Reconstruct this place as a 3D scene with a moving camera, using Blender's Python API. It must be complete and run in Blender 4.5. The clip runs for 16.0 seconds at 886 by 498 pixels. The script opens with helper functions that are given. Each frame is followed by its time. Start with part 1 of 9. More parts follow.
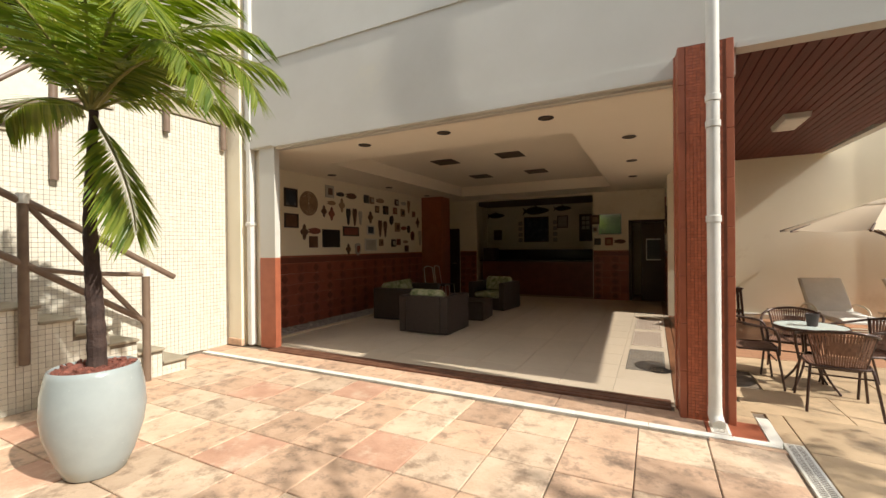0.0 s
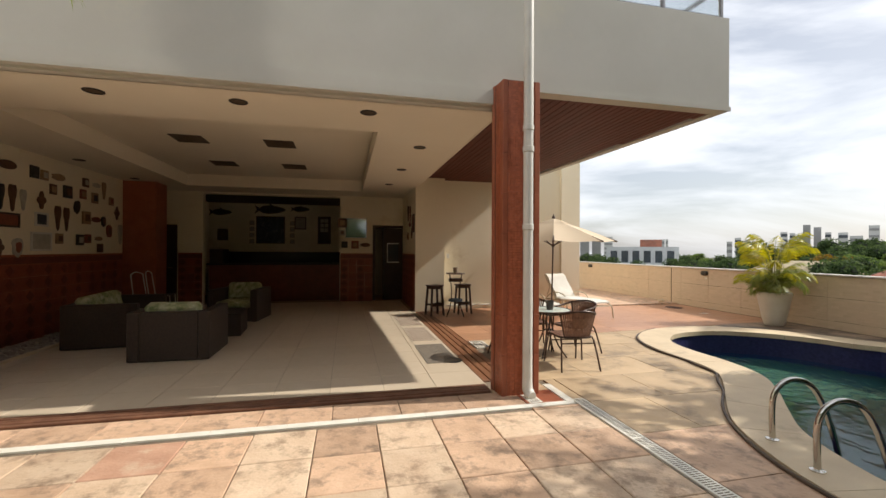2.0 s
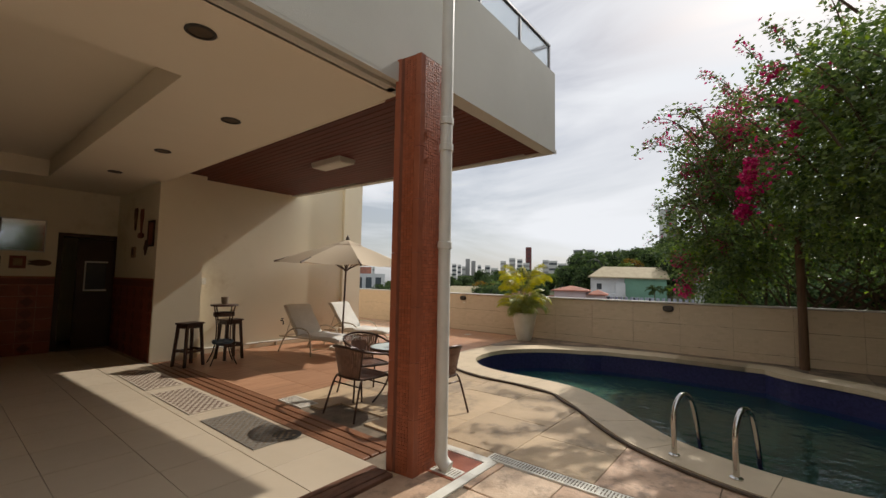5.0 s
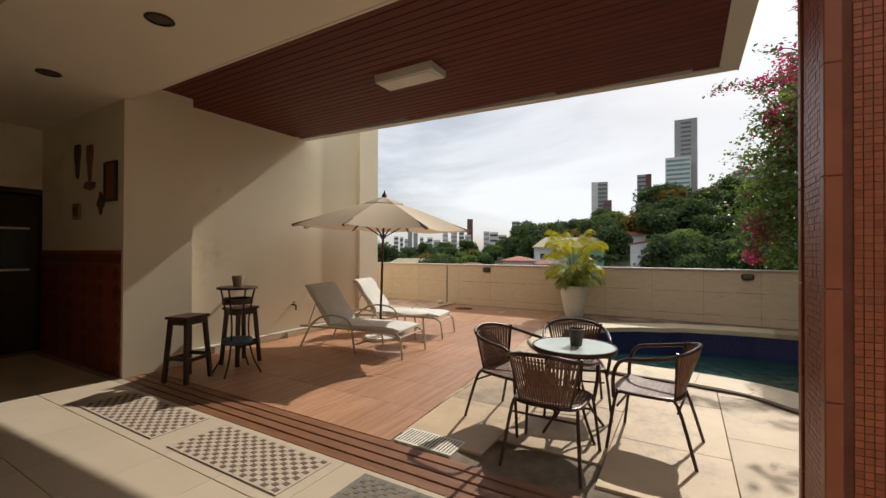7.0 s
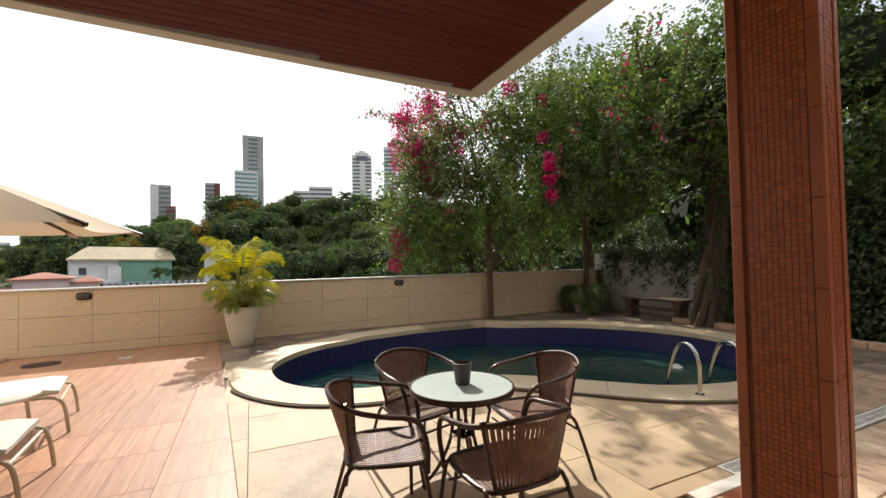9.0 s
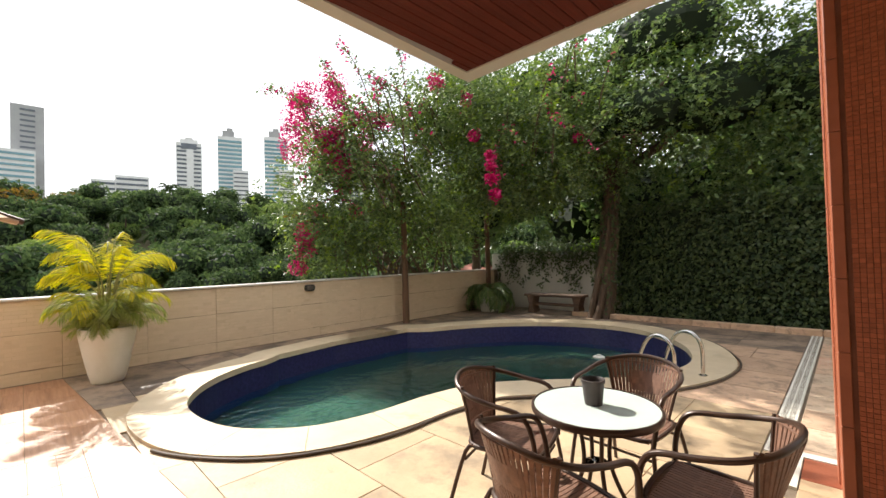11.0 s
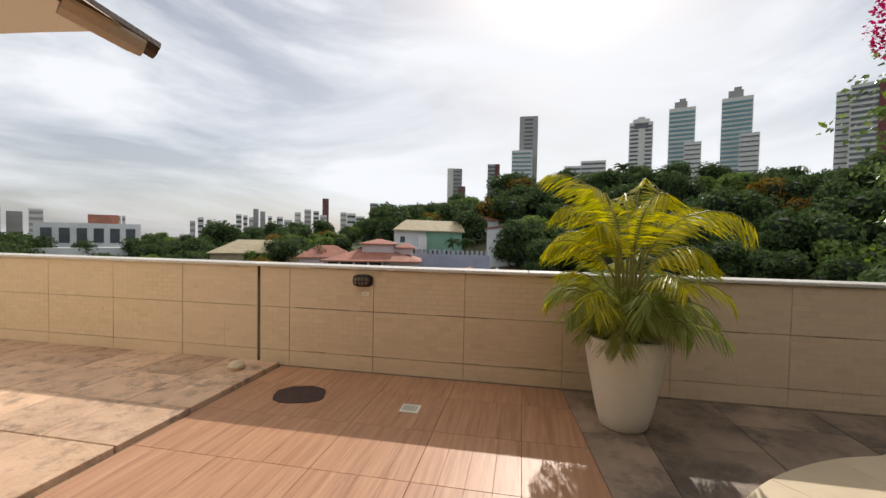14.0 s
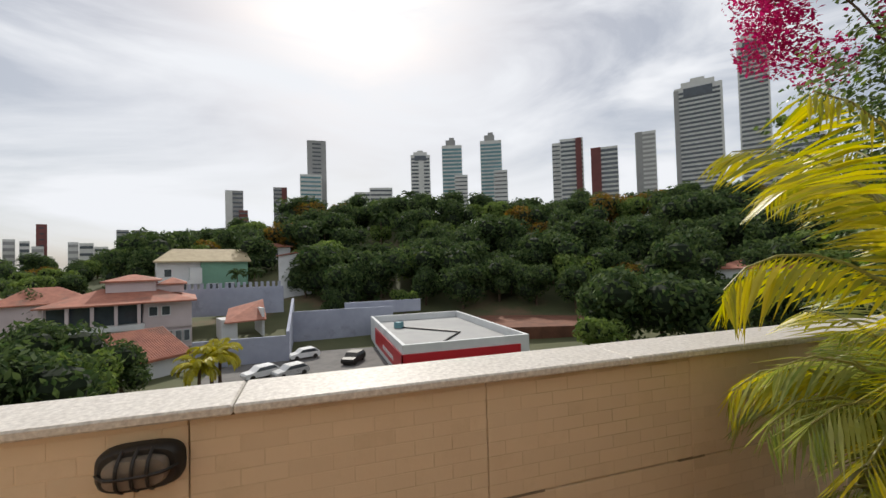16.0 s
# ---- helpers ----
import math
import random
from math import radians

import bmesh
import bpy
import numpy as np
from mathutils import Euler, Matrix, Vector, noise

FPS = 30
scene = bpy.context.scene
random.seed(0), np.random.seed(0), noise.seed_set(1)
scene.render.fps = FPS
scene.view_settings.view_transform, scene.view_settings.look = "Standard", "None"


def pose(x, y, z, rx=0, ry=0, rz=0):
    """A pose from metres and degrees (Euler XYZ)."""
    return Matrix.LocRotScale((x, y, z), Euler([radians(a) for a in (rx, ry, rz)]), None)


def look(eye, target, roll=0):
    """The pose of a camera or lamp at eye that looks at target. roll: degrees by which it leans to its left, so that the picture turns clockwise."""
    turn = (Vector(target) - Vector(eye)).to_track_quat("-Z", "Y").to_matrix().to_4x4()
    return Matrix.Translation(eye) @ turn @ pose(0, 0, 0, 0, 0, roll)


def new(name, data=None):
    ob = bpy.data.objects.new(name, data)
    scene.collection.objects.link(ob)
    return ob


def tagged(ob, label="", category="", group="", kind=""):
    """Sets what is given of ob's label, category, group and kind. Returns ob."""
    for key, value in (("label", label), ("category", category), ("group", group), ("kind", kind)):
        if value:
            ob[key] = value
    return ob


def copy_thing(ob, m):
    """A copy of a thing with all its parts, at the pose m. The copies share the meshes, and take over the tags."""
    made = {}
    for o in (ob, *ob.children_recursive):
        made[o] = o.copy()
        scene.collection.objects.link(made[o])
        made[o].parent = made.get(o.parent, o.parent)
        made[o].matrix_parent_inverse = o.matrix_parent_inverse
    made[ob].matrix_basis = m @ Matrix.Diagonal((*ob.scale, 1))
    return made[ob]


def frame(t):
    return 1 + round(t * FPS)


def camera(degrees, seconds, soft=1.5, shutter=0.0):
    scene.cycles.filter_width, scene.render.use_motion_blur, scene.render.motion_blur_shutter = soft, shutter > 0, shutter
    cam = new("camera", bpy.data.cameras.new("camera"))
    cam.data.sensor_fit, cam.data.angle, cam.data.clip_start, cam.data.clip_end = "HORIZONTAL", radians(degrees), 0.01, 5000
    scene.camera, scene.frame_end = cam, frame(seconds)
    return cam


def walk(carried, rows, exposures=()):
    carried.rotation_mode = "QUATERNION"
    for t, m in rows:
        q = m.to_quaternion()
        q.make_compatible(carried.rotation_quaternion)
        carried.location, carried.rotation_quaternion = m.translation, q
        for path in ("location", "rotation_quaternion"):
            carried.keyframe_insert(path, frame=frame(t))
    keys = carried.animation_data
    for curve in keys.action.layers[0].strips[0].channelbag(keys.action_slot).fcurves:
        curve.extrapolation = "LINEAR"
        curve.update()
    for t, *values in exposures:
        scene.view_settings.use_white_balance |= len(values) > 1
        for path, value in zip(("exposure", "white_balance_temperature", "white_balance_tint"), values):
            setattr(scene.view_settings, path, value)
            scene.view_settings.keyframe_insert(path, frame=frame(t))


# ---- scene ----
cam = camera(93.8, 16.0)
PATH = [
    (0, (0.953, 0.404, 1.533), (0.046, 2.187, 1.525), -0.6),
    (0.5, (0.69, 0.365, 1.504), (0.06, 2.263, 1.51), -0.1),
    (1, (0.319, 0.461, 1.464), (-0.07, 2.423, 1.482), -0.1),
    (1.5, (-0.044, 0.533, 1.48), (-0.027, 2.533, 1.495), 0.4),
    (2, (-0.408, 0.607, 1.508), (0.043, 2.555, 1.513), 0.3),
    (2.5, (-0.685, 0.663, 1.509), (0.297, 2.405, 1.477), 0.4),
    (3, (-0.998, 0.601, 1.485), (0.488, 1.939, 1.472), 0.3),
    (3.5, (-1.146, 0.702, 1.498), (0.546, 1.768, 1.439), 0.4),
    (4, (-1.096, 1.151, 1.512), (0.609, 2.197, 1.525), 0.7),
    (4.5, (-1.153, 1.76, 1.477), (0.428, 2.983, 1.548), 0.9),
    (5, (-1.2, 2.49, 1.48), (0.356, 3.739, 1.624), 1.0),
    (5.2, (-1.193, 2.792, 1.51), (0.316, 4.103, 1.563), 0.9),
    (7.3, (-0.765, 5.647, 1.387), (1.059, 6.467, 1.383), -0.3),
    (7.5, (-0.623, 5.836, 1.441), (1.295, 6.402, 1.459), -0.6),
    (8, (-0.349, 6.318, 1.427), (1.649, 6.261, 1.471), -1.0),
    (8.5, (-0.108, 6.785, 1.408), (1.816, 6.242, 1.476), -1.2),
    (9, (0.157, 7.25, 1.428), (1.971, 6.408, 1.476), -1.1),
    (9.5, (0.473, 7.668, 1.465), (2.219, 6.695, 1.547), -1.1),
    (10, (0.75, 8.059, 1.484), (2.398, 6.927, 1.475), -1.2),
    (10.2, (0.875, 8.154, 1.46), (2.465, 6.94, 1.466), -1.2),
    (12.3, (2.659, 8.132, 1.426), (3.957, 6.612, 1.453), -1.6),
    (12.5, (2.872, 8.102, 1.416), (4.246, 6.65, 1.453), -1.1),
    (13, (3.547, 7.999, 1.394), (5.308, 7.052, 1.423), -0.7),
    (13.5, (4.201, 8.058, 1.403), (6.179, 7.761, 1.414), -0.1),
    (14, (4.88, 8.172, 1.396), (6.844, 8.545, 1.332), 1.1),
    (14.5, (5.542, 8.389, 1.392), (7.511, 8.74, 1.347), 0.7),
    (15, (6.207, 8.727, 1.409), (8.202, 8.863, 1.387), 0.2),
    (15.5, (6.824, 9.065, 1.449), (8.813, 8.848, 1.442), -0.1),
    (16, (7.456, 9.272, 1.469), (9.363, 8.673, 1.521), -1.6),
]
EXPOSURES = [(0, 0.42), (1.0, 0.36), (2.0, 0.1), (3.0, -0.08), (4.0, 0.0), (4.5, 0.02), (5.0, -0.42), (5.2, -0.50), (7.3, -0.20), (8.5, 0.05), (9.5, 0.45), (10.2, 0.60), (12.3, 1.26), (12.7, 1.40), (13.0, 1.46), (13.5, 0.48), (14.0, -0.30), (14.5, -0.34), (16.0, -0.38)]
walk(cam, [(t, look(e, g, r)) for t, e, g, r in PATH], EXPOSURES)

# ---------------------------------------------------------------- light
SUN = Vector((1.0, -0.10, 0.84)).normalized()
world = bpy.data.worlds.new("world")
scene.world = world
world.use_nodes = True
wn, wl = world.node_tree.nodes, world.node_tree.links
bg = wn["Background"]
sky = wn.new("ShaderNodeTexSky")
sky.sky_type, sky.sun_disc = "NISHITA", False
sky.sun_elevation = math.asin(SUN.z)
sky.sun_rotation = math.atan2(SUN.x, SUN.y)
sky.air_density, sky.dust_density, sky.ozone_density = 1.0, 2.0, 1.0
# thin high cloud drawn over the sky
coord = wn.new("ShaderNodeTexCoord")
stretch = wn.new("ShaderNodeMapping")
stretch.inputs["Scale"].default_value = (1.0, 1.0, 3.6)
wl.new(coord.outputs["Generated"], stretch.inputs["Vector"])
cloud = wn.new("ShaderNodeTexNoise")
cloud.inputs["Scale"].default_value, cloud.inputs["Detail"].default_value = 1.9, 7.0
cloud.inputs["Roughness"].default_value, cloud.inputs["Distortion"].default_value = 0.55, 0.6
wl.new(stretch.outputs["Vector"], cloud.inputs["Vector"])
ramp = wn.new("ShaderNodeValToRGB")
ramp.color_ramp.elements[0].position, ramp.color_ramp.elements[1].position = 0.36, 0.60
ramp.color_ramp.elements[0].color, ramp.color_ramp.elements[1].color = (0.34, 0.34, 0.34, 1), (1, 1, 1, 1)
wl.new(cloud.outputs["Fac"], ramp.inputs["Fac"])
veil = wn.new("ShaderNodeMix")
veil.data_type = "RGBA"
veil.inputs["B"].default_value = (13.5, 13.8, 14.4, 1)
wl.new(ramp.outputs["Color"], veil.inputs["Factor"])
wl.new(sky.outputs["Color"], veil.inputs["A"])
wl.new(veil.outputs["Result"], bg.inputs["Color"])
bg.inputs["Strength"].default_value = 0.085

sun_data = bpy.data.lights.new("sun", "SUN")
sun_data.energy, sun_data.angle, sun_data.color = 4.6, radians(0.6), (1.0, 0.945, 0.86)
sun = new("sun", sun_data)
sun.matrix_world = look(SUN * 60, (0, 0, 0))

# ---------------------------------------------------------------- materials
def mat(name, c1, c2=None, scale=4.0, rough=0.6, bump=0.1, bscale=60.0, metal=0.0, spec=0.4, vary=0.0, island=0.0,
        spot=None, spot_scale=1.3, spot_at=0.62, stretch=(1, 1, 1), trans=0.0, sheen=0.0):
    """A surface with two scales of colour variation, fine relief and, where given, stains and a change from piece to piece."""
    m = bpy.data.materials.new(name)
    m.use_nodes = True
    n, l = m.node_tree.nodes, m.node_tree.links
    b = n["Principled BSDF"]
    tc = n.new("ShaderNodeTexCoord")
    mp = n.new("ShaderNodeMapping")
    mp.inputs["Scale"].default_value = stretch
    l.new(tc.outputs["Object"], mp.inputs["Vector"])
    vec = mp.outputs["Vector"]
    rnd = None
    if vary or island:
        if island:
            rnd = n.new("ShaderNodeNewGeometry").outputs["Random Per Island"]
        else:
            rnd = n.new("ShaderNodeObjectInfo").outputs["Random"]
        mul = n.new("ShaderNodeMath")
        mul.operation, mul.inputs[1].default_value = "MULTIPLY", 37.0
        l.new(rnd, mul.inputs[0])
        add = n.new("ShaderNodeVectorMath")
        l.new(vec, add.inputs[0])
        l.new(mul.outputs[0], add.inputs[1])
        vec = add.outputs[0]
    c2 = c2 or tuple(v * 0.82 for v in c1)
    n1 = n.new("ShaderNodeTexNoise")
    n1.inputs["Scale"].default_value, n1.inputs["Detail"].default_value = scale, 6.0
    n1.inputs["Roughness"].default_value = 0.62
    l.new(vec, n1.inputs["Vector"])
    r1 = n.new("ShaderNodeValToRGB")
    r1.color_ramp.elements[0].position, r1.color_ramp.elements[1].position = 0.33, 0.67
    r1.color_ramp.elements[0].color, r1.color_ramp.elements[1].color = (*c2, 1), (*c1, 1)
    l.new(n1.outputs["Fac"], r1.inputs["Fac"])
    col = r1.outputs["Color"]
    if spot:
        n3 = n.new("ShaderNodeTexNoise")
        n3.inputs["Scale"].default_value, n3.inputs["Detail"].default_value = spot_scale, 8.0
        n3.inputs["Roughness"].default_value = 0.7
        l.new(vec, n3.inputs["Vector"])
        r3 = n.new("ShaderNodeValToRGB")
        r3.color_ramp.elements[0].position, r3.color_ramp.elements[1].position = spot_at - 0.09, spot_at + 0.06
        l.new(n3.outputs["Fac"], r3.inputs["Fac"])
        mx = n.new("ShaderNodeMix")
        mx.data_type = "RGBA"
        l.new(r3.outputs["Color"], mx.inputs["Factor"])
        l.new(col, mx.inputs["A"])
        mx.inputs["B"].default_value = (*spot, 1)
        col = mx.outputs["Result"]
    if rnd is not None:
        hs = n.new("ShaderNodeHueSaturation")
        mr = n.new("ShaderNodeMapRange")
        a = vary or island
        mr.inputs["To Min"].default_value, mr.inputs["To Max"].default_value = 1 - a, 1 + a
        l.new(rnd, mr.inputs["Value"])
        l.new(mr.outputs["Result"], hs.inputs["Value"])
        l.new(col, hs.inputs["Color"])
        col = hs.outputs["Color"]
    l.new(col, b.inputs["Base Color"])
    n2 = n.new("ShaderNodeTexNoise")
    n2.inputs["Scale"].default_value, n2.inputs["Detail"].default_value = bscale, 5.0
    l.new(vec, n2.inputs["Vector"])
    rr = n.new("ShaderNodeMapRange")
    rr.inputs["To Min"].default_value, rr.inputs["To Max"].default_value = max(rough - 0.12, 0.02), min(rough + 0.12, 1.0)
    l.new(n2.outputs["Fac"], rr.inputs["Value"])
    l.new(rr.outputs["Result"], b.inputs["Roughness"])
    if bump:
        bp = n.new("ShaderNodeBump")
        bp.inputs["Strength"].default_value, bp.inputs["Distance"].default_value = bump, 0.01
        l.new(n2.outputs["Fac"], bp.inputs["Height"])
        l.new(bp.outputs["Normal"], b.inputs["Normal"])
    b.inputs["Metallic"].default_value = metal
    b.inputs["Specular IOR Level"].default_value = spec
    b.inputs["Transmission Weight"].default_value = trans
    return m


def leaf_mat(name, c1, c2, rough=0.45, through_light=0.35, spec=0.35):
    """A thin leaf: part of the light comes through it."""
    m = bpy.data.materials.new(name)
    m.use_nodes = True
    n, l = m.node_tree.nodes, m.node_tree.links
    b = n["Principled BSDF"]
    g = n.new("ShaderNodeNewGeometry")
    r = n.new("ShaderNodeValToRGB")
    r.color_ramp.elements[0].color, r.color_ramp.elements[1].color = (*c1, 1), (*c2, 1)
    l.new(g.outputs["Random Per Island"], r.inputs["Fac"])
    l.new(r.outputs["Color"], b.inputs["Base Color"])
    b.inputs["Roughness"].default_value = rough
    b.inputs["Specular IOR Level"].default_value = spec
    t = n.new("ShaderNodeBsdfTranslucent")
    hs = n.new("ShaderNodeHueSaturation")
    hs.inputs["Saturation"].default_value, hs.inputs["Value"].default_value = 1.15, 1.6
    l.new(r.outputs["Color"], hs.inputs["Color"])
    l.new(hs.outputs["Color"], t.inputs["Color"])
    mx = n.new("ShaderNodeMixShader")
    mx.inputs["Fac"].default_value = through_light
    l.new(b.outputs[0], mx.inputs[1])
    l.new(t.outputs[0], mx.inputs[2])
    l.new(mx.outputs[0], n["Material Output"].inputs["Surface"])
    return m


M_SLAB = mat("sandstone_slab", (0.64, 0.43, 0.29), (0.50, 0.325, 0.21), 4.5, 0.62, 0.5, 38, vary=0.16, spot=(0.30, 0.205, 0.14), spot_scale=6.5, spot_at=0.59)
M_SLABR = mat("rosy_sandstone_slab", (0.62, 0.37, 0.25), (0.47, 0.26, 0.17), 4.0, 0.62, 0.5, 38, vary=0.14, spot=(0.66, 0.50, 0.36), spot_scale=2.6, spot_at=0.60)
M_SLABC = mat("creamy_sandstone_slab", (0.68, 0.52, 0.37), (0.54, 0.38, 0.255), 3.0, 0.62, 0.5, 38, vary=0.14, spot=(0.33, 0.23, 0.155), spot_scale=5.5, spot_at=0.585)
M_SLAB2 = mat("pale_sandstone_slab", (0.55, 0.40, 0.245), (0.43, 0.31, 0.185), 1.8, 0.6, 0.25, 45, vary=0.12, spot=(0.29, 0.215, 0.14), spot_scale=1.9, spot_at=0.61)
M_BRICKP = mat("cream_brick_slip", (0.63, 0.495, 0.345), (0.585, 0.455, 0.315), 1.2, 0.5, 0.1, 60, vary=0.03, spot=(0.53, 0.405, 0.27), spot_scale=1.6, spot_at=0.64)
M_BRICKI = mat("cream_brick_slips", (0.63, 0.495, 0.345), (0.585, 0.455, 0.315), 1.2, 0.5, 0.1, 60, island=0.03, spot=(0.53, 0.405, 0.27), spot_scale=1.6, spot_at=0.64)
M_SLAB3 = mat("dark_blotched_slab", (0.38, 0.27, 0.19), (0.20, 0.145, 0.105), 2.2, 0.65, 0.4, 40, vary=0.16, spot=(0.12, 0.09, 0.07), spot_scale=2.0, spot_at=0.56)
M_JOINT = mat("joint_mortar", (0.26, 0.20, 0.14), (0.13, 0.10, 0.07), 5, 0.9, 0.5, 90)
M_COPING = mat("pool_coping_stone", (0.66, 0.53, 0.36), (0.56, 0.44, 0.29), 2.0, 0.65, 0.25, 70, spot=(0.38, 0.30, 0.2), spot_scale=1.7, spot_at=0.68)
M_STRIP = mat("white_marble_strip", (0.82, 0.79, 0.70), (0.70, 0.66, 0.56), 5, 0.5, 0.1, 60)
M_WALL = mat("cream_wall_paint", (0.82, 0.74, 0.57), (0.78, 0.70, 0.53), 0.8, 0.75, 0.08, 150, spot=(0.64, 0.54, 0.37), spot_scale=0.7, spot_at=0.66)
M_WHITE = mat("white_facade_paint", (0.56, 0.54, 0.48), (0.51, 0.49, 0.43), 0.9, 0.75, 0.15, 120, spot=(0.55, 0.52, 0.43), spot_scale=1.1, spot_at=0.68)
M_CEIL = mat("ceiling_paint", (0.80, 0.73, 0.60), (0.77, 0.70, 0.57), 0.7, 0.8, 0.03, 150)
M_PARAPET = mat("cream_parapet_tile", (0.62, 0.485, 0.335), (0.57, 0.44, 0.30), 1.2, 0.5, 0.12, 60, vary=0.07, spot=(0.44, 0.34, 0.21), spot_scale=1.6, spot_at=0.60)
M_CAP = mat("pale_granite_cap", (0.66, 0.62, 0.56), (0.42, 0.38, 0.34), 60, 0.35, 0.05, 90)
M_REDT = mat("red_brown_mosaic", (0.40, 0.115, 0.052), (0.30, 0.08, 0.036), 14, 0.42, 0.25, 90, island=0.16)
M_REDP = mat("red_brown_plain_tile", (0.36, 0.112, 0.056), (0.29, 0.085, 0.042), 5, 0.45, 0.1, 60)
M_WAIN = mat("terracotta_wainscot_tile", (0.31, 0.088, 0.048), (0.21, 0.055, 0.032), 3.5, 0.4, 0.12, 40, vary=0.10)
M_WAIN2 = mat("dark_wainscot_tile", (0.19, 0.05, 0.03), (0.13, 0.035, 0.02), 5, 0.4, 0.1, 40, vary=0.10)
M_HALLF = mat("beige_floor_tile", (0.57, 0.47, 0.35), (0.53, 0.435, 0.32), 1.2, 0.34, 0.0, 14, spec=0.3, vary=0.03)
M_GROUT = mat("beige_grout", (0.36, 0.29, 0.21), (0.28, 0.22, 0.16), 9, 0.85, 0.2, 90)
M_DECK = mat("brown_deck_timber", (0.26, 0.115, 0.055), (0.17, 0.07, 0.033), 3, 0.5, 0.25, 40, vary=0.14, stretch=(9, 1.0, 9))
M_WOODT = mat("wood_look_tile", (0.52, 0.285, 0.165), (0.38, 0.185, 0.10), 2.6, 0.42, 0.08, 30, vary=0.10, stretch=(0.55, 11, 1), spot=(0.30, 0.14, 0.075), spot_scale=2.2, spot_at=0.62)
M_SOFFIT = mat("red_timber_soffit", (0.125, 0.028, 0.018), (0.085, 0.019, 0.012), 2.5, 0.55, 0.12, 30, spec=0.2, island=0.12, stretch=(12, 0.8, 1))
M_DARKW = mat("dark_timber", (0.055, 0.032, 0.02), (0.035, 0.02, 0.013), 5, 0.45, 0.15, 50)
M_MOS = mat("white_glass_mosaic", (0.68, 0.64, 0.53), (0.60, 0.56, 0.46), 8, 0.3, 0.03, 60, island=0.06)
M_MOSJ = mat("dark_mosaic_joint", (0.20, 0.16, 0.11), (0.14, 0.11, 0.08), 6, 0.9, 0.2, 90)
M_PIPE = mat("grey_white_pipe", (0.70, 0.68, 0.62), (0.60, 0.58, 0.52), 3, 0.45, 0.05, 60)
M_BLUE = mat("cobalt_pool_mosaic", (0.040, 0.040, 0.125), (0.020, 0.021, 0.07), 22, 0.35, 0.05, 60, island=0.25)
M_POOLF = mat("teal_pool_floor", (0.022, 0.43, 0.90), (0.016, 0.35, 0.80), 1.2, 0.5, 0.05, 30)
M_STEEL = mat("polished_steel", (0.62, 0.60, 0.56), (0.55, 0.53, 0.50), 6, 0.16, 0.0, 60, metal=1.0)
M_BLACK = mat("black_iron", (0.02, 0.018, 0.016), (0.035, 0.03, 0.026), 9, 0.5, 0.1, 60, metal=0.3)
M_SOIL = mat("valley_ground", (0.10, 0.10, 0.045), (0.065, 0.075, 0.03), 0.08, 0.95, 0.4, 2.0, spot=(0.16, 0.10, 0.06), spot_scale=0.05, spot_at=0.64)
M_ASPH = mat("grey_asphalt", (0.16, 0.15, 0.14), (0.11, 0.105, 0.10), 0.5, 0.9, 0.3, 30)


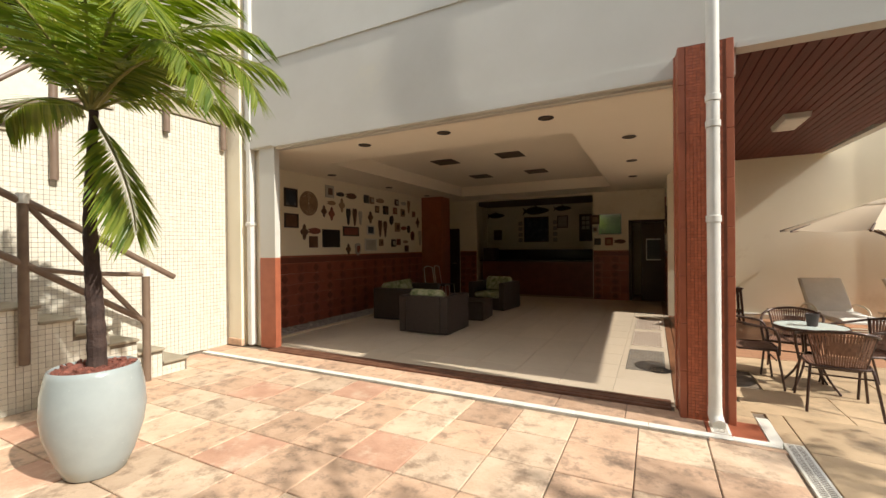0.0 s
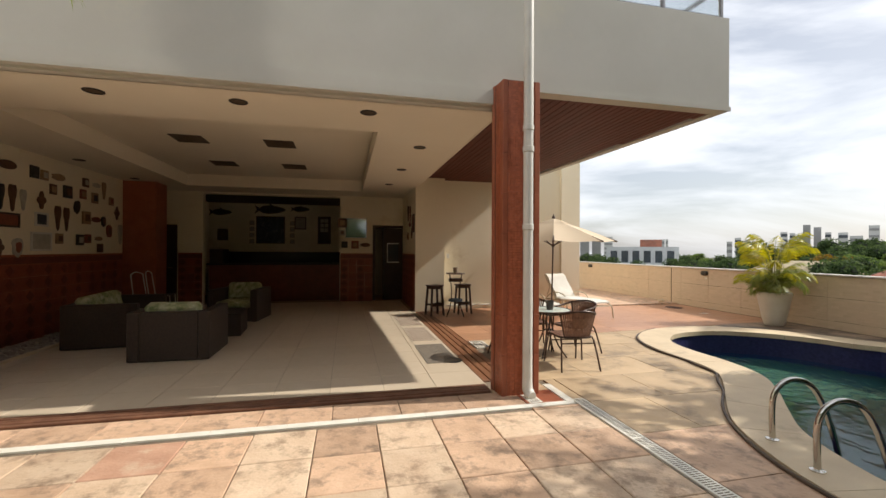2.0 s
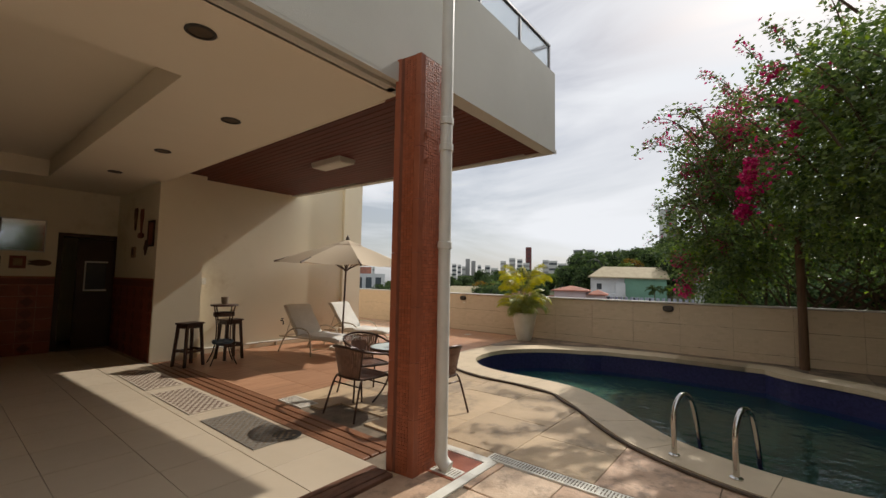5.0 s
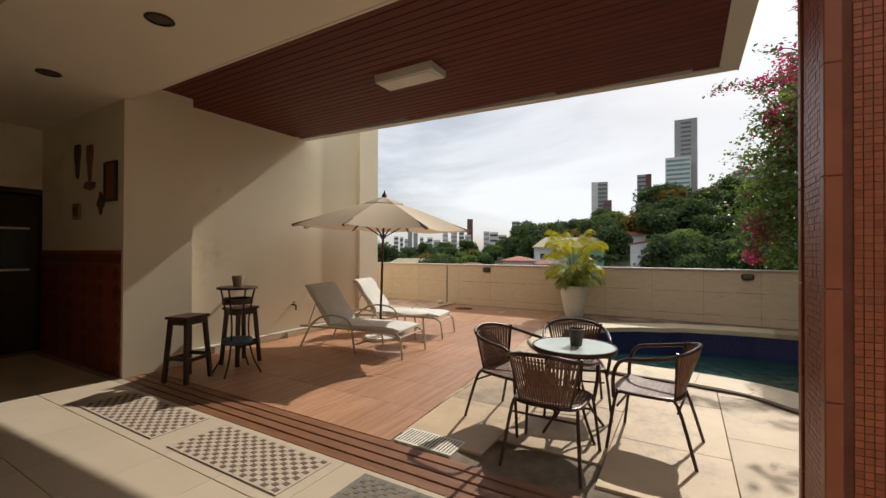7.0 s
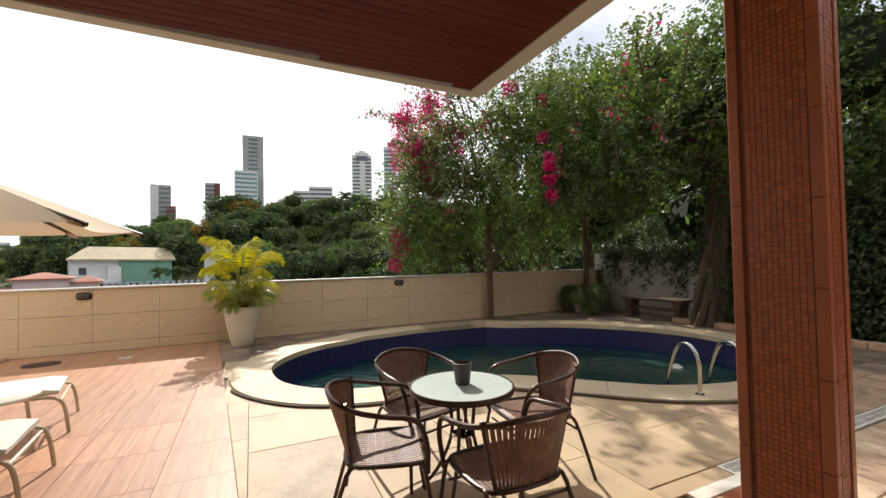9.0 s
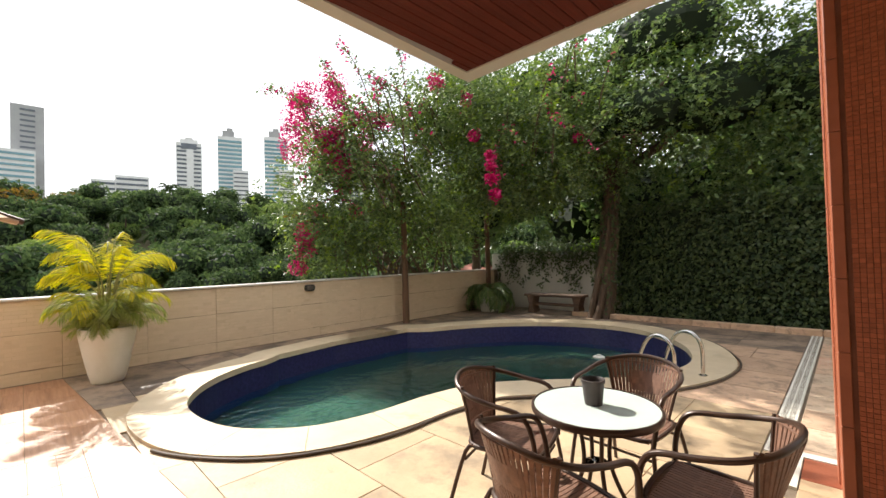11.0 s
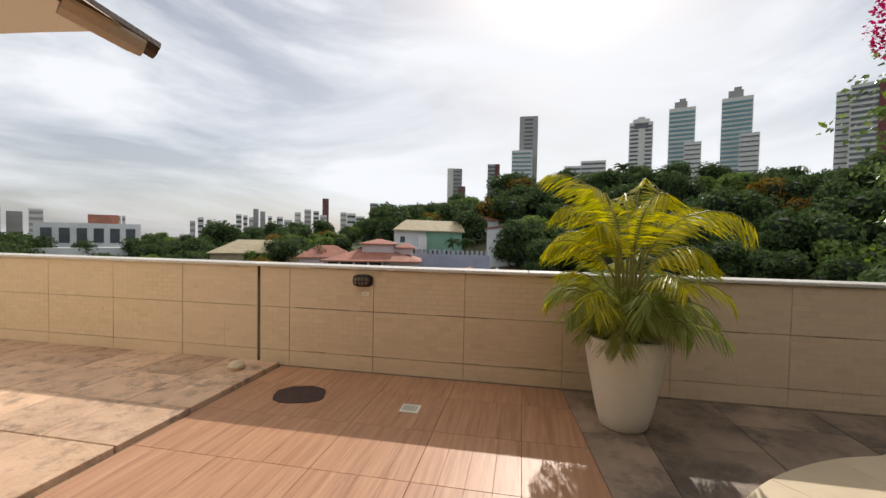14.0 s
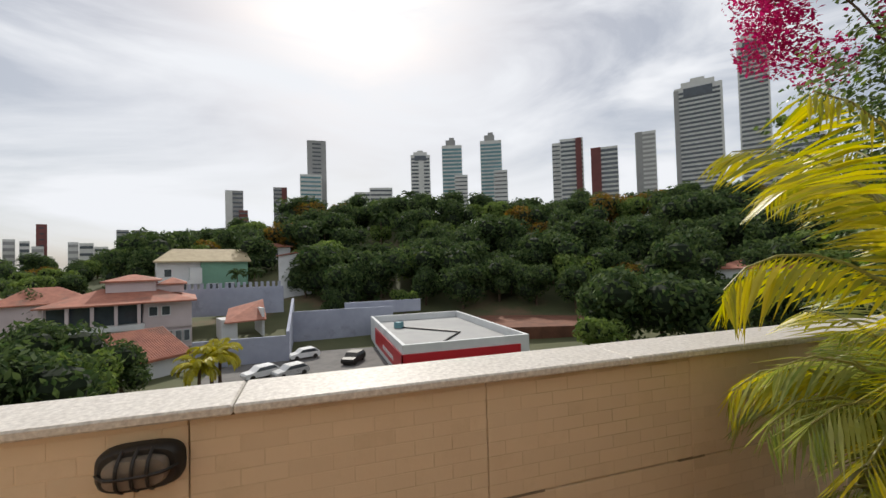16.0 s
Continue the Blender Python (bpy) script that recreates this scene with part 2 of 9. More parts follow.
# ---------------------------------------------------------------- mesh building
class MB:
    """Collects vertices and faces of one mesh."""

    def __init__(self):
        self.v, self.f = [], []

    def add(self, vs, fs):
        k = len(self.v)
        self.v.extend(vs)
        self.f.extend([tuple(i + k for i in q) for q in fs])

    def box(self, x0, x1, y0, y1, z0, z1, m=None):
        vs = [(x, y, z) for z in (z0, z1) for y in (y0, y1) for x in (x0, x1)]
        if m is not None:
            vs = [tuple(m @ Vector(p)) for p in vs]
        self.add(vs, [(0, 2, 3, 1), (4, 5, 7, 6), (0, 1, 5, 4), (2, 6, 7, 3), (0, 4, 6, 2), (1, 3, 7, 5)])

    def bevel_box(self, x0, x1, y0, y1, z0, z1, b=0.01, m=None):
        """A box with all its edges cut at 45 degrees."""
        b = min(b, (x1 - x0) * 0.45, (y1 - y0) * 0.45, (z1 - z0) * 0.45)
        xs, ys, zs = (x0, x1), (y0, y1), (z0, z1)
        vs, idx = [], {}
        for i in (0, 1):
            for j in (0, 1):
                for k in (0, 1):
                    ix, jy, kz = (b if i == 0 else -b), (b if j == 0 else -b), (b if k == 0 else -b)
                    for ax, p in enumerate(((xs[i], ys[j] + jy, zs[k] + kz), (xs[i] + ix, ys[j], zs[k] + kz), (xs[i] + ix, ys[j] + jy, zs[k]))):
                        idx[i, j, k, ax] = len(vs)
                        vs.append(p)
        fs = []
        for i in (0, 1):
            q = [idx[i, 0, 0, 0], idx[i, 1, 0, 0], idx[i, 1, 1, 0], idx[i, 0, 1, 0]]
            fs.append(q if i else q[::-1])
            q = [idx[0, i, 0, 1], idx[1, i, 0, 1], idx[1, i, 1, 1], idx[0, i, 1, 1]]
            fs.append(q[::-1] if i else q)
            q = [idx[0, 0, i, 2], idx[1, 0, i, 2], idx[1, 1, i, 2], idx[0, 1, i, 2]]
            fs.append(q if i else q[::-1])
        for a in (0, 1):
            for c in (0, 1):
                s = a != c
                q = [idx[a, c, 0, 0], idx[a, c, 1, 0], idx[a, c, 1, 1], idx[a, c, 0, 1]]
                fs.append(q if s else q[::-1])
                q = [idx[a, 0, c, 0], idx[a, 1, c, 0], idx[a, 1, c, 2], idx[a, 0, c, 2]]
                fs.append(q[::-1] if s else q)
                q = [idx[0, a, c, 1], idx[1, a, c, 1], idx[1, a, c, 2], idx[0, a, c, 2]]
                fs.append(q if s else q[::-1])
        for i in (0, 1):
            for j in (0, 1):
                for k in (0, 1):
                    q = [idx[i, j, k, 0], idx[i, j, k, 1], idx[i, j, k, 2]]
                    fs.append(q if (i + j + k) % 2 else q[::-1])
        if m is not None:
            vs = [tuple(m @ Vector(p)) for p in vs]
        self.add(vs, fs)

    def tube(self, pts, r, seg=8, closed=False, cap=True):
        """A round bar along points; r is a number or one for each point."""
        pts = [Vector(p) for p in pts]
        n = len(pts)
        rs = [r] * n if isinstance(r, (int, float)) else list(r)
        vs, side = [], None
        for i, p in enumerate(pts):
            a = pts[(i - 1) % n] if closed or i else p
            c = pts[(i + 1) % n] if closed or i < n - 1 else p
            d = (c - a).normalized()
            if side is None or (side - d * side.dot(d)).length < 1e-4:
                side = d.orthogonal()
            side = (side - d * side.dot(d)).normalized()
            up = d.cross(side)
            for j in range(seg):
                w = 2 * math.pi * j / seg
                vs.append(tuple(p + (side * math.cos(w) + up * math.sin(w)) * rs[i]))
        fs = []
        for i in range(n if closed else n - 1):
            k = (i + 1) % n
            for j in range(seg):
                h = (j + 1) % seg
                fs.append((i * seg + j, i * seg + h, k * seg + h, k * seg + j))
        if cap and not closed:
            fs.append(tuple(range(seg))[::-1])
            fs.append(tuple(range((n - 1) * seg, n * seg)))
        self.add(vs, fs)

    def lathe(self, prof, seg=32, at=(0, 0, 0), sx=1.0, sy=1.0):
        """Turns a profile of (radius, height) round the upright axis."""
        vs = []
        for r, z in prof:
            for j in range(seg):
                w = 2 * math.pi * j / seg
                vs.append((at[0] + r * math.cos(w) * sx, at[1] + r * math.sin(w) * sy, at[2] + z))
        fs = []
        for i in range(len(prof) - 1):
            for j in range(seg):
                h = (j + 1) % seg
                fs.append((i * seg + j, i * seg + h, (i + 1) * seg + h, (i + 1) * seg + j))
        fs.append(tuple(range(seg))[::-1])
        fs.append(tuple(range((len(prof) - 1) * seg, len(prof) * seg)))
        self.add(vs, fs)

    def prism(self, poly, z0, z1):
        """A flat outline (counter-clockwise) raised from z0 to z1."""
        n = len(poly)
        self.add([(x, y, z0) for x, y in poly] + [(x, y, z1) for x, y in poly],
                 [tuple(range(n))[::-1], tuple(range(n, 2 * n))] + [(i, (i + 1) % n, n + (i + 1) % n, n + i) for i in range(n)])

    def profile(self, poly, axis, a, b):
        """An outline in the plane across an axis ('x': (y, z), 'y': (x, z)), drawn out from a to b."""
        n = len(poly)
        if axis == "x":
            vs = [(a, p, q) for p, q in poly] + [(b, p, q) for p, q in poly]
        else:
            vs = [(p, a, q) for p, q in poly] + [(p, b, q) for p, q in poly]
        self.add(vs, [tuple(range(n))[::-1], tuple(range(n, 2 * n))] + [(i, (i + 1) % n, n + (i + 1) % n, n + i) for i in range(n)])

    def quad(self, a, b, c, d):
        self.add([tuple(a), tuple(b), tuple(c), tuple(d)], [(0, 1, 2, 3)])

    def mesh(self, name, material, smooth=False):
        me = bpy.data.meshes.new(name)
        me.from_pydata(self.v, [], self.f)
        me.materials.append(material)
        if smooth:
            me.polygons.foreach_set("use_smooth", [True] * len(me.polygons))
        me.update()
        return me


def fix(me):
    """Turns all faces outwards."""
    bm = bmesh.new()
    bm.from_mesh(me)
    bmesh.ops.recalc_face_normals(bm, faces=bm.faces)
    bm.to_mesh(me)
    bm.free()
    return me


def part(name, mb, material, parent=None, label="", smooth=False, at=None, outward=True):
    """One mesh object from what mb has collected, under a thing or part."""
    me = mb.mesh(name, material, smooth)
    if outward and len(me.polygons) < 20000:
        fix(me)
    if smooth:
        me.set_sharp_from_angle(angle=radians(40))
    ob = new(name, me)
    ob.parent = parent
    if at is not None:
        ob.matrix_basis = at if isinstance(at, Matrix) else Matrix.Translation(at)
    if label:
        ob["label"] = label
    return ob


def shared(name, me, parent, m):
    """Another object on the same mesh."""
    ob = new(name, me)
    ob.parent = parent
    ob.matrix_basis = m
    return ob


def thing(name, label, category, at=(0, 0, 0), turn=0.0, group=""):
    ob = new(name)
    ob.empty_display_size = 0.1
    ob.matrix_basis = pose(*at, 0, 0, turn)
    return tagged(ob, label, category, group)


def piece_of_setting(name, mb, material, label="", smooth=False, category=""):
    return tagged(part(name, mb, material, smooth=smooth), label, category, kind="structure")


def spline(ctrl, steps=6, closed=True):
    """A smooth line through control points."""
    out, n = [], len(ctrl)
    for i in range(n if closed else n - 1):
        p = [Vector(ctrl[(i + k) % n if closed else min(max(i + k, 0), n - 1)]) for k in (-1, 0, 1, 2)]
        for s in range(steps):
            u = s / steps
            out.append(0.5 * ((2 * p[1]) + (p[2] - p[0]) * u + (2 * p[0] - 5 * p[1] + 4 * p[2] - p[3]) * u * u + (3 * p[1] - p[0] - 3 * p[2] + p[3]) * u ** 3))
    if not closed:
        out.append(Vector(ctrl[-1]))
    return out

# ---------------------------------------------------------------- plan
PX, PT = 8.82, 1.04            # parapet: inner face, height of its body
CX, CY = 4.26, 4.90            # outer corner of the upper floor
CXR = 3.98                     # where its long side meets the terrace wall
HZ, WZ = 3.06, 3.29            # hall ceiling, timber soffit
WALL_Y = 10.92                 # terrace side wall
BACK_Y = 13.0                  # back wall of the hall
BAR_Y = 15.8                   # back wall of the bar recess
LX = -5.40                     # left wall of the hall
ZF = 4.44                      # top of the fascia

POOL = [(7.93, 2.68), (7.58, 2.36), (7.28, 1.75), (6.9, 1.2), (6.4, 0.72), (5.75, 0.31), (4.9, 0.11), (4.1, 0.32), (3.38, 1.0), (3.0, 1.8), (2.94, 2.5), (3.2, 3.22), (3.6, 3.68),
        (4.02, 4.1), (4.42, 4.6), (4.58, 5.2), (4.62, 5.9), (4.79, 6.45), (5.2, 6.86), (5.7, 7.03), (6.3, 7.02), (6.82, 6.78), (7.2, 6.44), (7.47, 6.02), (7.60, 5.66), (7.78, 5.40)]
pool_edge = [Vector((p.x, p.y)) for p in spline([(x, y, 0) for x, y in POOL], 5, False)]
pool_edge += [Vector(POOL[-1]).lerp(Vector((7.97, 4.3)), k / 5) for k in range(1, 5)] + [Vector((7.97, 4.3)).lerp(Vector(POOL[0]), k / 6) for k in range(0, 6)]
if sum(a.x * b.y - b.x * a.y for a, b in zip(pool_edge, pool_edge[1:] + pool_edge[:1])) < 0:
    pool_edge.reverse()


def offset(line, d):
    """The closed line moved outwards by d, kept clear of the parapet."""
    out, n = [], len(line)
    for i, p in enumerate(line):
        t = (line[(i + 2) % n] - line[(i - 2) % n]).normalized()
        q = p + Vector((t.y, -t.x)) * d
        out.append(Vector((min(q.x, PX - 0.36), q.y)))
    return out


coping_edge = offset(pool_edge, 0.45)


def inside(p, line):
    c, n = False, len(line)
    for i in range(n):
        a, b = line[i], line[(i + 1) % n]
        if (a.y > p[1]) != (b.y > p[1]) and p[0] < (b.x - a.x) * (p[1] - a.y) / (b.y - a.y) + a.x:
            c = not c
    return c


def ring_sheet(outline, hole, z, z1):
    """A slab with a hole, as bmesh filled between two closed lines."""
    bm = bmesh.new()
    edges = []
    for line in (outline, hole):
        vs = [bm.verts.new((p[0], p[1], z1)) for p in line]
        edges += [bm.edges.new((vs[i], vs[(i + 1) % len(vs)])) for i in range(len(vs))]
    bmesh.ops.triangle_fill(bm, edges=edges, use_beauty=True)
    geo = bmesh.ops.extrude_face_region(bm, geom=bm.faces[:])
    bmesh.ops.translate(bm, verts=[v for v in geo["geom"] if isinstance(v, bmesh.types.BMVert)], vec=(0, 0, z - z1))
    bmesh.ops.recalc_face_normals(bm, faces=bm.faces)
    me = bpy.data.meshes.new("sheet")
    bm.to_mesh(me)
    bm.free()
    return me


# ---------------------------------------------------------------- ground of the terrace, with the pool cut out
me = ring_sheet([(-9, -8), (PX + 0.2, -8), (PX + 0.2, 22), (-9, 22)], pool_edge, -0.5, -0.016)
me.materials.append(M_JOINT)
terrace = tagged(new("ground_terrace", me), "mortar bed between the paving slabs of the terrace", "ground", kind="structure")

# pool shell and water
mb = MB()
n = len(pool_edge)
deep = -1.45
rows_z = [0.0, -0.40, -0.9, deep]
for z in rows_z:
    mb.v.extend([(p.x, p.y, z) for p in offset(pool_edge, -0.012)])
for k in range(len(rows_z) - 1):
    for i in range(n):
        j = (i + 1) % n
        mb.f.append((k * n + i, k * n + j, (k + 1) * n + j, (k + 1) * n + i))
pool_wall = piece_of_setting("pool_wall", mb, M_BLUE, "cobalt blue mosaic wall of the curved pool", category="pool")
mb = MB()
mb.add([(p.x, p.y, deep) for p in offset(pool_edge, 0.01)], [tuple(range(n))])
piece_of_setting("pool_floor", mb, M_POOLF, "teal floor of the swimming pool under water", category="pool")

M_WATER = bpy.data.materials.new("pool_water")
M_WATER.use_nodes = True
nn, ll = M_WATER.node_tree.nodes, M_WATER.node_tree.links
wb = nn["Principled BSDF"]
wb.inputs["Base Color"].default_value = (0.16, 0.69, 0.99, 1)
wb.inputs["Roughness"].default_value = 0.015
wb.inputs["IOR"].default_value = 1.33
wb.inputs["Transmission Weight"].default_value = 0.985
wt = nn.new("ShaderNodeTexCoord")
wm = nn.new("ShaderNodeMapping")
wm.inputs["Scale"].default_value = (1.9, 1.0, 1.0)
ll.new(wt.outputs["Object"], wm.inputs["Vector"])
w1 = nn.new("ShaderNodeTexNoise")
w1.inputs["Scale"].default_value, w1.inputs["Detail"].default_value = 3.2, 3.0
ll.new(wm.outputs["Vector"], w1.inputs["Vector"])
w2 = nn.new("ShaderNodeBump")
w2.inputs["Strength"].default_value, w2.inputs["Distance"].default_value = 0.42, 0.035
# rings that spread from the inlet in the rounded bay and die away
wc = nn.new("ShaderNodeVectorMath")
wc.operation = "DISTANCE"
ll.new(wt.outputs["Object"], wc.inputs[0])
wc.inputs[1].default_value = (5.9, 6.35, -0.38)
wn1 = nn.new("ShaderNodeMath")
wn1.operation, wn1.inputs[1].default_value, wn1.inputs[2].default_value = "MULTIPLY_ADD", 30.0, 0.0
ll.new(wc.outputs["Value"], wn1.inputs[0])
wj = nn.new("ShaderNodeMath")
wj.operation, wj.inputs[1].default_value = "MULTIPLY_ADD", 14.0
ll.new(w1.outputs["Fac"], wj.inputs[0])
ll.new(wn1.outputs[0], wj.inputs[2])
ws = nn.new("ShaderNodeMath")
ws.operation = "SINE"
ll.new(wj.outputs[0], ws.inputs[0])
wf = nn.new("ShaderNodeMapRange")
wf.inputs["From Min"].default_value, wf.inputs["From Max"].default_value = 0.3, 2.6
wf.inputs["To Min"].default_value, wf.inputs["To Max"].default_value = 0.42, 0.0
ll.new(wc.outputs["Value"], wf.inputs["Value"])
wx = nn.new("ShaderNodeMath")
wx.operation = "MULTIPLY"
ll.new(ws.outputs[0], wx.inputs[0])
ll.new(wf.outputs["Result"], wx.inputs[1])
wa = nn.new("ShaderNodeMath")
ll.new(wx.outputs[0], wa.inputs[0])
ll.new(w1.outputs["Fac"], wa.inputs[1])
ll.new(wa.outputs[0], w2.inputs["Height"])
ll.new(w2.outputs["Normal"], wb.inputs["Normal"])
mb = MB()
mb.add([(p.x, p.y, -0.38) for p in offset(pool_edge, -0.010)], [tuple(range(n))])
water = piece_of_setting("water", mb, M_WATER, "calm green-blue water of the swimming pool", category="water")
water.visible_shadow = False

# pool coping in curved stones
coping = tagged(new("pool_coping"), "pale sandstone coping round the curved pool", "pool edge", kind="structure")
inner = offset(pool_edge, -0.035)
step = 5
for s in range(0, n, step):
    mb = MB()
    ids = [(s + k) % n for k in range(step + 1)]
    a, b = [inner[i] for i in ids], [coping_edge[i] for i in ids]
    g = 0.004
    ta, tb = (a[1] - a[0]).normalized() * g, (b[1] - b[0]).normalized() * g
    a[0], b[0] = a[0] + ta, b[0] + tb
    k = step + 1
    vs = [(p.x, p.y, 0.028) for p in a] + [(p.x, p.y, 0.030) for p in b] + [(p.x, p.y, -0.05) for p in a] + [(p.x, p.y, -0.02) for p in b]
    mb.v = vs
    for i in range(k - 1):
        mb.f += [(i, k + i, k + i + 1, i + 1), (2 * k + i, 2 * k + i + 1, 3 * k + i + 1, 3 * k + i), (i, i + 1, 2 * k + i + 1, 2 * k + i), (k + i, 3 * k + i, 3 * k + i + 1, k + i + 1)]
    mb.f += [(0, 2 * k, 3 * k, k), (k - 1, 2 * k - 1, 4 * k - 1, 3 * k - 1)]
    part("coping_stone", mb, M_COPING, coping)

# ---------------------------------------------------------------- parapet
par = tagged(new("parapet_wall"), "cream tiled parapet wall with a granite cap", "wall", kind="structure")
mb = MB()
mb.box(PX + 0.012, PX + 0.20, -1.6, 10.885, -14, PT - 0.002)
mb.box(PX + 0.012, PX + 0.20, 10.915, 24, -14, PT - 0.002)
part("core", mb, M_JOINT, par)
random.seed(5)
for y0, y1 in ((-1.42, 10.885), (10.915, 20)):
    cuts = [y0]
    while cuts[-1] < y1 - 1.2:
        cuts.append(cuts[-1] + 0.92)
    cuts.append(y1)
    for ya, yb in zip(cuts, cuts[1:]):
        for za, zb in ((0.0, 0.16), (0.163, 0.615), (0.618, PT)):
            mb = MB()
            d = random.uniform(-0.0002, 0.0002)
            mb.bevel_box(PX + d, PX + 0.014, ya + 0.0015, yb - 0.0015, za, zb, 0.003)
            part("panel", mb, M_PARAPET, par)
y = -1.7
while y < 20:
    mb = MB()
    mb.bevel_box(PX - 0.035, PX + 0.235, y + 0.0015, y + 1.3985, PT, PT + 0.03, 0.006)
    part("cap_stone", mb, M_CAP, par)
    y += 1.4
mb = MB()
for k in range(16):
    y = -1.4 + k * 0.75
    mb.box(PX - 0.001, PX + 0.006, y + random.uniform(0, .3), y + random.uniform(.3, .7), 0.165, 0.168 + random.uniform(0, 0.006))
    mb.box(PX - 0.003, PX + 0.006, y + random.uniform(0, .2), y + random.uniform(.25, .7), 0.613, 0.618 + random.uniform(0, 0.004))
    mb.box(PX - 0.003, PX + 0.006, y, y + random.uniform(.25, .7), PT - 0.008, PT - 0.002)
mb.box(PX - 0.03, PX + 0.003, -1.6, 10.7, -0.015, 0.006)
part("dirt_line", mb, M_JOINT, par, "dark open joints")

# ---------------------------------------------------------------- hall
mb = MB()
mb.box(LX - 0.2, LX, 4.95, BAR_Y + 0.2, 0, 3.6)
wall_left = piece_of_setting("wall_left", mb, M_WALL, "cream painted hall wall above tiled wainscot", category="wall")
mb = MB()
mb.box(LX, -4.21, BACK_Y, BACK_Y + 0.2, 0, 3.6)
mb.box(-4.21, -0.61, BACK_Y, BACK_Y + 0.2, 3.01, 3.6)
mb.box(-0.61, 0.41, BACK_Y, BACK_Y + 0.2, 0, 3.6)
mb.box(0.41, 1.29, BACK_Y, BACK_Y + 0.2, 2.17, 3.6)
mb.box(1.29, 1.45, BACK_Y, BACK_Y + 0.2, 0, 3.6)
wall_back = piece_of_setting("wall_back", mb, M_WALL, "cream back wall with a bar opening and a doorway", category="wall")
mb = MB()
mb.box(-5.1, -0.2, BAR_Y, BAR_Y + 0.2, 0, 3.4)
mb.box(-5.1, -4.9, BACK_Y + 0.2, BAR_Y, 0, 3.4)
mb.box(-0.60, -0.40, BACK_Y + 0.2, BAR_Y, 0, 3.4)
piece_of_setting("wall_bar", mb, M_WALL, "cream walls of the bar recess", category="wall")
mb = MB()
mb.box(-4.9, -0.6, BACK_Y + 0.2, BAR_Y, 3.06, 3.2)
piece_of_setting("ceiling_bar", mb, M_DARKW, "dark timber ceiling of the bar recess", category="ceiling")
mb = MB()
mb.box(0.3, 1.5, BACK_Y + 1.6, BACK_Y + 1.7, 0, 2.6)
mb.box(0.3, 0.4, BACK_Y + 0.2, BACK_Y + 1.6, 0, 2.6)
mb.box(1.4, 1.5, BACK_Y + 0.2, BACK_Y + 1.6, 0, 2.6)
mb.box(0.3, 1.5, BACK_Y + 0.2, BACK_Y + 1.7, 2.6, 2.7)
piece_of_setting("wall_passage", mb, M_WALL, "walls of the dark passage behind the door", category="wall")
mb = MB()
mb.box(1.22, 1.45, 10.62, BACK_Y, 0, 3.6)
mb.box(1.45, 1.95, 10.62, WALL_Y + 0.2, 0, 6.5)
mb.box(1.95, 5.25, WALL_Y, WALL_Y + 0.2, 0, 6.5)
mb.box(5.25, 5.80, WALL_Y - 0.09, WALL_Y + 0.2, 0, 6.5)
mb.box(5.64, 5.80, WALL_Y + 0.2, 18.0, 0, 6.5)
wall_terrace = piece_of_setting("wall_terrace", mb, M_WALL, "cream rendered terrace wall with a flat pilaster", category="wall")
# pierced block screen beyond the pilaster
mb = MB()
for k in range(5):
    for j in range(22):
        y0, z0 = WALL_Y + 0.45 + k * 0.17, 1.95 + j * 0.2
        mb.box(5.80, 5.93, y0, y0 + 0.035, z0, z0 + 0.2)
        mb.box(5.80, 5.93, y0, y0 + 0.17, z0, z0 + 0.035)
mb.box(5.80, 5.95, WALL_Y + 0.25, WALL_Y + 0.44, 0, 6.4)
mb.box(5.80, 5.95, WALL_Y + 0.44, WALL_Y + 1.35, 0, 1.95)
piece_of_setting("block_screen", mb, M_WHITE, "white pierced block screen wall", category="wall")

# floor of the hall
hall_floor = tagged(new("floor_hall"), "beige polished ceramic tile floor of the hall", "floor", kind="structure")
mb = MB()
mb.box(LX, 1.12, 4.98, BACK_Y, -0.012, 0.004)
mb.box(-4.9, 1.5, BACK_Y, BAR_Y, -0.012, 0.004)
mb.box(1.12, 1.22, 10.1, BACK_Y, -0.012, 0.004)
part("bed", mb, M_GROUT, hall_floor)
T = 0.565
mb = MB()
mb.bevel_box(0.002, T - 0.002, 0.002, T - 0.002, 0.0, 0.010, 0.0025)
tile_me = fix(mb.mesh("floor_tile", M_HALLF))
for i in range(12):
    for j in range(15):
        x, y = 1.12 - (i + 1) * T, 4.99 + j * T
        if x > LX - 0.3 and y + T < BACK_Y + 0.3:
            sx = 1.0 if x > LX else (x + T - LX) / T
            m = Matrix.Translation((max(x, LX), y, 0)) @ Matrix.Diagonal((sx, 1.0 if y + T < BACK_Y else (BACK_Y - y) / T, 1, 1))
            shared("floor_tile", tile_me, hall_floor, m)
# pebble bed along the left wall
mb = MB()
mb.bevel_box(-4.76, -4.70, 5.22, 11.44, 0.004, 0.045, 0.006)
piece_of_setting("kerb_pebble_bed", mb, M_COPING, "low pale kerb of the indoor pebble bed", category="kerb")
mb, rp = MB(), random.Random(31)
for _ in range(2600):
    r = rp.uniform(0.016, 0.034)
    mb.lathe([(r * 0.4, 0), (r, r * 0.4), (r * 0.5, r * 0.8)], 6, (rp.uniform(LX + 0.03, -4.79), rp.uniform(5.24, 11.42), 0.004 + rp.uniform(0, 0.012)), rp.uniform(0.7, 1.3), rp.uniform(0.7, 1.3))
tagged(part("pebbles", mb, mat("grey_river_pebble", (0.42, 0.38, 0.33), (0.22, 0.19, 0.17), 9, 0.6, 0.1, 60, island=0.3), outward=False), "grey and cream pebbles along the hall wall", "pebbles", kind="stuff")

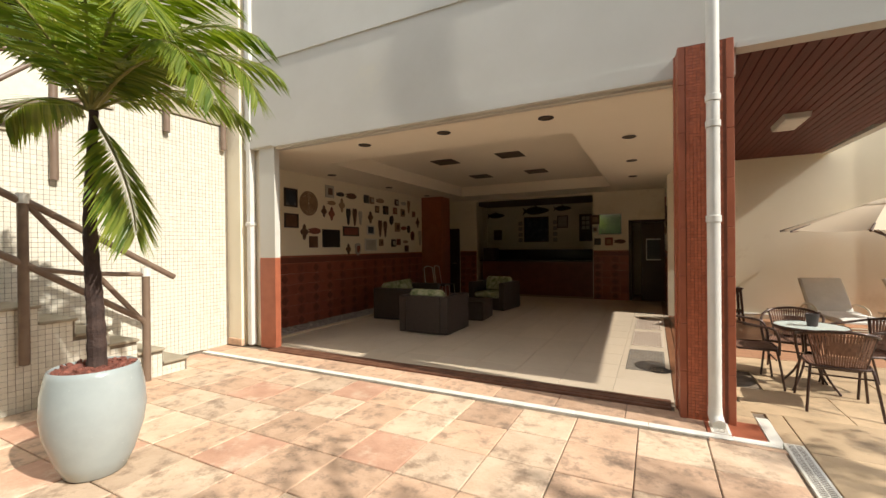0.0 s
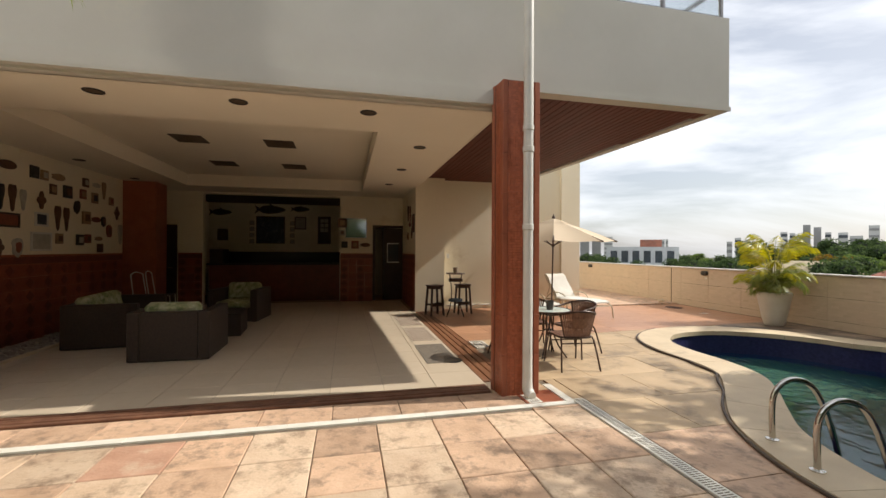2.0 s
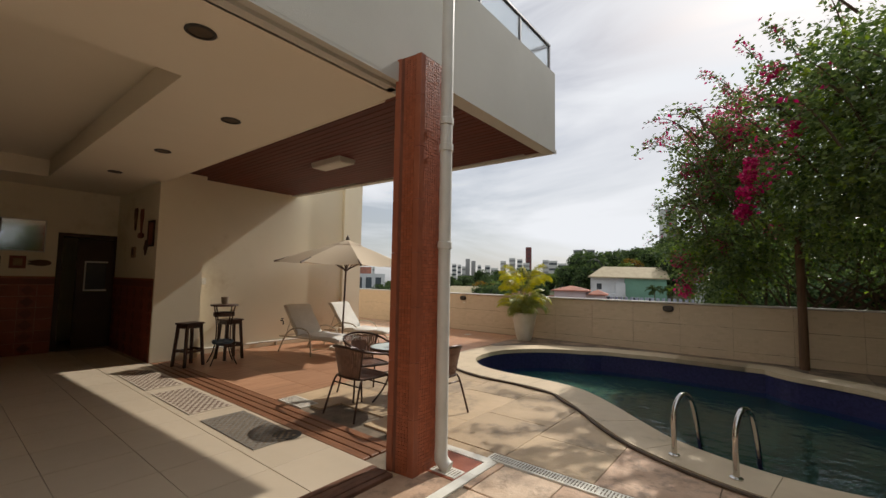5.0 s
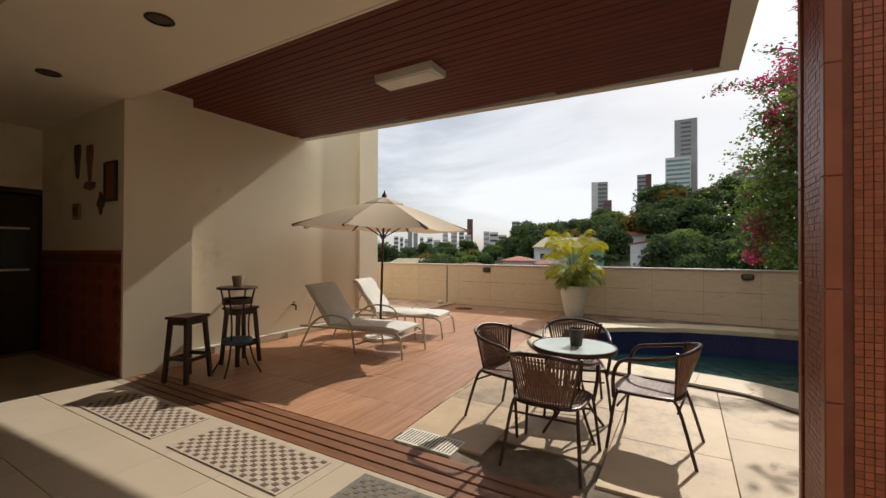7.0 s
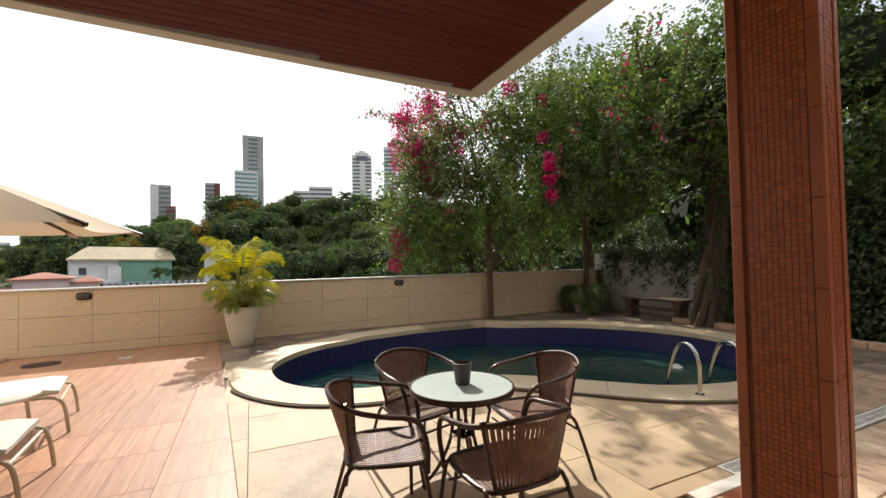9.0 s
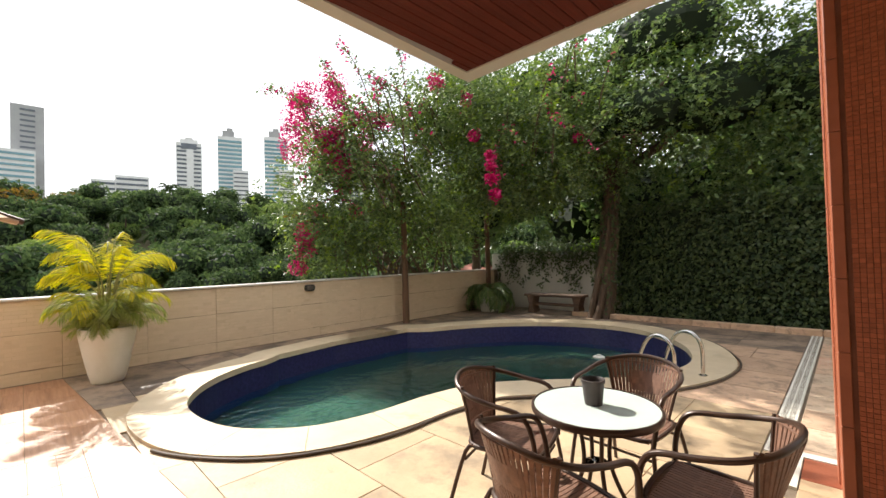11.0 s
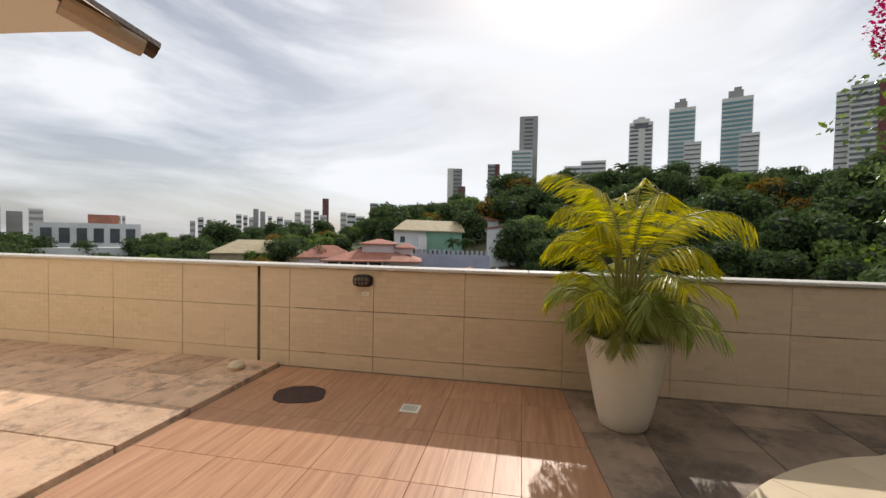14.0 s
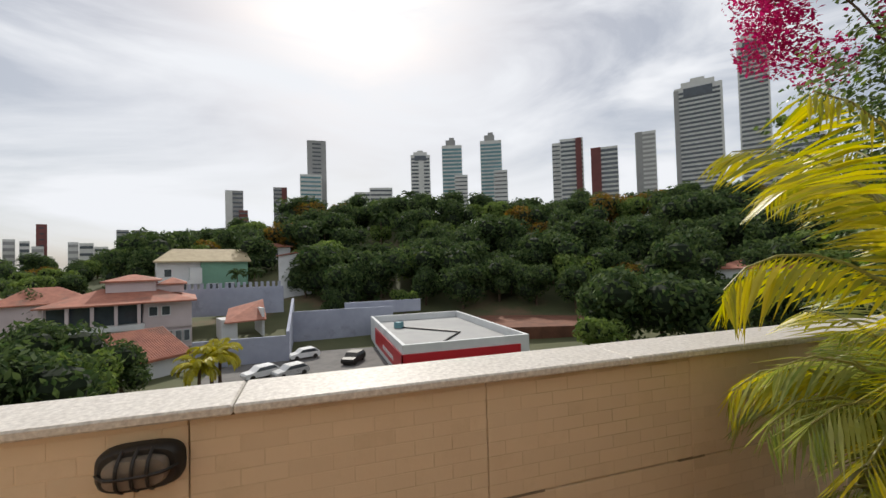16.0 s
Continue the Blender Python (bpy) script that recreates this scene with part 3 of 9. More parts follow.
# dark sliding-door sill
mb = MB()
for k in range(4):
    mb.bevel_box(-4.25, 1.09, 4.77 + k * 0.058, 4.822 + k * 0.058, -0.01, 0.022 + 0.004 * (k % 2), 0.004)
piece_of_setting("sill_hall", mb, mat("worn_red_brown_sill", (0.20, 0.095, 0.055), (0.11, 0.05, 0.03), 6, 0.6, 0.2, 50, spec=0.25), "dark brown sliding door sill along the hall opening", category="sill")

# ceiling of the hall with its coffer
KX0, KX1, KY0, KY1, KZ = -4.21, -0.02, 6.14, 11.85, 3.34
mb = MB()
mb.box(LX, KX0, 5.0, BACK_Y, HZ, HZ + 0.5)
mb.box(KX1, 1.26, 5.0, BACK_Y, HZ, HZ + 0.5)
mb.box(KX0, KX1, 5.0, KY0, HZ, HZ + 0.5)
mb.box(KX0, KX1, KY1, BACK_Y, HZ, HZ + 0.5)
mb.box(KX0, KX1, KY0, KY1, KZ, HZ + 0.5)
piece_of_setting("ceiling", mb, M_CEIL, "cream plaster ceiling with a recessed coffer", category="ceiling")
mb = MB()
mb.box(1.262, 1.285, 5.18, 10.61, HZ - 0.004, HZ + 0.2)
mb.box(1.285, 1.315, 5.18, 10.61, HZ + 0.05, HZ + 0.2)
mb.box(1.315, 1.355, 5.18, 10.61, HZ + 0.10, WZ)
piece_of_setting("trim_ceiling", mb, M_CEIL, "stepped plaster trim at the ceiling edge", category="trim")

# timber soffit in boards
soffit = MB()
x = 1.36
while x < CX - 0.14:
    w = min(0.098, CX - 0.13 - x)
    far = min(1.0, (CX - 0.13 - x - w) / (CX - CXR) + 0.02)
    soffit.bevel_box(x + 0.002, x + w - 0.002, CY + 0.13, CY + 0.13 + max(far, 0.04) * (WALL_Y - 0.005 - CY - 0.13), WZ - 0.006, WZ + 0.02, 0.004)
    x += 0.1
piece_of_setting("ceiling_soffit", soffit, M_SOFFIT, "red-brown timber board soffit over the terrace", category="ceiling")

# upper floor: fascia, slab, balcony
mb = MB()
mb.box(-4.84, 1.19, CY - 0.03, CY + 0.10, 3.10, ZF)
mb.box(1.19, 1.62, CY - 0.03, CY + 0.10, 3.282, ZF)
mb.box(1.12, 1.62, CY + 0.03, CY + 0.10, 3.06, 3.28)
mb.box(1.62, CX, CY - 0.03, CY + 0.10, WZ - 0.02, ZF)
mb.prism([(CX - 0.13, CY + 0.10), (CX, CY + 0.10), (CXR, WALL_Y), (CXR - 0.13, WALL_Y)], WZ - 0.02, ZF)
mb.box(1.62, CX - 0.13, CY + 0.10, CY + 0.13, WZ - 0.018, WZ + 0.1)
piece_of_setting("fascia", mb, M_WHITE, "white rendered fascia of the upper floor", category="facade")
mb = MB()
mb.profile([(CY - 0.045, 3.115), (CY + 0.12, 3.115), (CY + 0.12, HZ), (CY + 0.02, HZ), (CY + 0.02, HZ + 0.03), (CY - 0.045, HZ + 0.03)], "x", -4.2, 1.18)
mb.box(-4.84, 1.19, CY - 0.046, CY - 0.03, 3.115, 3.255)
mb.box(1.62, CX + 0.012, CY - 0.044, CY - 0.03, WZ - 0.021, WZ + 0.03)
mb.box(-4.84, 1.4, CY - 0.05, CY - 0.03, ZF - 0.02, ZF + 0.03)
piece_of_setting("trim_fascia", mb, M_WHITE, "white moulding under the fascia", category="trim")
mb = MB()
mb.box(-9, CXR - 0.13, CY + 0.10, 16.2, WZ + 0.42, WZ + 0.6)
mb.box(-9, 1.4, CY + 0.01, CY + 0.22, ZF + 0.02, 9.0)
mb.box(1.2, 1.4, CY + 0.22, 16.2, ZF, 9.0)
mb.box(-9, 1.4, 16.2, 16.4, 0, 9.0)
mb.box(-9, 1.4, CY + 0.2, 16.4, 9.0, 9.2)
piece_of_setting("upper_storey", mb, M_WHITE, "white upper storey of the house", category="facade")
rail = thing("balcony_railing", "grey metal balcony railing with tinted glass panes", "railing", (0, 0, ZF))
M_RAILM = mat("grey_aluminium", (0.16, 0.16, 0.17), (0.12, 0.12, 0.13), 5, 0.4, 0.05, 60, metal=0.6)
M_GLASS = mat("balcony_glass", (0.80, 0.86, 0.88), (0.78, 0.84, 0.86), 2, 0.08, 0, 30, trans=0.9)
mb = MB()
mb.bevel_box(1.45, CX - 0.03, CY + 0.02, CY + 0.07, 0.40, 0.44, 0.008)
mb.prism([(CX - 0.08, CY + 0.07), (CX - 0.03, CY + 0.07), (CXR - 0.03, WALL_Y), (CXR - 0.08, WALL_Y)], 0.40, 0.44)
part("handrail", mb, M_RAILM, rail)
mb = MB()
mb.bevel_box(1.45, CX - 0.03, CY + 0.03, CY + 0.06, 0.02, 0.05, 0.006)
mb.prism([(CX - 0.07, CY + 0.06), (CX - 0.04, CY + 0.06), (CXR - 0.04, WALL_Y), (CXR - 0.07, WALL_Y)], 0.02, 0.05)
part("bottom_rail", mb, M_RAILM, rail)
for x in (1.5, 2.42, 3.34, 4.21):
    mb = MB()
    mb.bevel_box(x - 0.02, x + 0.02, CY + 0.025, CY + 0.065, 0, 0.40, 0.005)
    part("post", mb, M_RAILM, rail)
for xa, xb in ((1.54, 2.38), (2.46, 3.30), (3.38, 4.17)):
    mb = MB()
    mb.box(xa, xb, CY + 0.04, CY + 0.048, 0.06, 0.39)
    part("pane", mb, M_GLASS, rail).visible_shadow = False

# ---------------------------------------------------------------- corner pillar in mosaic
pillar = tagged(new("pillar_corner"), "red-brown mosaic corner pillar with plain tile edges", "pillar", kind="structure")
QX0, QX1, QY0, QY1, QZ = 1.122, 1.535, 4.63, 4.885, 3.28


def lean(mb):
    """The pillar stands a little askew to the hall: its foot plan is a slightly slanted block."""
    mb.v = [(x + 0.12 * (QY1 - y), y, z) for x, y, z in mb.v]
    return mb


mb = MB()
mb.box(QX0 + 0.012, QX1 - 0.012, QY0 + 0.012, QY1 - 0.012, 0, QZ)
part("core", lean(mb), mat("red_brown_grout", (0.20, 0.075, 0.045), (0.14, 0.05, 0.03), 9, 0.9, 0.2, 90), pillar)
z = 0.0
while z < QZ - 0.05:
    h = min(0.42, QZ - z)
    for x0, x1 in ((QX0, QX0 + 0.055), (QX1 - 0.055, QX1)):
        for y0, y1 in ((QY0, QY0 + 0.055), (QY1 - 0.055, QY1)):
            mb = MB()
            mb.bevel_box(x0, x1, y0, y1, z + 0.001, z + h - 0.001, 0.004)
            part("edge_tile", lean(mb), M_REDP, pillar)
    z += h
mos = MB()
P = 0.0275
random.seed(3)
nx, ny, nz = int((QX1 - QX0 - 0.12) / P), int((QY1 - QY0 - 0.12) / P), int(QZ / P)
for k in range(nz):
    z = k * P
    for i in range(nx):
        x = QX0 + 0.06 + i * P
        for s, yy in ((-1, QY0 + 0.012), (1, QY1 - 0.012)):
            d = random.uniform(0.004, 0.0055)
            mos.box(x + 0.0015, x + P - 0.0015, min(yy, yy + s * d), max(yy, yy + s * d), z + 0.0015, z + P - 0.0015)
    for i in range(ny):
        y = QY0 + 0.06 + i * P
        for s, xx in ((-1, QX0 + 0.012), (1, QX1 - 0.012)):
            d = random.uniform(0.004, 0.0055)
            mos.box(min(xx, xx + s * d), max(xx, xx + s * d), y + 0.0015, y + P - 0.0015, z + 0.0015, z + P - 0.0015)
part("mosaic", lean(mos), M_REDT, pillar, outward=False)["kind"] = "stuff"
# rain pipe beside it
pipe = thing("rain_pipe", "white plastic rain pipe clamped beside the mosaic pillar", "pipe", (1.405, 4.565, 0))
mb = MB()
mb.tube([(0, 0, 0.10), (0, 0, 7)], 0.05, 16)
part("tube", mb, M_PIPE, pipe, smooth=True)
for z in (1.72, 2.52, 2.74):
    mb = MB()
    mb.lathe([(0.05, 0), (0.058, 0.004), (0.058, 0.055), (0.05, 0.06)], 16, (0, 0, z))
    part("collar", mb, M_PIPE, pipe, smooth=True)
mb = MB()
mb.tube([(0, 0, 0.16), (0, 0, 0.09), (0.012, -0.03, 0.045), (0.02, -0.07, 0.03)], [0.052, 0.055, 0.055, 0.05], 14)
part("shoe", mb, M_PIPE, pipe, smooth=True)

# left end of the opening
mb = MB()
mb.box(-5.36, -4.90, 4.82, 5.2, 0, 9)
mb.box(-4.90, -4.55, 4.97, 5.2, 0, 9)
mb.box(-9, -5.36, 4.82, 5.2, 0, 9)
piece_of_setting("wall_front", mb, M_WALL, "cream front wall beside the hall opening", category="wall")
mb = MB()
mb.box(-4.55, -4.22, 4.90, 5.0, 1.40, 3.1)
piece_of_setting("pillar_upper", mb, M_WHITE, "white painted upper part of the hall pier", category="pillar")
mb = MB()
mb.bevel_box(-4.555, -4.215, 4.893, 5.0, 0, 1.40, 0.006)
piece_of_setting("pillar_lower", mb, M_REDP, "terracotta tiled lower part of the hall pier", category="pillar")
mb = MB()
mb.bevel_box(-5.37, -4.88, 4.80, 4.86, 0, 0.11, 0.006)
piece_of_setting("baseboard_front", mb, M_SLAB, "stone skirting on the front wall", category="baseboard")
pipe2 = thing("rain_pipe", "white square rain pipe on the cream front wall", "pipe", (-4.74, 4.90, 0))
mb = MB()
mb.bevel_box(-0.06, 0.04, -0.05, 0.05, 0.02, 7, 0.012)
part("tube", mb, M_PIPE, pipe2)
mb = MB()
mb.bevel_box(-0.075, 0.055, -0.065, 0.06, 1.9, 1.96, 0.01)
part("collar", mb, M_PIPE, pipe2)

# ---------------------------------------------------------------- paving
strip = tagged(new("drain_strip"), "white marble strip and slotted drain in the paving", "drain", kind="structure")
x = -5.1
while x < 1.75:
    mb = MB()
    mb.bevel_box(x + 0.001, min(x + 0.6, 1.80) - 0.001, 4.30, 4.385, -0.015, 0.004, 0.002)
    part("marble", mb, M_STRIP, strip)
    x += 0.6
slots = MB()
for k in range(8):
    y0 = 4.42 - k * 0.9
    mb = MB()
    mb.bevel_box(1.825, 1.955, y0 - 0.898, y0, -0.015, 0.003, 0.002)
    part("drain_cover", mb, M_STRIP, strip)
    for j in range(36):
        slots.box(1.845, 1.885, y0 - 0.89 + j * 0.0245, y0 - 0.881 + j * 0.0245, 0.003, 0.0042)
        slots.box(1.895, 1.935, y0 - 0.89 + j * 0.0245, y0 - 0.881 + j * 0.0245, 0.003, 0.0042)
mb = MB()
mb.prism([(1.80, 4.305), (1.83, 4.42), (1.83, 4.90), (1.74, 4.90), (1.74, 4.385)], -0.015, 0.005)
part("marble", mb, M_STRIP, strip)
mb = MB()
mb.bevel_box(1.36, 1.50, 4.40, 4.66, -0.015, 0.004, 0.002)
part("drain_cover", mb, M_STRIP, strip)
for j in range(9):
    slots.box(1.38, 1.48, 4.42 + j * 0.025, 4.43 + j * 0.025, 0.004, 0.0052)
mb = MB()
mb.bevel_box(1.555, 1.79, 6.72, 7.2, -0.015, 0.004, 0.002)
part("drain_cover", mb, M_STRIP, strip)
for j in range(18):
    slots.box(1.575, 1.77, 6.735 + j * 0.0255, 6.746 + j * 0.0255, 0.004, 0.0052)
part("slots", slots, M_JOINT, strip)["kind"] = "stuff"

# ---------------------------------------------------------------- valley, hill and city beyond the parapet
def smooth(u):
    u = min(max(u, 0.0), 1.0)
    return u * u * (3 - 2 * u)


HILL = [(-180, -2), (-90, 10), (-57, 15), (-30, 15), (-11, 19), (0, 15), (7, 10), (16, 4), (26, -3), (45, -9), (90, -10), (180, -2)]


def hill_top(az):
    for (a, h), (b, k) in zip(HILL, HILL[1:]):
        if a <= az <= b:
            return h + (k - h) * smooth((az - a) / (b - a))
    return 0


def land(x, y):
    """Height of the land outside the terrace."""
    if x < 9.02:
        return -0.7
    r, az = math.hypot(x - 7.6, y - 9.3), math.degrees(math.atan2(y - 9.3, x - 7.6))
    z = -12 + (hill_top(az) + 12) * smooth((r - 62) / 115)
    z += 0.9 * noise.noise(Vector((x * 0.05, y * 0.05, 0.3))) * smooth((r - 70) / 40)
    return z * smooth((x - 9.02) / 4 + 0.25) if r < 30 else z - 0.012 * max(r - 500, 0)


def at(az, dist):
    return 7.6 + dist * math.cos(radians(az)), 9.3 + dist * math.sin(radians(az))


mb = MB()
radii = [0.5, 2, 4, 7, 11, 17, 25, 35, 45, 55, 64, 74, 84, 95, 106, 118, 130, 142, 155, 168, 182, 200, 230, 280, 350, 450, 700, 1200, 2200, 4200]
NA = 120
mb.v.append((9.05, 9.3, -0.7))
for r in radii:
    for a in range(NA):
        w = 2 * math.pi * a / NA
        x, y = 9.05 + r * math.cos(w), 9.3 + r * math.sin(w)
        mb.v.append((x, y, land(x, y)))
for a in range(NA):
    mb.f.append((0, 1 + a, 1 + (a + 1) % NA))
for k in range(len(radii) - 1):
    for a in range(NA):
        b = (a + 1) % NA
        mb.f.append((1 + k * NA + a, 1 + (k + 1) * NA + a, 1 + (k + 1) * NA + b, 1 + k * NA + b))
piece_of_setting("ground", mb, M_SOIL, "green valley and hill land beyond the terrace", smooth=True, category="ground")

L_DARK = leaf_mat("dark_tree_leaf", (0.026, 0.050, 0.020), (0.095, 0.130, 0.048), 0.75, 0.3, 0.08)
L_MID = leaf_mat("mid_tree_leaf", (0.07, 0.115, 0.03), (0.18, 0.23, 0.07), 0.75, 0.35, 0.08)
L_BROWN = leaf_mat("rusty_tree_leaf", (0.10, 0.10, 0.022), (0.24, 0.13, 0.035), 0.75, 0.3, 0.08)
# solid crown and hedge filling, with the shade among inner leaves in its colour
M_CORE = mat("foliage_shade_core", (0.014, 0.026, 0.008), (0.008, 0.016, 0.005), 3, 0.9, 0.5, 6)
M_BARK = mat("grey_brown_bark", (0.13, 0.085, 0.055), (0.07, 0.045, 0.03), 6, 0.85, 0.9, 25, stretch=(3, 3, 0.7))


def crown(seed, R, H, leaves, size, lobes=11, z0=0.0):
    """Leaves on many overlapping lobes, with an uneven outline; also a sparse dark core that stands in for the shade
    inside.
    """
    rg = random.Random(seed)
    mb, core = MB(), MB()
    cs = []
    for k in range(lobes):
        w = rg.uniform(0, 2 * math.pi)
        d = R * 0.62 * math.sqrt(rg.random())
        cs.append((Vector((d * math.cos(w), d * math.sin(w), z0 + H * rg.uniform(0.25, 0.82))), R * rg.uniform(0.28, 0.5)))
    for c, r in cs:
        core.lathe([(0.05 * r, -0.62 * r), (0.55 * r, -0.4 * r), (0.7 * r, 0), (0.5 * r, 0.42 * r), (0.05 * r, 0.6 * r)], 7, tuple(c))
        for _ in range(leaves // lobes):
            d = Vector((rg.gauss(0, 1), rg.gauss(0, 1), rg.gauss(0.25, 0.9))).normalized()
            p = c + d * r * rg.uniform(0.72, 1.12)
            u = (d + Vector((rg.gauss(0, 0.6), rg.gauss(0, 0.6), rg.gauss(0, 0.6)))).normalized()
            s = u.orthogonal().normalized()
            t = u.cross(s)
            w = rg.uniform(0, 6.28)
            s, t = s * math.cos(w) + t * math.sin(w), t * math.cos(w) - s * math.sin(w)
            q = size * rg.uniform(0.6, 1.3)
            mb.add([tuple(p - s * q), tuple(p - t * q * 0.45 + u * q * 0.12), tuple(p + s * q), tuple(p + t * q * 0.45)], [(0, 1, 2, 3)])
    return mb, core


def tree_kind(seed, R, H, trunk, leaves, size, lm, label):
    t = thing("tree", label, "tree", (0, 0, 0), group="hillside trees")
    mb = MB()
    mb.tube([(0, 0, -1.5), (0.1, 0, trunk * 0.5), (-0.1, 0.1, trunk), (0, 0.2, trunk + H * 0.4)], [0.34, 0.26, 0.2, 0.08], 7)
    part("trunk", mb, M_BARK, t)
    cr, core = crown(seed, R, H, leaves, size, z0=trunk * 0.8)
    c = part("crown", cr, lm, t, outward=False)
    part("shade_core", core, M_CORE, c, outward=False)
    return t


kinds = [tree_kind(21, 4.6, 6.0, 2.6, 2600, 0.36, L_DARK, "dark green broadleaf tree on the hillside"),
         tree_kind(22, 5.4, 6.6, 2.4, 2900, 0.40, L_DARK, "spreading dark green tree on the hillside"),
         tree_kind(23, 4.2, 5.6, 2.2, 2600, 0.34, L_MID, "fresh green broadleaf tree on the hillside"),
         tree_kind(24, 4.6, 5.0, 2.4, 2400, 0.36, L_BROWN, "rusty brown flowering tree on the hillside")]


def palm_kind(seed, height, fl, lm, label, nf=16, lw=0.10):
    """A tall palm: bare trunk and a head of feather fronds."""
    rg = random.Random(seed)
    t = thing("palm_tree", label, "palm tree", (0, 0, 0), group="hillside palms")
    mb = MB()
    mb.tube([(0, 0, -1), (0.2, 0, height * 0.5), (0.1, 0, height)], [0.2, 0.15, 0.12], 7)
    part("trunk", mb, M_BARK, t)
    mb = MB()
    for k in range(nf):
        az, up = k * 2.4 + rg.uniform(-.2, .2), rg.uniform(0.1, 1.25)
        frond(mb, Vector((0.1, 0, height)), az, up, fl * rg.uniform(.8, 1.1), 26, fl * 0.24, lw, 1.25, rg)
    part("crown", mb, lm, t, outward=False)
    return t


def frond(mb, base, az, up, length, n, leaf, lw, droop, rg, twist=0.0, stem=0.0):
    """A feather frond: an arching rib with leaflets on both sides. up: its first angle over level, in radians."""
    d = Vector((math.cos(az), math.sin(az), 0))
    side = Vector((-d.y, d.x, 0))
    p, a, pts = Vector(base), up, []
    for i in range(n + 1):
        pts.append(p.copy())
        p = p + (d * math.cos(a) + Vector((0, 0, math.sin(a)))) * (length / n)
        a -= droop * 1.6 / n * (0.35 + 1.3 * i / n)
    for i in range(n):
        u = i / n
        if u < stem:
            continue
        v = (u - stem) / (1 - stem)
        t = (pts[i + 1] - pts[i]).normalized()
        nrm = side.cross(t)
        ll = leaf * (0.45 + 1.1 * math.sin(math.pi * min(0.08 + 0.9 * v, 1)) ** 0.8) * 0.75
        for s in (-1, 1):
            for h in (0.0, 0.5):
                b = pts[i].lerp(pts[i + 1], h)
                out = (side * s * (1.0 - 0.35 * v) + t * (0.55 + 0.6 * v) + nrm * (0.28 + twist) * rg.uniform(0.6, 1.3)).normalized()
                tip = b + out * ll * rg.uniform(0.85, 1.1) - Vector((0, 0, ll * 0.22 * rg.uniform(0.5, 1.5)))
                mid = b.lerp(tip, 0.45) + Vector((0, 0, ll * 0.05))
                wv = t.cross(out).cross(out).normalized() * lw * 0.5
                mb.add([tuple(b), tuple(mid - wv), tuple(tip), tuple(mid + wv)], [(0, 1, 2, 3)])
    return pts


pk = palm_kind(31, 7.5, 3.4, L_DARK, "tall dark green coconut palm on the hillside", lw=0.16)
pk2 = palm_kind(32, 4.2, 2.6, leaf_mat("yellow_palm_leaf", (0.30, 0.28, 0.02), (0.50, 0.43, 0.03), 0.4, 0.35), "yellow-green palm beside the car park", lw=0.14)

random.seed(77)
placed = []
first = {}


def put(kind, az, dist, s=1.0, dz=0.0):
    x, y = at(az, dist)
    m = Matrix.LocRotScale((x, y, land(x, y) + dz), Euler((0, 0, random.uniform(0, 6.28))), None)
    kind_scale = s
    if kind.name not in first:
        first[kind.name] = 1
        ob = kind
        ob.matrix_basis = m
    else:
        ob = copy_thing(kind, m)
    ob.scale = (kind_scale,) * 3
    return ob


for az in range(-72, 58, 3):
    for dist in (96, 112, 128, 144, 160, 176):
        a, d = az + random.uniform(-1.6, 1.6), dist + random.uniform(-7, 7)
        if 3 < a < 30 and d < 118:
            continue
        if a > 30 and d < 110 and random.random() < 0.4:
            continue
        u = random.random()
        kd = kinds[3] if u < 0.08 else kinds[2] if u < (0.40 if a > 18 else 0.30) else kinds[0] if u < 0.6 else kinds[1]
        put(kd, a, d, random.uniform(1.0, 1.6) * (0.75 if a > 20 else 1.0), -1.5)
for az in range(20, 72, 2):
    put(random.choice(kinds[:3]), az + random.uniform(-1, 1), random.uniform(190, 270), random.uniform(0.9, 1.4))
for a, d, k, s in ((24, 46, 2, 0.95), (29, 40, 1, 0.9), (20.5, 52, 0, 0.7), (34, 46, 2, 0.9), (40, 52, 0, 1.0), (26.5, 58, 1, 0.9), (46, 60, 2, 1.0), (33, 64, 0, 0.9), (-41, 58, 1, 1.25), (-38.5, 50, 2, 0.9), (-45, 66, 0, 1.2),
                   (-50, 60, 1, 1.1), (-12, 82, 2, 0.75), (-15, 88, 0, 0.9), (-20, 86, 1, 1.0), (-25, 90, 0, 1.05), (-5, 92, 1, 0.9), (1, 96, 0, 0.8), (-30, 88, 1, 0.9), (-35, 84, 0, 1.0), (-57, 66, 1, 1.1), (-64, 58, 0, 1.1),
                   (-33, 112, 1, 1.1), (-2.5, 84, 0, 0.62), (52, 70, 1, 1.0), (58, 62, 0, 1.0), (38, 80, 2, 0.9), (43, 92, 0, 1.0), (28, 100, 0, 0.9), (31, 118, 1, 0.9)):
    put(kinds[k], a, d, s)
for a, d, s in ((-4.0, 140, 1.0), (-17.6, 120, 1.0), (-9, 128, 1.1), (-13, 168, 1.25), (7.0, 100, 0.8), (9.0, 103, 0.75), (-27, 130, 0.9), (-48, 140, 1.0), (-6.5, 104, 1.0), (-12, 112, 1.05), (-20, 108, 0.95), (-1.5, 126, 1.0), (3.5, 132, 0.9)):
    put(pk, a, d, s)
for a, d, s in ((11.8, 46, 1.15), (13.0, 44, 1.05), (10.9, 48, 1.1)):
    put(pk2, a, d, s)
# lone dark tree standing over the far roofs
put(kinds[0], 39.4, 150, 1.5)

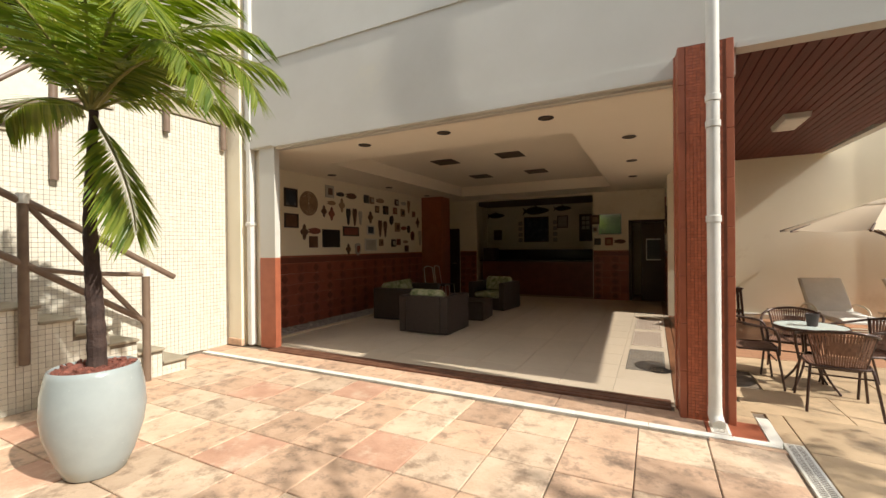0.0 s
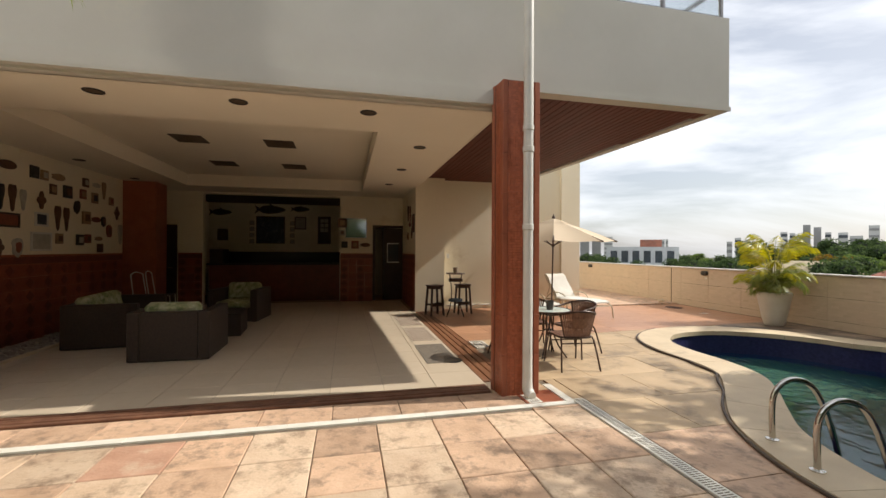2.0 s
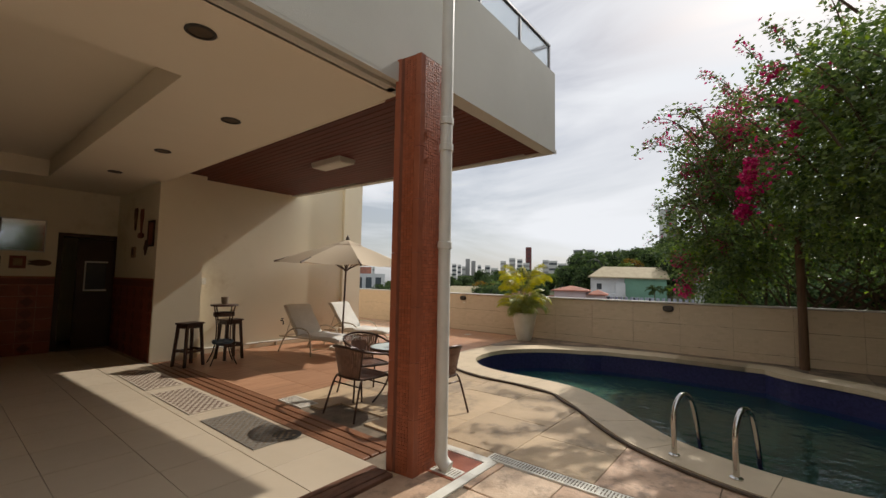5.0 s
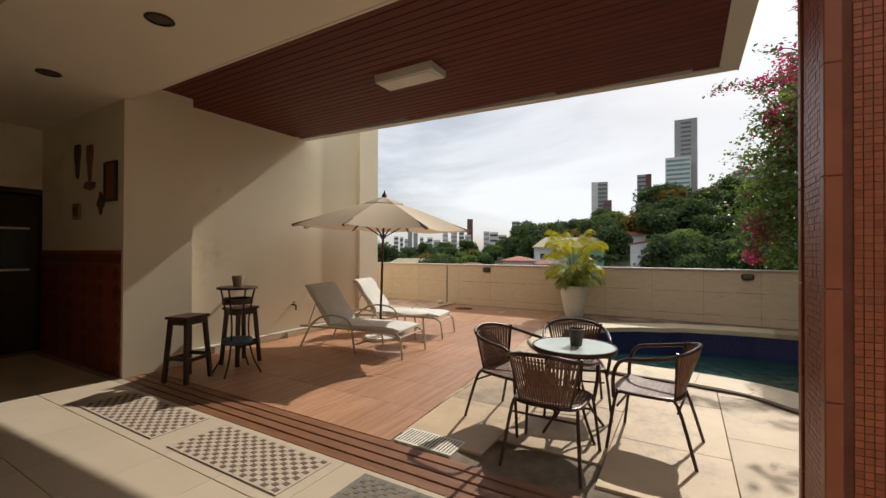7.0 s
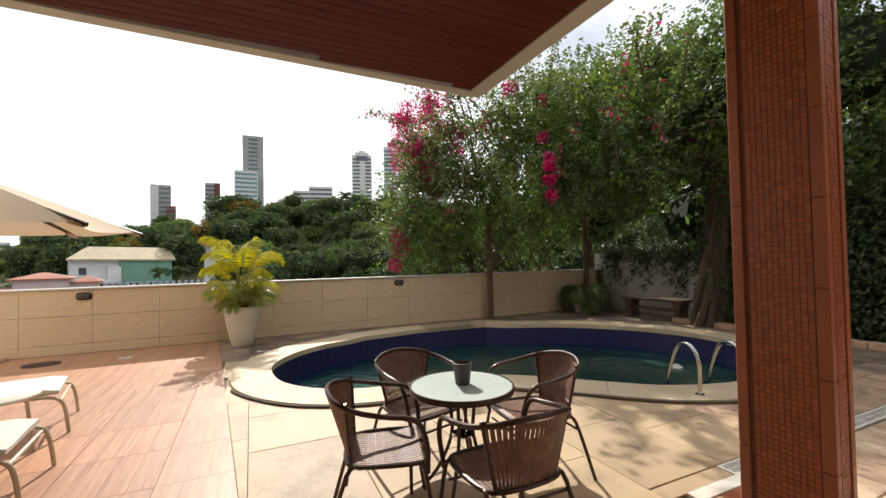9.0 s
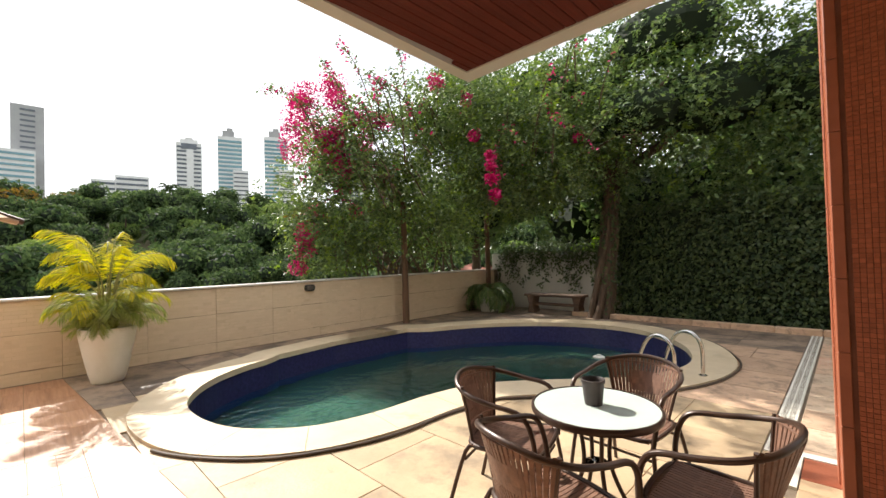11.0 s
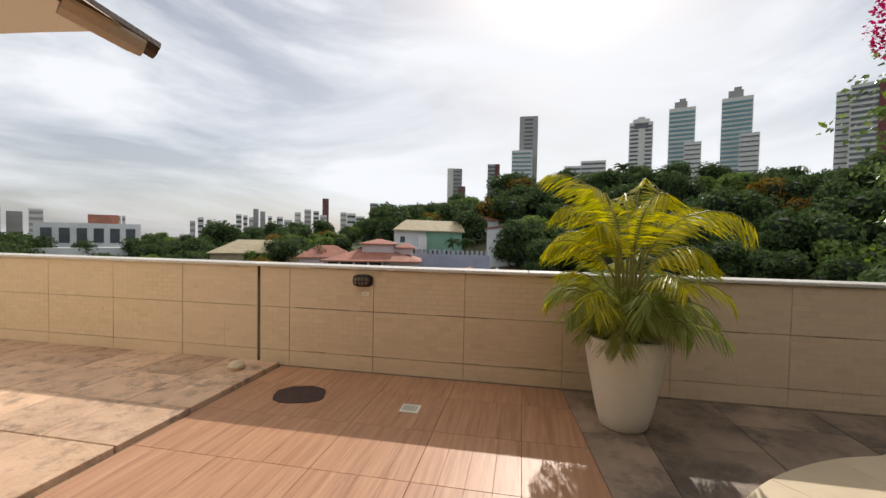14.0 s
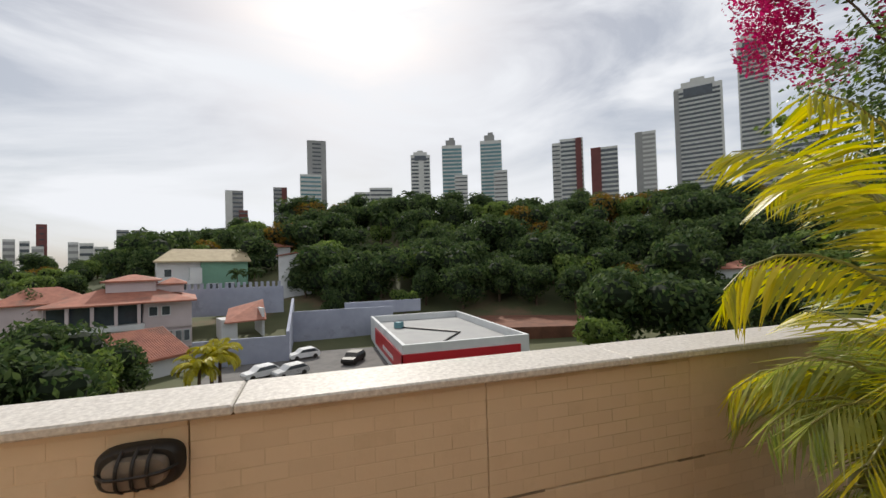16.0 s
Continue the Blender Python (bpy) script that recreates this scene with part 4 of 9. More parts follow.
M_CONC = mat("pale_tower_concrete", (0.62, 0.62, 0.60), (0.54, 0.54, 0.52), 0.3, 0.8, 0.1, 3)
M_GREYC = mat("grey_tower_concrete", (0.34, 0.34, 0.33), (0.28, 0.28, 0.28), 0.2, 0.8, 0.1, 3)
M_MAROON = mat("maroon_tower_tile", (0.17, 0.055, 0.05), (0.13, 0.04, 0.038), 0.3, 0.7, 0.1, 3)
M_TEALG = mat("teal_tower_glass", (0.10, 0.24, 0.27), (0.07, 0.18, 0.21), 0.2, 0.15, 0.0, 3, spec=0.8)
M_WIN = mat("dark_window_glass", (0.06, 0.075, 0.09), (0.04, 0.05, 0.06), 0.5, 0.15, 0.0, 3, spec=0.8)


def tower(azl, azr, el, dist, wall, glass, label, depth=18.0, crown_kind="", floors=None, side=None, margin=0.08, band=0.5, base=0):
    """A far tower block that faces the terrace: body, a window band for each floor, roof parts."""
    azc, el = (azl + azr) / 2 - 0.5, el + 0.25
    w = dist * radians(abs(azl - azr))
    x, y = at(azc, dist)
    z0 = land(x, y) - 2
    h = 1.44 + dist * math.tan(radians(el)) - z0
    t = thing("tower_block", label, "apartment tower", (x, y, z0), azc - 90)   # local -y looks to the terrace
    mb = MB()
    mb.box(-w / 2, w / 2, 0, depth, 0, h * (0.965 if crown_kind else 1))
    part("wall", mb, wall, t)
    n = floors or int(h / 3.1)
    fh = h * (0.94 if crown_kind else 0.985) / n
    mb = MB()
    mb.box(-w / 2 * (1 - margin), w / 2 * (1 - margin), -0.25, 0.05, fh * (0.5 - band / 2), fh * (0.5 + band / 2))
    me = fix(mb.mesh("window_band", glass))
    mb = MB()
    mb.box(-w / 2 - 0.25, -w / 2 + 0.05, depth * 0.08, depth * 0.92, fh * (0.5 - band / 2), fh * (0.5 + band / 2))
    me2 = fix(mb.mesh("window_band", glass))
    for k in range(n):
        if k * fh > base:
            shared("window_band", me, t, Matrix.Translation((0, 0, k * fh)))
    if side is not None:
        mb = MB()
        mb.box(w / 2 * side[0], w / 2 * side[1], -0.7, 0.1, 0, h * side[2])
        part("vertical_bay", mb, side[3], t)
    if crown_kind == "point":
        mb = MB()
        mb.box(-w * 0.30, w * 0.18, 1, depth * 0.7, h * 0.965, h * 1.02)
        mb.box(-w * 0.12, w * 0.12, 1, depth * 0.6, h * 1.02, h * 1.045)
        part("roof_tower", mb, M_GREYC, t)
    elif crown_kind == "step":
        mb = MB()
        mb.box(-w * 0.35, w * 0.35, 1, depth * 0.7, h * 0.965, h)
        mb.box(-w * 0.15, w * 0.15, 1, depth * 0.6, h, h * 1.018)
        part("roof_tower", mb, M_CONC, t)
        mb = MB()
        mb.box(-w * 0.30, w * 0.30, -0.5, 0.2, h * 0.90, h * 0.955)
        part("roof_window", mb, M_WIN, t)
    return t


tower(0.99, -1.45, 15.7, 330, M_GREYC, M_WIN, "tall grey concrete tower block on the far hill", margin=0.55, band=0.35)
tower(1.94, -0.81, 11.4, 310, M_CONC, M_TEALG, "white office block with blue window bands", band=0.42)
tower(10.72, 8.7, 9.0, 330, M_GREYC, M_WIN, "slim grey-blue tower block behind the trees", side=(-1, -0.2, 0.99, M_CONC), band=0.4)
tower(9.21, 8.2, 6.6, 322, M_MAROON, M_WIN, "low maroon block beside a grey tower", band=0.3)
tower(5.2, 3.55, 9.6, 340, M_GREYC, M_WIN, "narrow grey tower block on the far hill", side=(0.2, 1, 1, M_MAROON), band=0.4)
tower(-5.03, -7.19, 9.2, 300, M_CONC, M_WIN, "low white apartment block over the trees", band=0.4)
tower(-7.08, -10.2, 9.8, 304, M_CONC, M_WIN, "stepped white apartment block over the trees", band=0.4)
tower(-12.79, -15.48, 14.5, 330, M_CONC, M_WIN, "white apartment tower with balconies", crown_kind="step", side=(-0.2, 0.35, 0.9, M_CONC), band=0.45)
for a, b, e in ((-17.16, -19.94, 15.7), (-22.48, -25.41, 16.1)):
    tower(a, b, e, 330, M_CONC, M_TEALG, "white twin tower with teal glass and a pointed top", crown_kind="point", band=0.55, margin=0.05)
    tower((a + b) / 2 - 0.3, b - 0.7, e - 4.4, 326, M_CONC, M_WIN, "white stair block against a teal tower", band=0.3)
tower(-32.12, -33.24, 14.6, 320, M_CONC, M_WIN, "slim white tower block on the ridge", band=0.3)
tower(-33.14, -36.09, 15.0, 312, M_CONC, M_WIN, "white and maroon apartment tower on the ridge", side=(0.35, 0.85, 1.0, M_MAROON), band=0.5)
tower(-37.0, -40.26, 13.5, 310, M_CONC, M_WIN, "maroon and white balcony tower on the ridge", side=(-1, -0.25, 1.0, M_MAROON), band=0.55, margin=0.02)
tower(-42.29, -44.63, 14.7, 320, M_CONC, M_GREYC, "slim white tower block with grey bands", side=(-0.9, -0.3, 1.0, M_GREYC), band=0.5)
tower(-46.76, -51.64, 19.4, 320, M_CONC, M_WIN, "wide white apartment tower with stepped roof", crown_kind="step", side=(-1.02, -0.80, 0.95, M_GREYC), band=0.5, margin=0.1)
tower(-53.07, -55.91, 22.8, 320, M_CONC, M_WIN, "very tall slim white apartment tower", crown_kind="step", band=0.5, margin=0.12)
tower(-55.91, -60.18, 11.6, 316, M_CONC, M_WIN, "lower white apartment block beside a tall tower", band=0.5)
tower(21.31, 20.2, 4.0, 420, M_GREYC, M_WIN, "small far grey tower on the horizon", band=0.4)
tower(19.9, 18.59, 4.0, 420, M_GREYC, M_WIN, "second small far grey tower on the horizon", band=0.4)
tower(27.57, 26.76, 4.4, 300, M_MAROON, M_WIN, "brick red stair tower on the far slope", band=0.2, margin=0.6)
for a, b, e, w in ((27.0, 30.0, 3.4, M_CONC), (30.3, 33.6, 2.9, M_CONC), (33.8, 36.2, 3.2, M_GREYC), (36.0, 38.0, 2.7, M_CONC), (40.6, 43.2, 2.0, M_CONC), (22.0, 25.6, 3.5, M_CONC),
                   (55.5, 60, 2.6, M_GREYC), (60.5, 66, 2.2, M_CONC), (49.0, 50.2, 1.8, M_CONC), (67, 72, 2.0, M_CONC)):
    for q in range(3):
        u0, u1 = a + (b - a) * q / 3, a + (b - a) * (q + random.uniform(0.6, 0.98)) / 3
        tower(u1, u0, e - random.uniform(0.4, 1.5), 290 + random.uniform(-30, 30), w if q else M_CONC, random.choice((M_WIN, M_GREYC)), "low far city block among trees", depth=14, band=random.uniform(0.3, 0.5))

# ---------------------------------------------------------------- houses in the valley
M_TERRA = mat("terracotta_roof_tile", (0.42, 0.17, 0.11), (0.28, 0.11, 0.075), 0.8, 0.8, 0.6, 5, stretch=(1, 1, 1), spot=(0.20, 0.12, 0.09), spot_scale=0.25, spot_at=0.62)
M_BUFFR = mat("buff_roof_tile", (0.46, 0.38, 0.24), (0.36, 0.29, 0.18), 0.8, 0.8, 0.5, 5)
M_HPINK = mat("pink_house_paint", (0.58, 0.50, 0.50), (0.50, 0.42, 0.42), 0.3, 0.85, 0.2, 4)
M_HGREEN = mat("green_house_paint", (0.20, 0.37, 0.27), (0.16, 0.30, 0.22), 0.3, 0.85, 0.2, 4)
M_HWHITE = mat("white_house_paint", (0.66, 0.67, 0.66), (0.56, 0.57, 0.57), 0.25, 0.85, 0.2, 4, spot=(0.45, 0.45, 0.45), spot_scale=0.2, spot_at=0.66)
M_LILAC = mat("lilac_garden_wall", (0.36, 0.38, 0.46), (0.29, 0.31, 0.38), 0.3, 0.9, 0.2, 4, spot=(0.22, 0.23, 0.26), spot_scale=0.25, spot_at=0.64)
M_REDS = mat("red_shop_panel", (0.50, 0.018, 0.03), (0.44, 0.015, 0.025), 0.6, 0.4, 0.02, 4)


def hip_roof(mb, x0, x1, y0, y1, z, rise, over=0.7):
    x0, x1, y0, y1 = x0 - over, x1 + over, y0 - over, y1 + over
    if x1 - x0 > y1 - y0:
        k = (y1 - y0) / 2
        a, b = (x0 + k, (y0 + y1) / 2, z + rise), (x1 - k, (y0 + y1) / 2, z + rise)
    else:
        k = (x1 - x0) / 2
        a, b = ((x0 + x1) / 2, y0 + k, z + rise), ((x0 + x1) / 2, y1 - k, z + rise)
    v = [(x0, y0, z), (x1, y0, z), (x1, y1, z), (x0, y1, z), a, b]
    lo = [(p[0], p[1], z - 0.22) for p in v[:4]]
    if x1 - x0 > y1 - y0:
        f = [(0, 1, 5, 4), (1, 2, 5), (2, 3, 4, 5), (3, 0, 4)]
    else:
        f = [(0, 1, 4), (1, 2, 5, 4), (2, 3, 5), (3, 0, 4, 5)]
    mb.add(v + lo, f + [(0, 6, 7, 1), (1, 7, 8, 2), (2, 8, 9, 3), (3, 9, 6, 0), (9, 8, 7, 6)])


def windows(t, spots, front, wmat=None):
    """Windows with frames on the front that looks to -y, at (x, z, width, height)."""
    for x, z, w, h in spots:
        mb = MB()
        mb.box(x - w / 2, x + w / 2, front - 0.08, front + 0.02, z, z + h)
        p = part("window", mb, wmat or M_WIN, t)
        mb = MB()
        for a, b, c, d in ((x - w / 2 - 0.1, x - w / 2, z - 0.1, z + h + 0.1), (x + w / 2, x + w / 2 + 0.1, z - 0.1, z + h + 0.1), (x - w / 2, x + w / 2, z - 0.1, z), (x - w / 2, x + w / 2, z + h, z + h + 0.1)):
            mb.box(a, b, front - 0.12, front + 0.01, c, d)
        part("frame", mb, M_HWHITE, p)


def facing(name, label, cat, az, dist, z, turn=0):
    x, y = at(az, dist)
    return thing(name, label, cat, (x, y, z), az - 90 + turn)


# large pink house with terracotta roofs
h = facing("house", "large pale pink house with terracotta hip roofs", "house", 20.2, 78, -13, -6)
mb = MB()
mb.box(-9, 8.6, 0, 10, 0, 7.6)
part("wall", mb, M_HPINK, h)
mb = MB()
mb.box(-9.2, 2.5, -1.6, 0, 5.4, 6.2)
part("balcony", mb, M_HWHITE, h)
mb = MB()
mb.box(-8.6, 2.2, -0.06, 0.05, 6.2, 9.0)
part("veranda_opening", mb, M_WIN, h)
for x in (-8.9, -6.2, -3.5, -0.8, 1.9):
    mb = MB()
    mb.box(x - 0.2, x + 0.2, -1.5, -1.15, 6.2, 9.4)
    part("column", mb, M_HPINK, h)
mb = MB()
mb.box(2.4, 8.6, -0.4, 10, 5.2, 9.4)
mb.box(-9, 2.4, 0.4, 10, 7.6, 9.4)
part("upper_wall", mb, M_HPINK, h)
windows(h, [(3.6, 7.2, 1.0, 1.3), (5.2, 7.2, 1.0, 1.3), (4.4, 3.0, 0.8, 1.6), (5.6, 3.0, 0.8, 1.6), (6.8, 3.0, 0.8, 1.6), (7.9, 3.0, 0.7, 1.6), (3.3, 3.0, 0.8, 1.6)], -0.42)
mb = MB()
hip_roof(mb, -9, 8.6, -1.4, 10, 9.4, 2.0)
part("roof", mb, M_TERRA, h)
mb = MB()
mb.box(-2.5, 3.8, 2.5, 8, 10.5, 12.6)
mb.box(3.8, 7.5, 3, 8, 10.5, 11.9)
part("top_storey", mb, M_HPINK, h)
mb = MB()
hip_roof(mb, -2.5, 3.8, 2.5, 8, 12.6, 0.9, 0.6)
hip_roof(mb, 4.4, 7.5, 3, 8, 11.9, 0.9, 0.5)
part("top_roof", mb, M_TERRA, h)

# white and green house with a buff roof
h = facing("house", "white and green two-storey house with a buff roof", "house", 12.4, 112, -8, 8)
mb = MB()
mb.box(-9.5, -1, 0, 9, 0, 11)
part("wall", mb, M_HWHITE, h)
mb = MB()
mb.box(-1, 9, -0.8, 9, 0, 10.6)
part("green_wall", mb, M_HGREEN, h)
mb = MB()
mb.add([(-10.2, -1.4, 10.9), (9.6, -1.6, 10.6), (9.6, 5, 13.6), (-6.2, 5, 13.8), (-10.2, -1.4, 10.6), (9.6, -1.6, 10.3), (9.6, 9.4, 11), (-6.2, 9.4, 11.2)], [(0, 1, 2, 3), (4, 5, 1, 0), (1, 5, 6, 2), (2, 6, 7, 3), (0, 3, 7, 4), (4, 7, 6, 5)])
part("roof", mb, M_BUFFR, h)
windows(h, [(-7.4, 7.4, 1.3, 1.6), (-5, 3.4, 2.2, 2.2)], 0)
windows(h, [(1.4, 3.2, 2.0, 2.2), (5.0, 3.2, 2.0, 2.2)], -0.8)
mb = MB()
mb.box(-7.5, -1, -2.2, 0, 5.6, 6.4)
mb.box(-3.4, -1, -2.2, 0, 6.4, 9.2)
part("balcony", mb, M_HWHITE, h)

h = facing("house", "white gabled house with a dark roof edge", "house", 1.9, 98, -9, 0)
mb = MB()
mb.profile([(-4, 0), (4, 0), (4, 13.4), (-4, 12.2)], "y", 0, 8)
part("wall", mb, M_HWHITE, h)
mb = MB()
mb.profile([(-4.4, 12.25), (4.4, 13.55), (4.4, 13.8), (-4.4, 12.5)], "y", -0.5, 8.5)
part("roof", mb, M_TERRA, h)

h = facing("house", "small white hillside house with a red roof", "house", 4.8, 128, -1, 0)
mb = MB()
mb.box(-4.5, 4.5, 0, 7, 0, 7.6)
part("wall", mb, M_HWHITE, h)
mb = MB()
hip_roof(mb, -4.5, 4.5, 0, 7, 7.6, 1.2)
part("roof", mb, M_TERRA, h)
windows(h, [(0.5, 5.0, 1.4, 1.6)], 0)

h = facing("house", "low white ridge-top house among trees", "house", -32.5, 150, 8, 0)
mb = MB()
mb.box(-7, 7, 0, 8, 0, 8.2)
part("wall", mb, M_HWHITE, h)
mb = MB()
hip_roof(mb, -7, 7, 0, 8, 8.2, 1.2)
part("roof", mb, M_HWHITE, h)
h = facing("house", "cream house with red tiled roof behind palms", "house", -55, 92, -8, 0)
mb = MB()
mb.box(-7, 7, 0, 8, 0, 6.5)
part("wall", mb, M_HWHITE, h)
mb = MB()
hip_roof(mb, -7, 7, 0, 8, 6.5, 1.6)
part("roof", mb, M_TERRA, h)
windows(h, [(-3, 3.6, 1.6, 1.4), (2, 3.6, 1.6, 1.4)], 0)
h = facing("house", "wide low house with a buff hip roof", "house", 35.0, 112, -12, 0)
mb = MB()
mb.box(-11, 11, 0, 12, 0, 8.2)
part("wall", mb, M_BUFFR, h)
mb = MB()
hip_roof(mb, -11, 11, 0, 12, 8.2, 3.2)
part("roof", mb, M_BUFFR, h)
h = facing("house", "low house with orange tiled roof among bushes", "house", 26.5, 96, -12, 0)
mb = MB()
mb.box(-6, 6, 0, 8, 0, 8.0)
part("wall", mb, M_HPINK, h)
mb = MB()
hip_roof(mb, -6, 6, 0, 8, 8.0, 2.6)
part("roof", mb, M_TERRA, h)
h = facing("hut", "small hut with a bright terracotta tile roof", "house", 17.0, 62, -13, 30)
mb = MB()
mb.box(-3, 3, 0, 5, 0, 3.8)
part("wall", mb, M_HWHITE, h)
mb = MB()
mb.add([(-3.6, -0.8, 3.4), (3.6, -0.8, 3.4), (3.6, 5.6, 6.4), (-3.6, 5.6, 6.4), (-3.6, -0.8, 3.2), (3.6, -0.8, 3.2), (3.6, 5.6, 6.2), (-3.6, 5.6, 6.2)], [(0, 1, 2, 3), (7, 6, 5, 4), (0, 4, 5, 1), (1, 5, 6, 2), (2, 6, 7, 3), (3, 7, 4, 0)])
part("roof", mb, M_TERRA, h)
mb = MB()
for k in range(24):
    mb.tube([(-3.5 + k * 0.305, -0.8, 3.42), (-3.5 + k * 0.305, 5.6, 6.42)], 0.12, 6)
part("roof_tiles", mb, M_TERRA, h)["kind"] = "stuff"
h = facing("hut", "small white gatehouse with a sloping tile roof", "house", 8.2, 78, -12, 14)
mb = MB()
mb.box(-3.6, -1.2, 0, 4, 0, 4.6)
mb.box(2.6, 3.0, -0.5, 4, 0, 6)
part("wall", mb, M_HWHITE, h)
mb = MB()
mb.add([(-3.4, -1, 4.2), (3.2, -1, 4.2), (4.2, 4.4, 7.2), (-1.6, 4.4, 6.0), (-3.4, -1, 4.0), (3.2, -1, 4.0), (4.2, 4.4, 7.0), (-1.6, 4.4, 5.8)], [(0, 1, 2, 3), (7, 6, 5, 4), (0, 4, 5, 1), (1, 5, 6, 2), (2, 6, 7, 3), (3, 7, 4, 0)])
part("roof", mb, M_TERRA, h)

# white civic building with tall dark windows
h = facing("office_building", "white low office building with tall dark windows", "office building", 51.5, 150, -14, 0)
mb = MB()
mb.box(-12, 11, 0, 16, 0, 17)
part("wall", mb, M_HWHITE, h)
for k in range(6):
    mb = MB()
    mb.box(-10.6 + k * 3.6, -8.4 + k * 3.6, -0.3, 0.1, 11.5, 15.6)
    part("window", mb, M_WIN, h)
mb = MB()
mb.box(-1, 6, 4, 12, 17, 19.6)
part("roof_box", mb, M_TERRA, h)
mb = MB()
mb.box(-18, 16, -8, 0, 0, 10.4)
part("podium", mb, M_HWHITE, h)
mb = MB()
mb.box(-17, 15, -8.3, -7.9, 6.2, 8.0)
part("podium_band", mb, M_GREYC, h)

# car park, garden walls, red and white shop
mb = MB()
mb.prism([(50, 22), (50, -14), (66, -12), (80, 2), (78, 14), (66, 22)], -12.3, -11.86)
piece_of_setting("road_car_park", mb, M_ASPH, "grey asphalt car park in the valley", category="car park")
mb = MB()
mb.prism([(70, -15), (64, -34), (82, -42), (92, -22)], -13.3, -9.7)
piece_of_setting("ground_red_earth", mb, mat("red_earth", (0.20, 0.085, 0.05), (0.12, 0.055, 0.035), 0.5, 0.95, 0.5, 3), "bare red earth beside the shop", category="ground")
h = thing("garden_wall", "long lilac-grey retaining wall behind the car park", "wall", (70, 16, -13))
mb = MB()
mb.box(-1.0, -0.6, -3.0, 8.5, 0, 4.6)
mb.profile([(-1.0, 0), (16, 0), (16, 8.4), (-1.0, 5.2)], "y", -3.4, -3.0)
part("wall", mb, M_LILAC, h)
mb = MB()
mb.box(10, 10.4, -20, -3, 0, 6.6)
part("upper_wall", mb, M_LILAC, h)
mb = MB()
mb.box(14, 14.6, -26, -12, 5, 7.2)
part("far_wall", mb, M_LILAC, h)
h = thing("garden_wall", "pale garden fence wall below the green house", "wall", (96, 27, -8))
mb = MB()
mb.box(-0.3, 0.3, -12, 6, 0, 5.2)
part("wall", mb, M_LILAC, h)
for k in range(16):
    mb = MB()
    mb.box(-0.25, 0.25, -11.5 + k * 1.05, -11.0 + k * 1.05, 5.2, 6.2)
    part("picket", mb, M_LILAC, h)
shop = thing("shop_building", "low white and red shop building with flat roof", "shop", (52, -2, -12), 0)
mb = MB()
mb.box(0, 26, -13.2, -12.8, 0, 4.3)
mb.box(0, 26, 1.8, 2.2, 0, 4.3)
mb.box(0, 0.4, -12.8, 1.8, 0, 4.3)
mb.box(25.6, 26, -12.8, 1.8, 0, 4.3)
part("wall", mb, M_HWHITE, shop)
mb = MB()
mb.box(0.4, 25.6, -12.8, 1.8, 3.0, 3.3)
part("roof", mb, M_GREYC, shop)
mb = MB()
mb.box(-0.15, 0.0, -12.0, 2.35, 1.2, 3.3)
part("red_panel", mb, M_REDS, shop)
mb = MB()
mb.box(-0.15, 20, 2.2, 2.35, 1.0, 3.3)
part("red_panel", mb, M_REDS, shop)
mb = MB()
for k in range(6):
    mb.box(5 + k * 1.3, 5.9 + k * 1.3, 2.35, 2.40, 1.6, 2.1)
part("sign", mb, M_HWHITE, shop, "white sign on the red panel")
mb = MB()
mb.lathe([(0.7, 0), (0.8, 0.1), (0.75, 0.9), (0.2, 1.0)], 12, (18, -1, 3.3))
part("water_tank", mb, M_TEALG, shop)
mb = MB()
mb.tube([(2, -2, 3.42), (10, -8, 3.42), (18, -1, 3.45)], 0.12, 6)
part("roof_pipe", mb, M_BLACK, shop)


def car(az, dist, colour, label, turn):
    x, y = at(az, dist)
    c = thing("parked_car", label, "car", (x, y, -11.86), turn)
    mb = MB()
    mb.profile([(-2.0, 0.28), (2.05, 0.28), (2.1, 0.6), (1.95, 0.80), (1.05, 0.92), (0.45, 1.38), (-1.3, 1.42), (-1.95, 0.95), (-2.08, 0.6)], "y", -0.85, 0.85)
    body = part("body", mb, colour, c)
    mb = MB()
    mb.profile([(0.92, 0.95), (0.42, 1.33), (-1.2, 1.36), (-1.75, 0.97)], "y", -0.87, 0.87)
    part("side_window", mb, M_WIN, body)
    for wx in (-1.3, 1.3):
        for wy in (-0.78, 0.78):
            mb = MB()
            mb.tube([(wx, wy - 0.1, 0.31), (wx, wy + 0.1, 0.31)], 0.31, 14)
            part("wheel", mb, M_BLACK, c)
    return c


M_CARS = mat("silver_car_paint", (0.55, 0.55, 0.55), (0.5, 0.5, 0.5), 1, 0.3, 0, 5, metal=0.4)
M_CARW = mat("white_car_paint", (0.75, 0.75, 0.74), (0.7, 0.7, 0.7), 1, 0.3, 0, 5)
car(1.3, 62, M_CARW, "white hatchback parked by the wall", 110)
car(-5.0, 57, M_BLACK, "black saloon car parked by the shop", 150)
car(6.5, 54, M_CARW, "white car roof behind the parapet", 120)
car(3.0, 53, M_CARS, "silver car parked in the car park", 120)

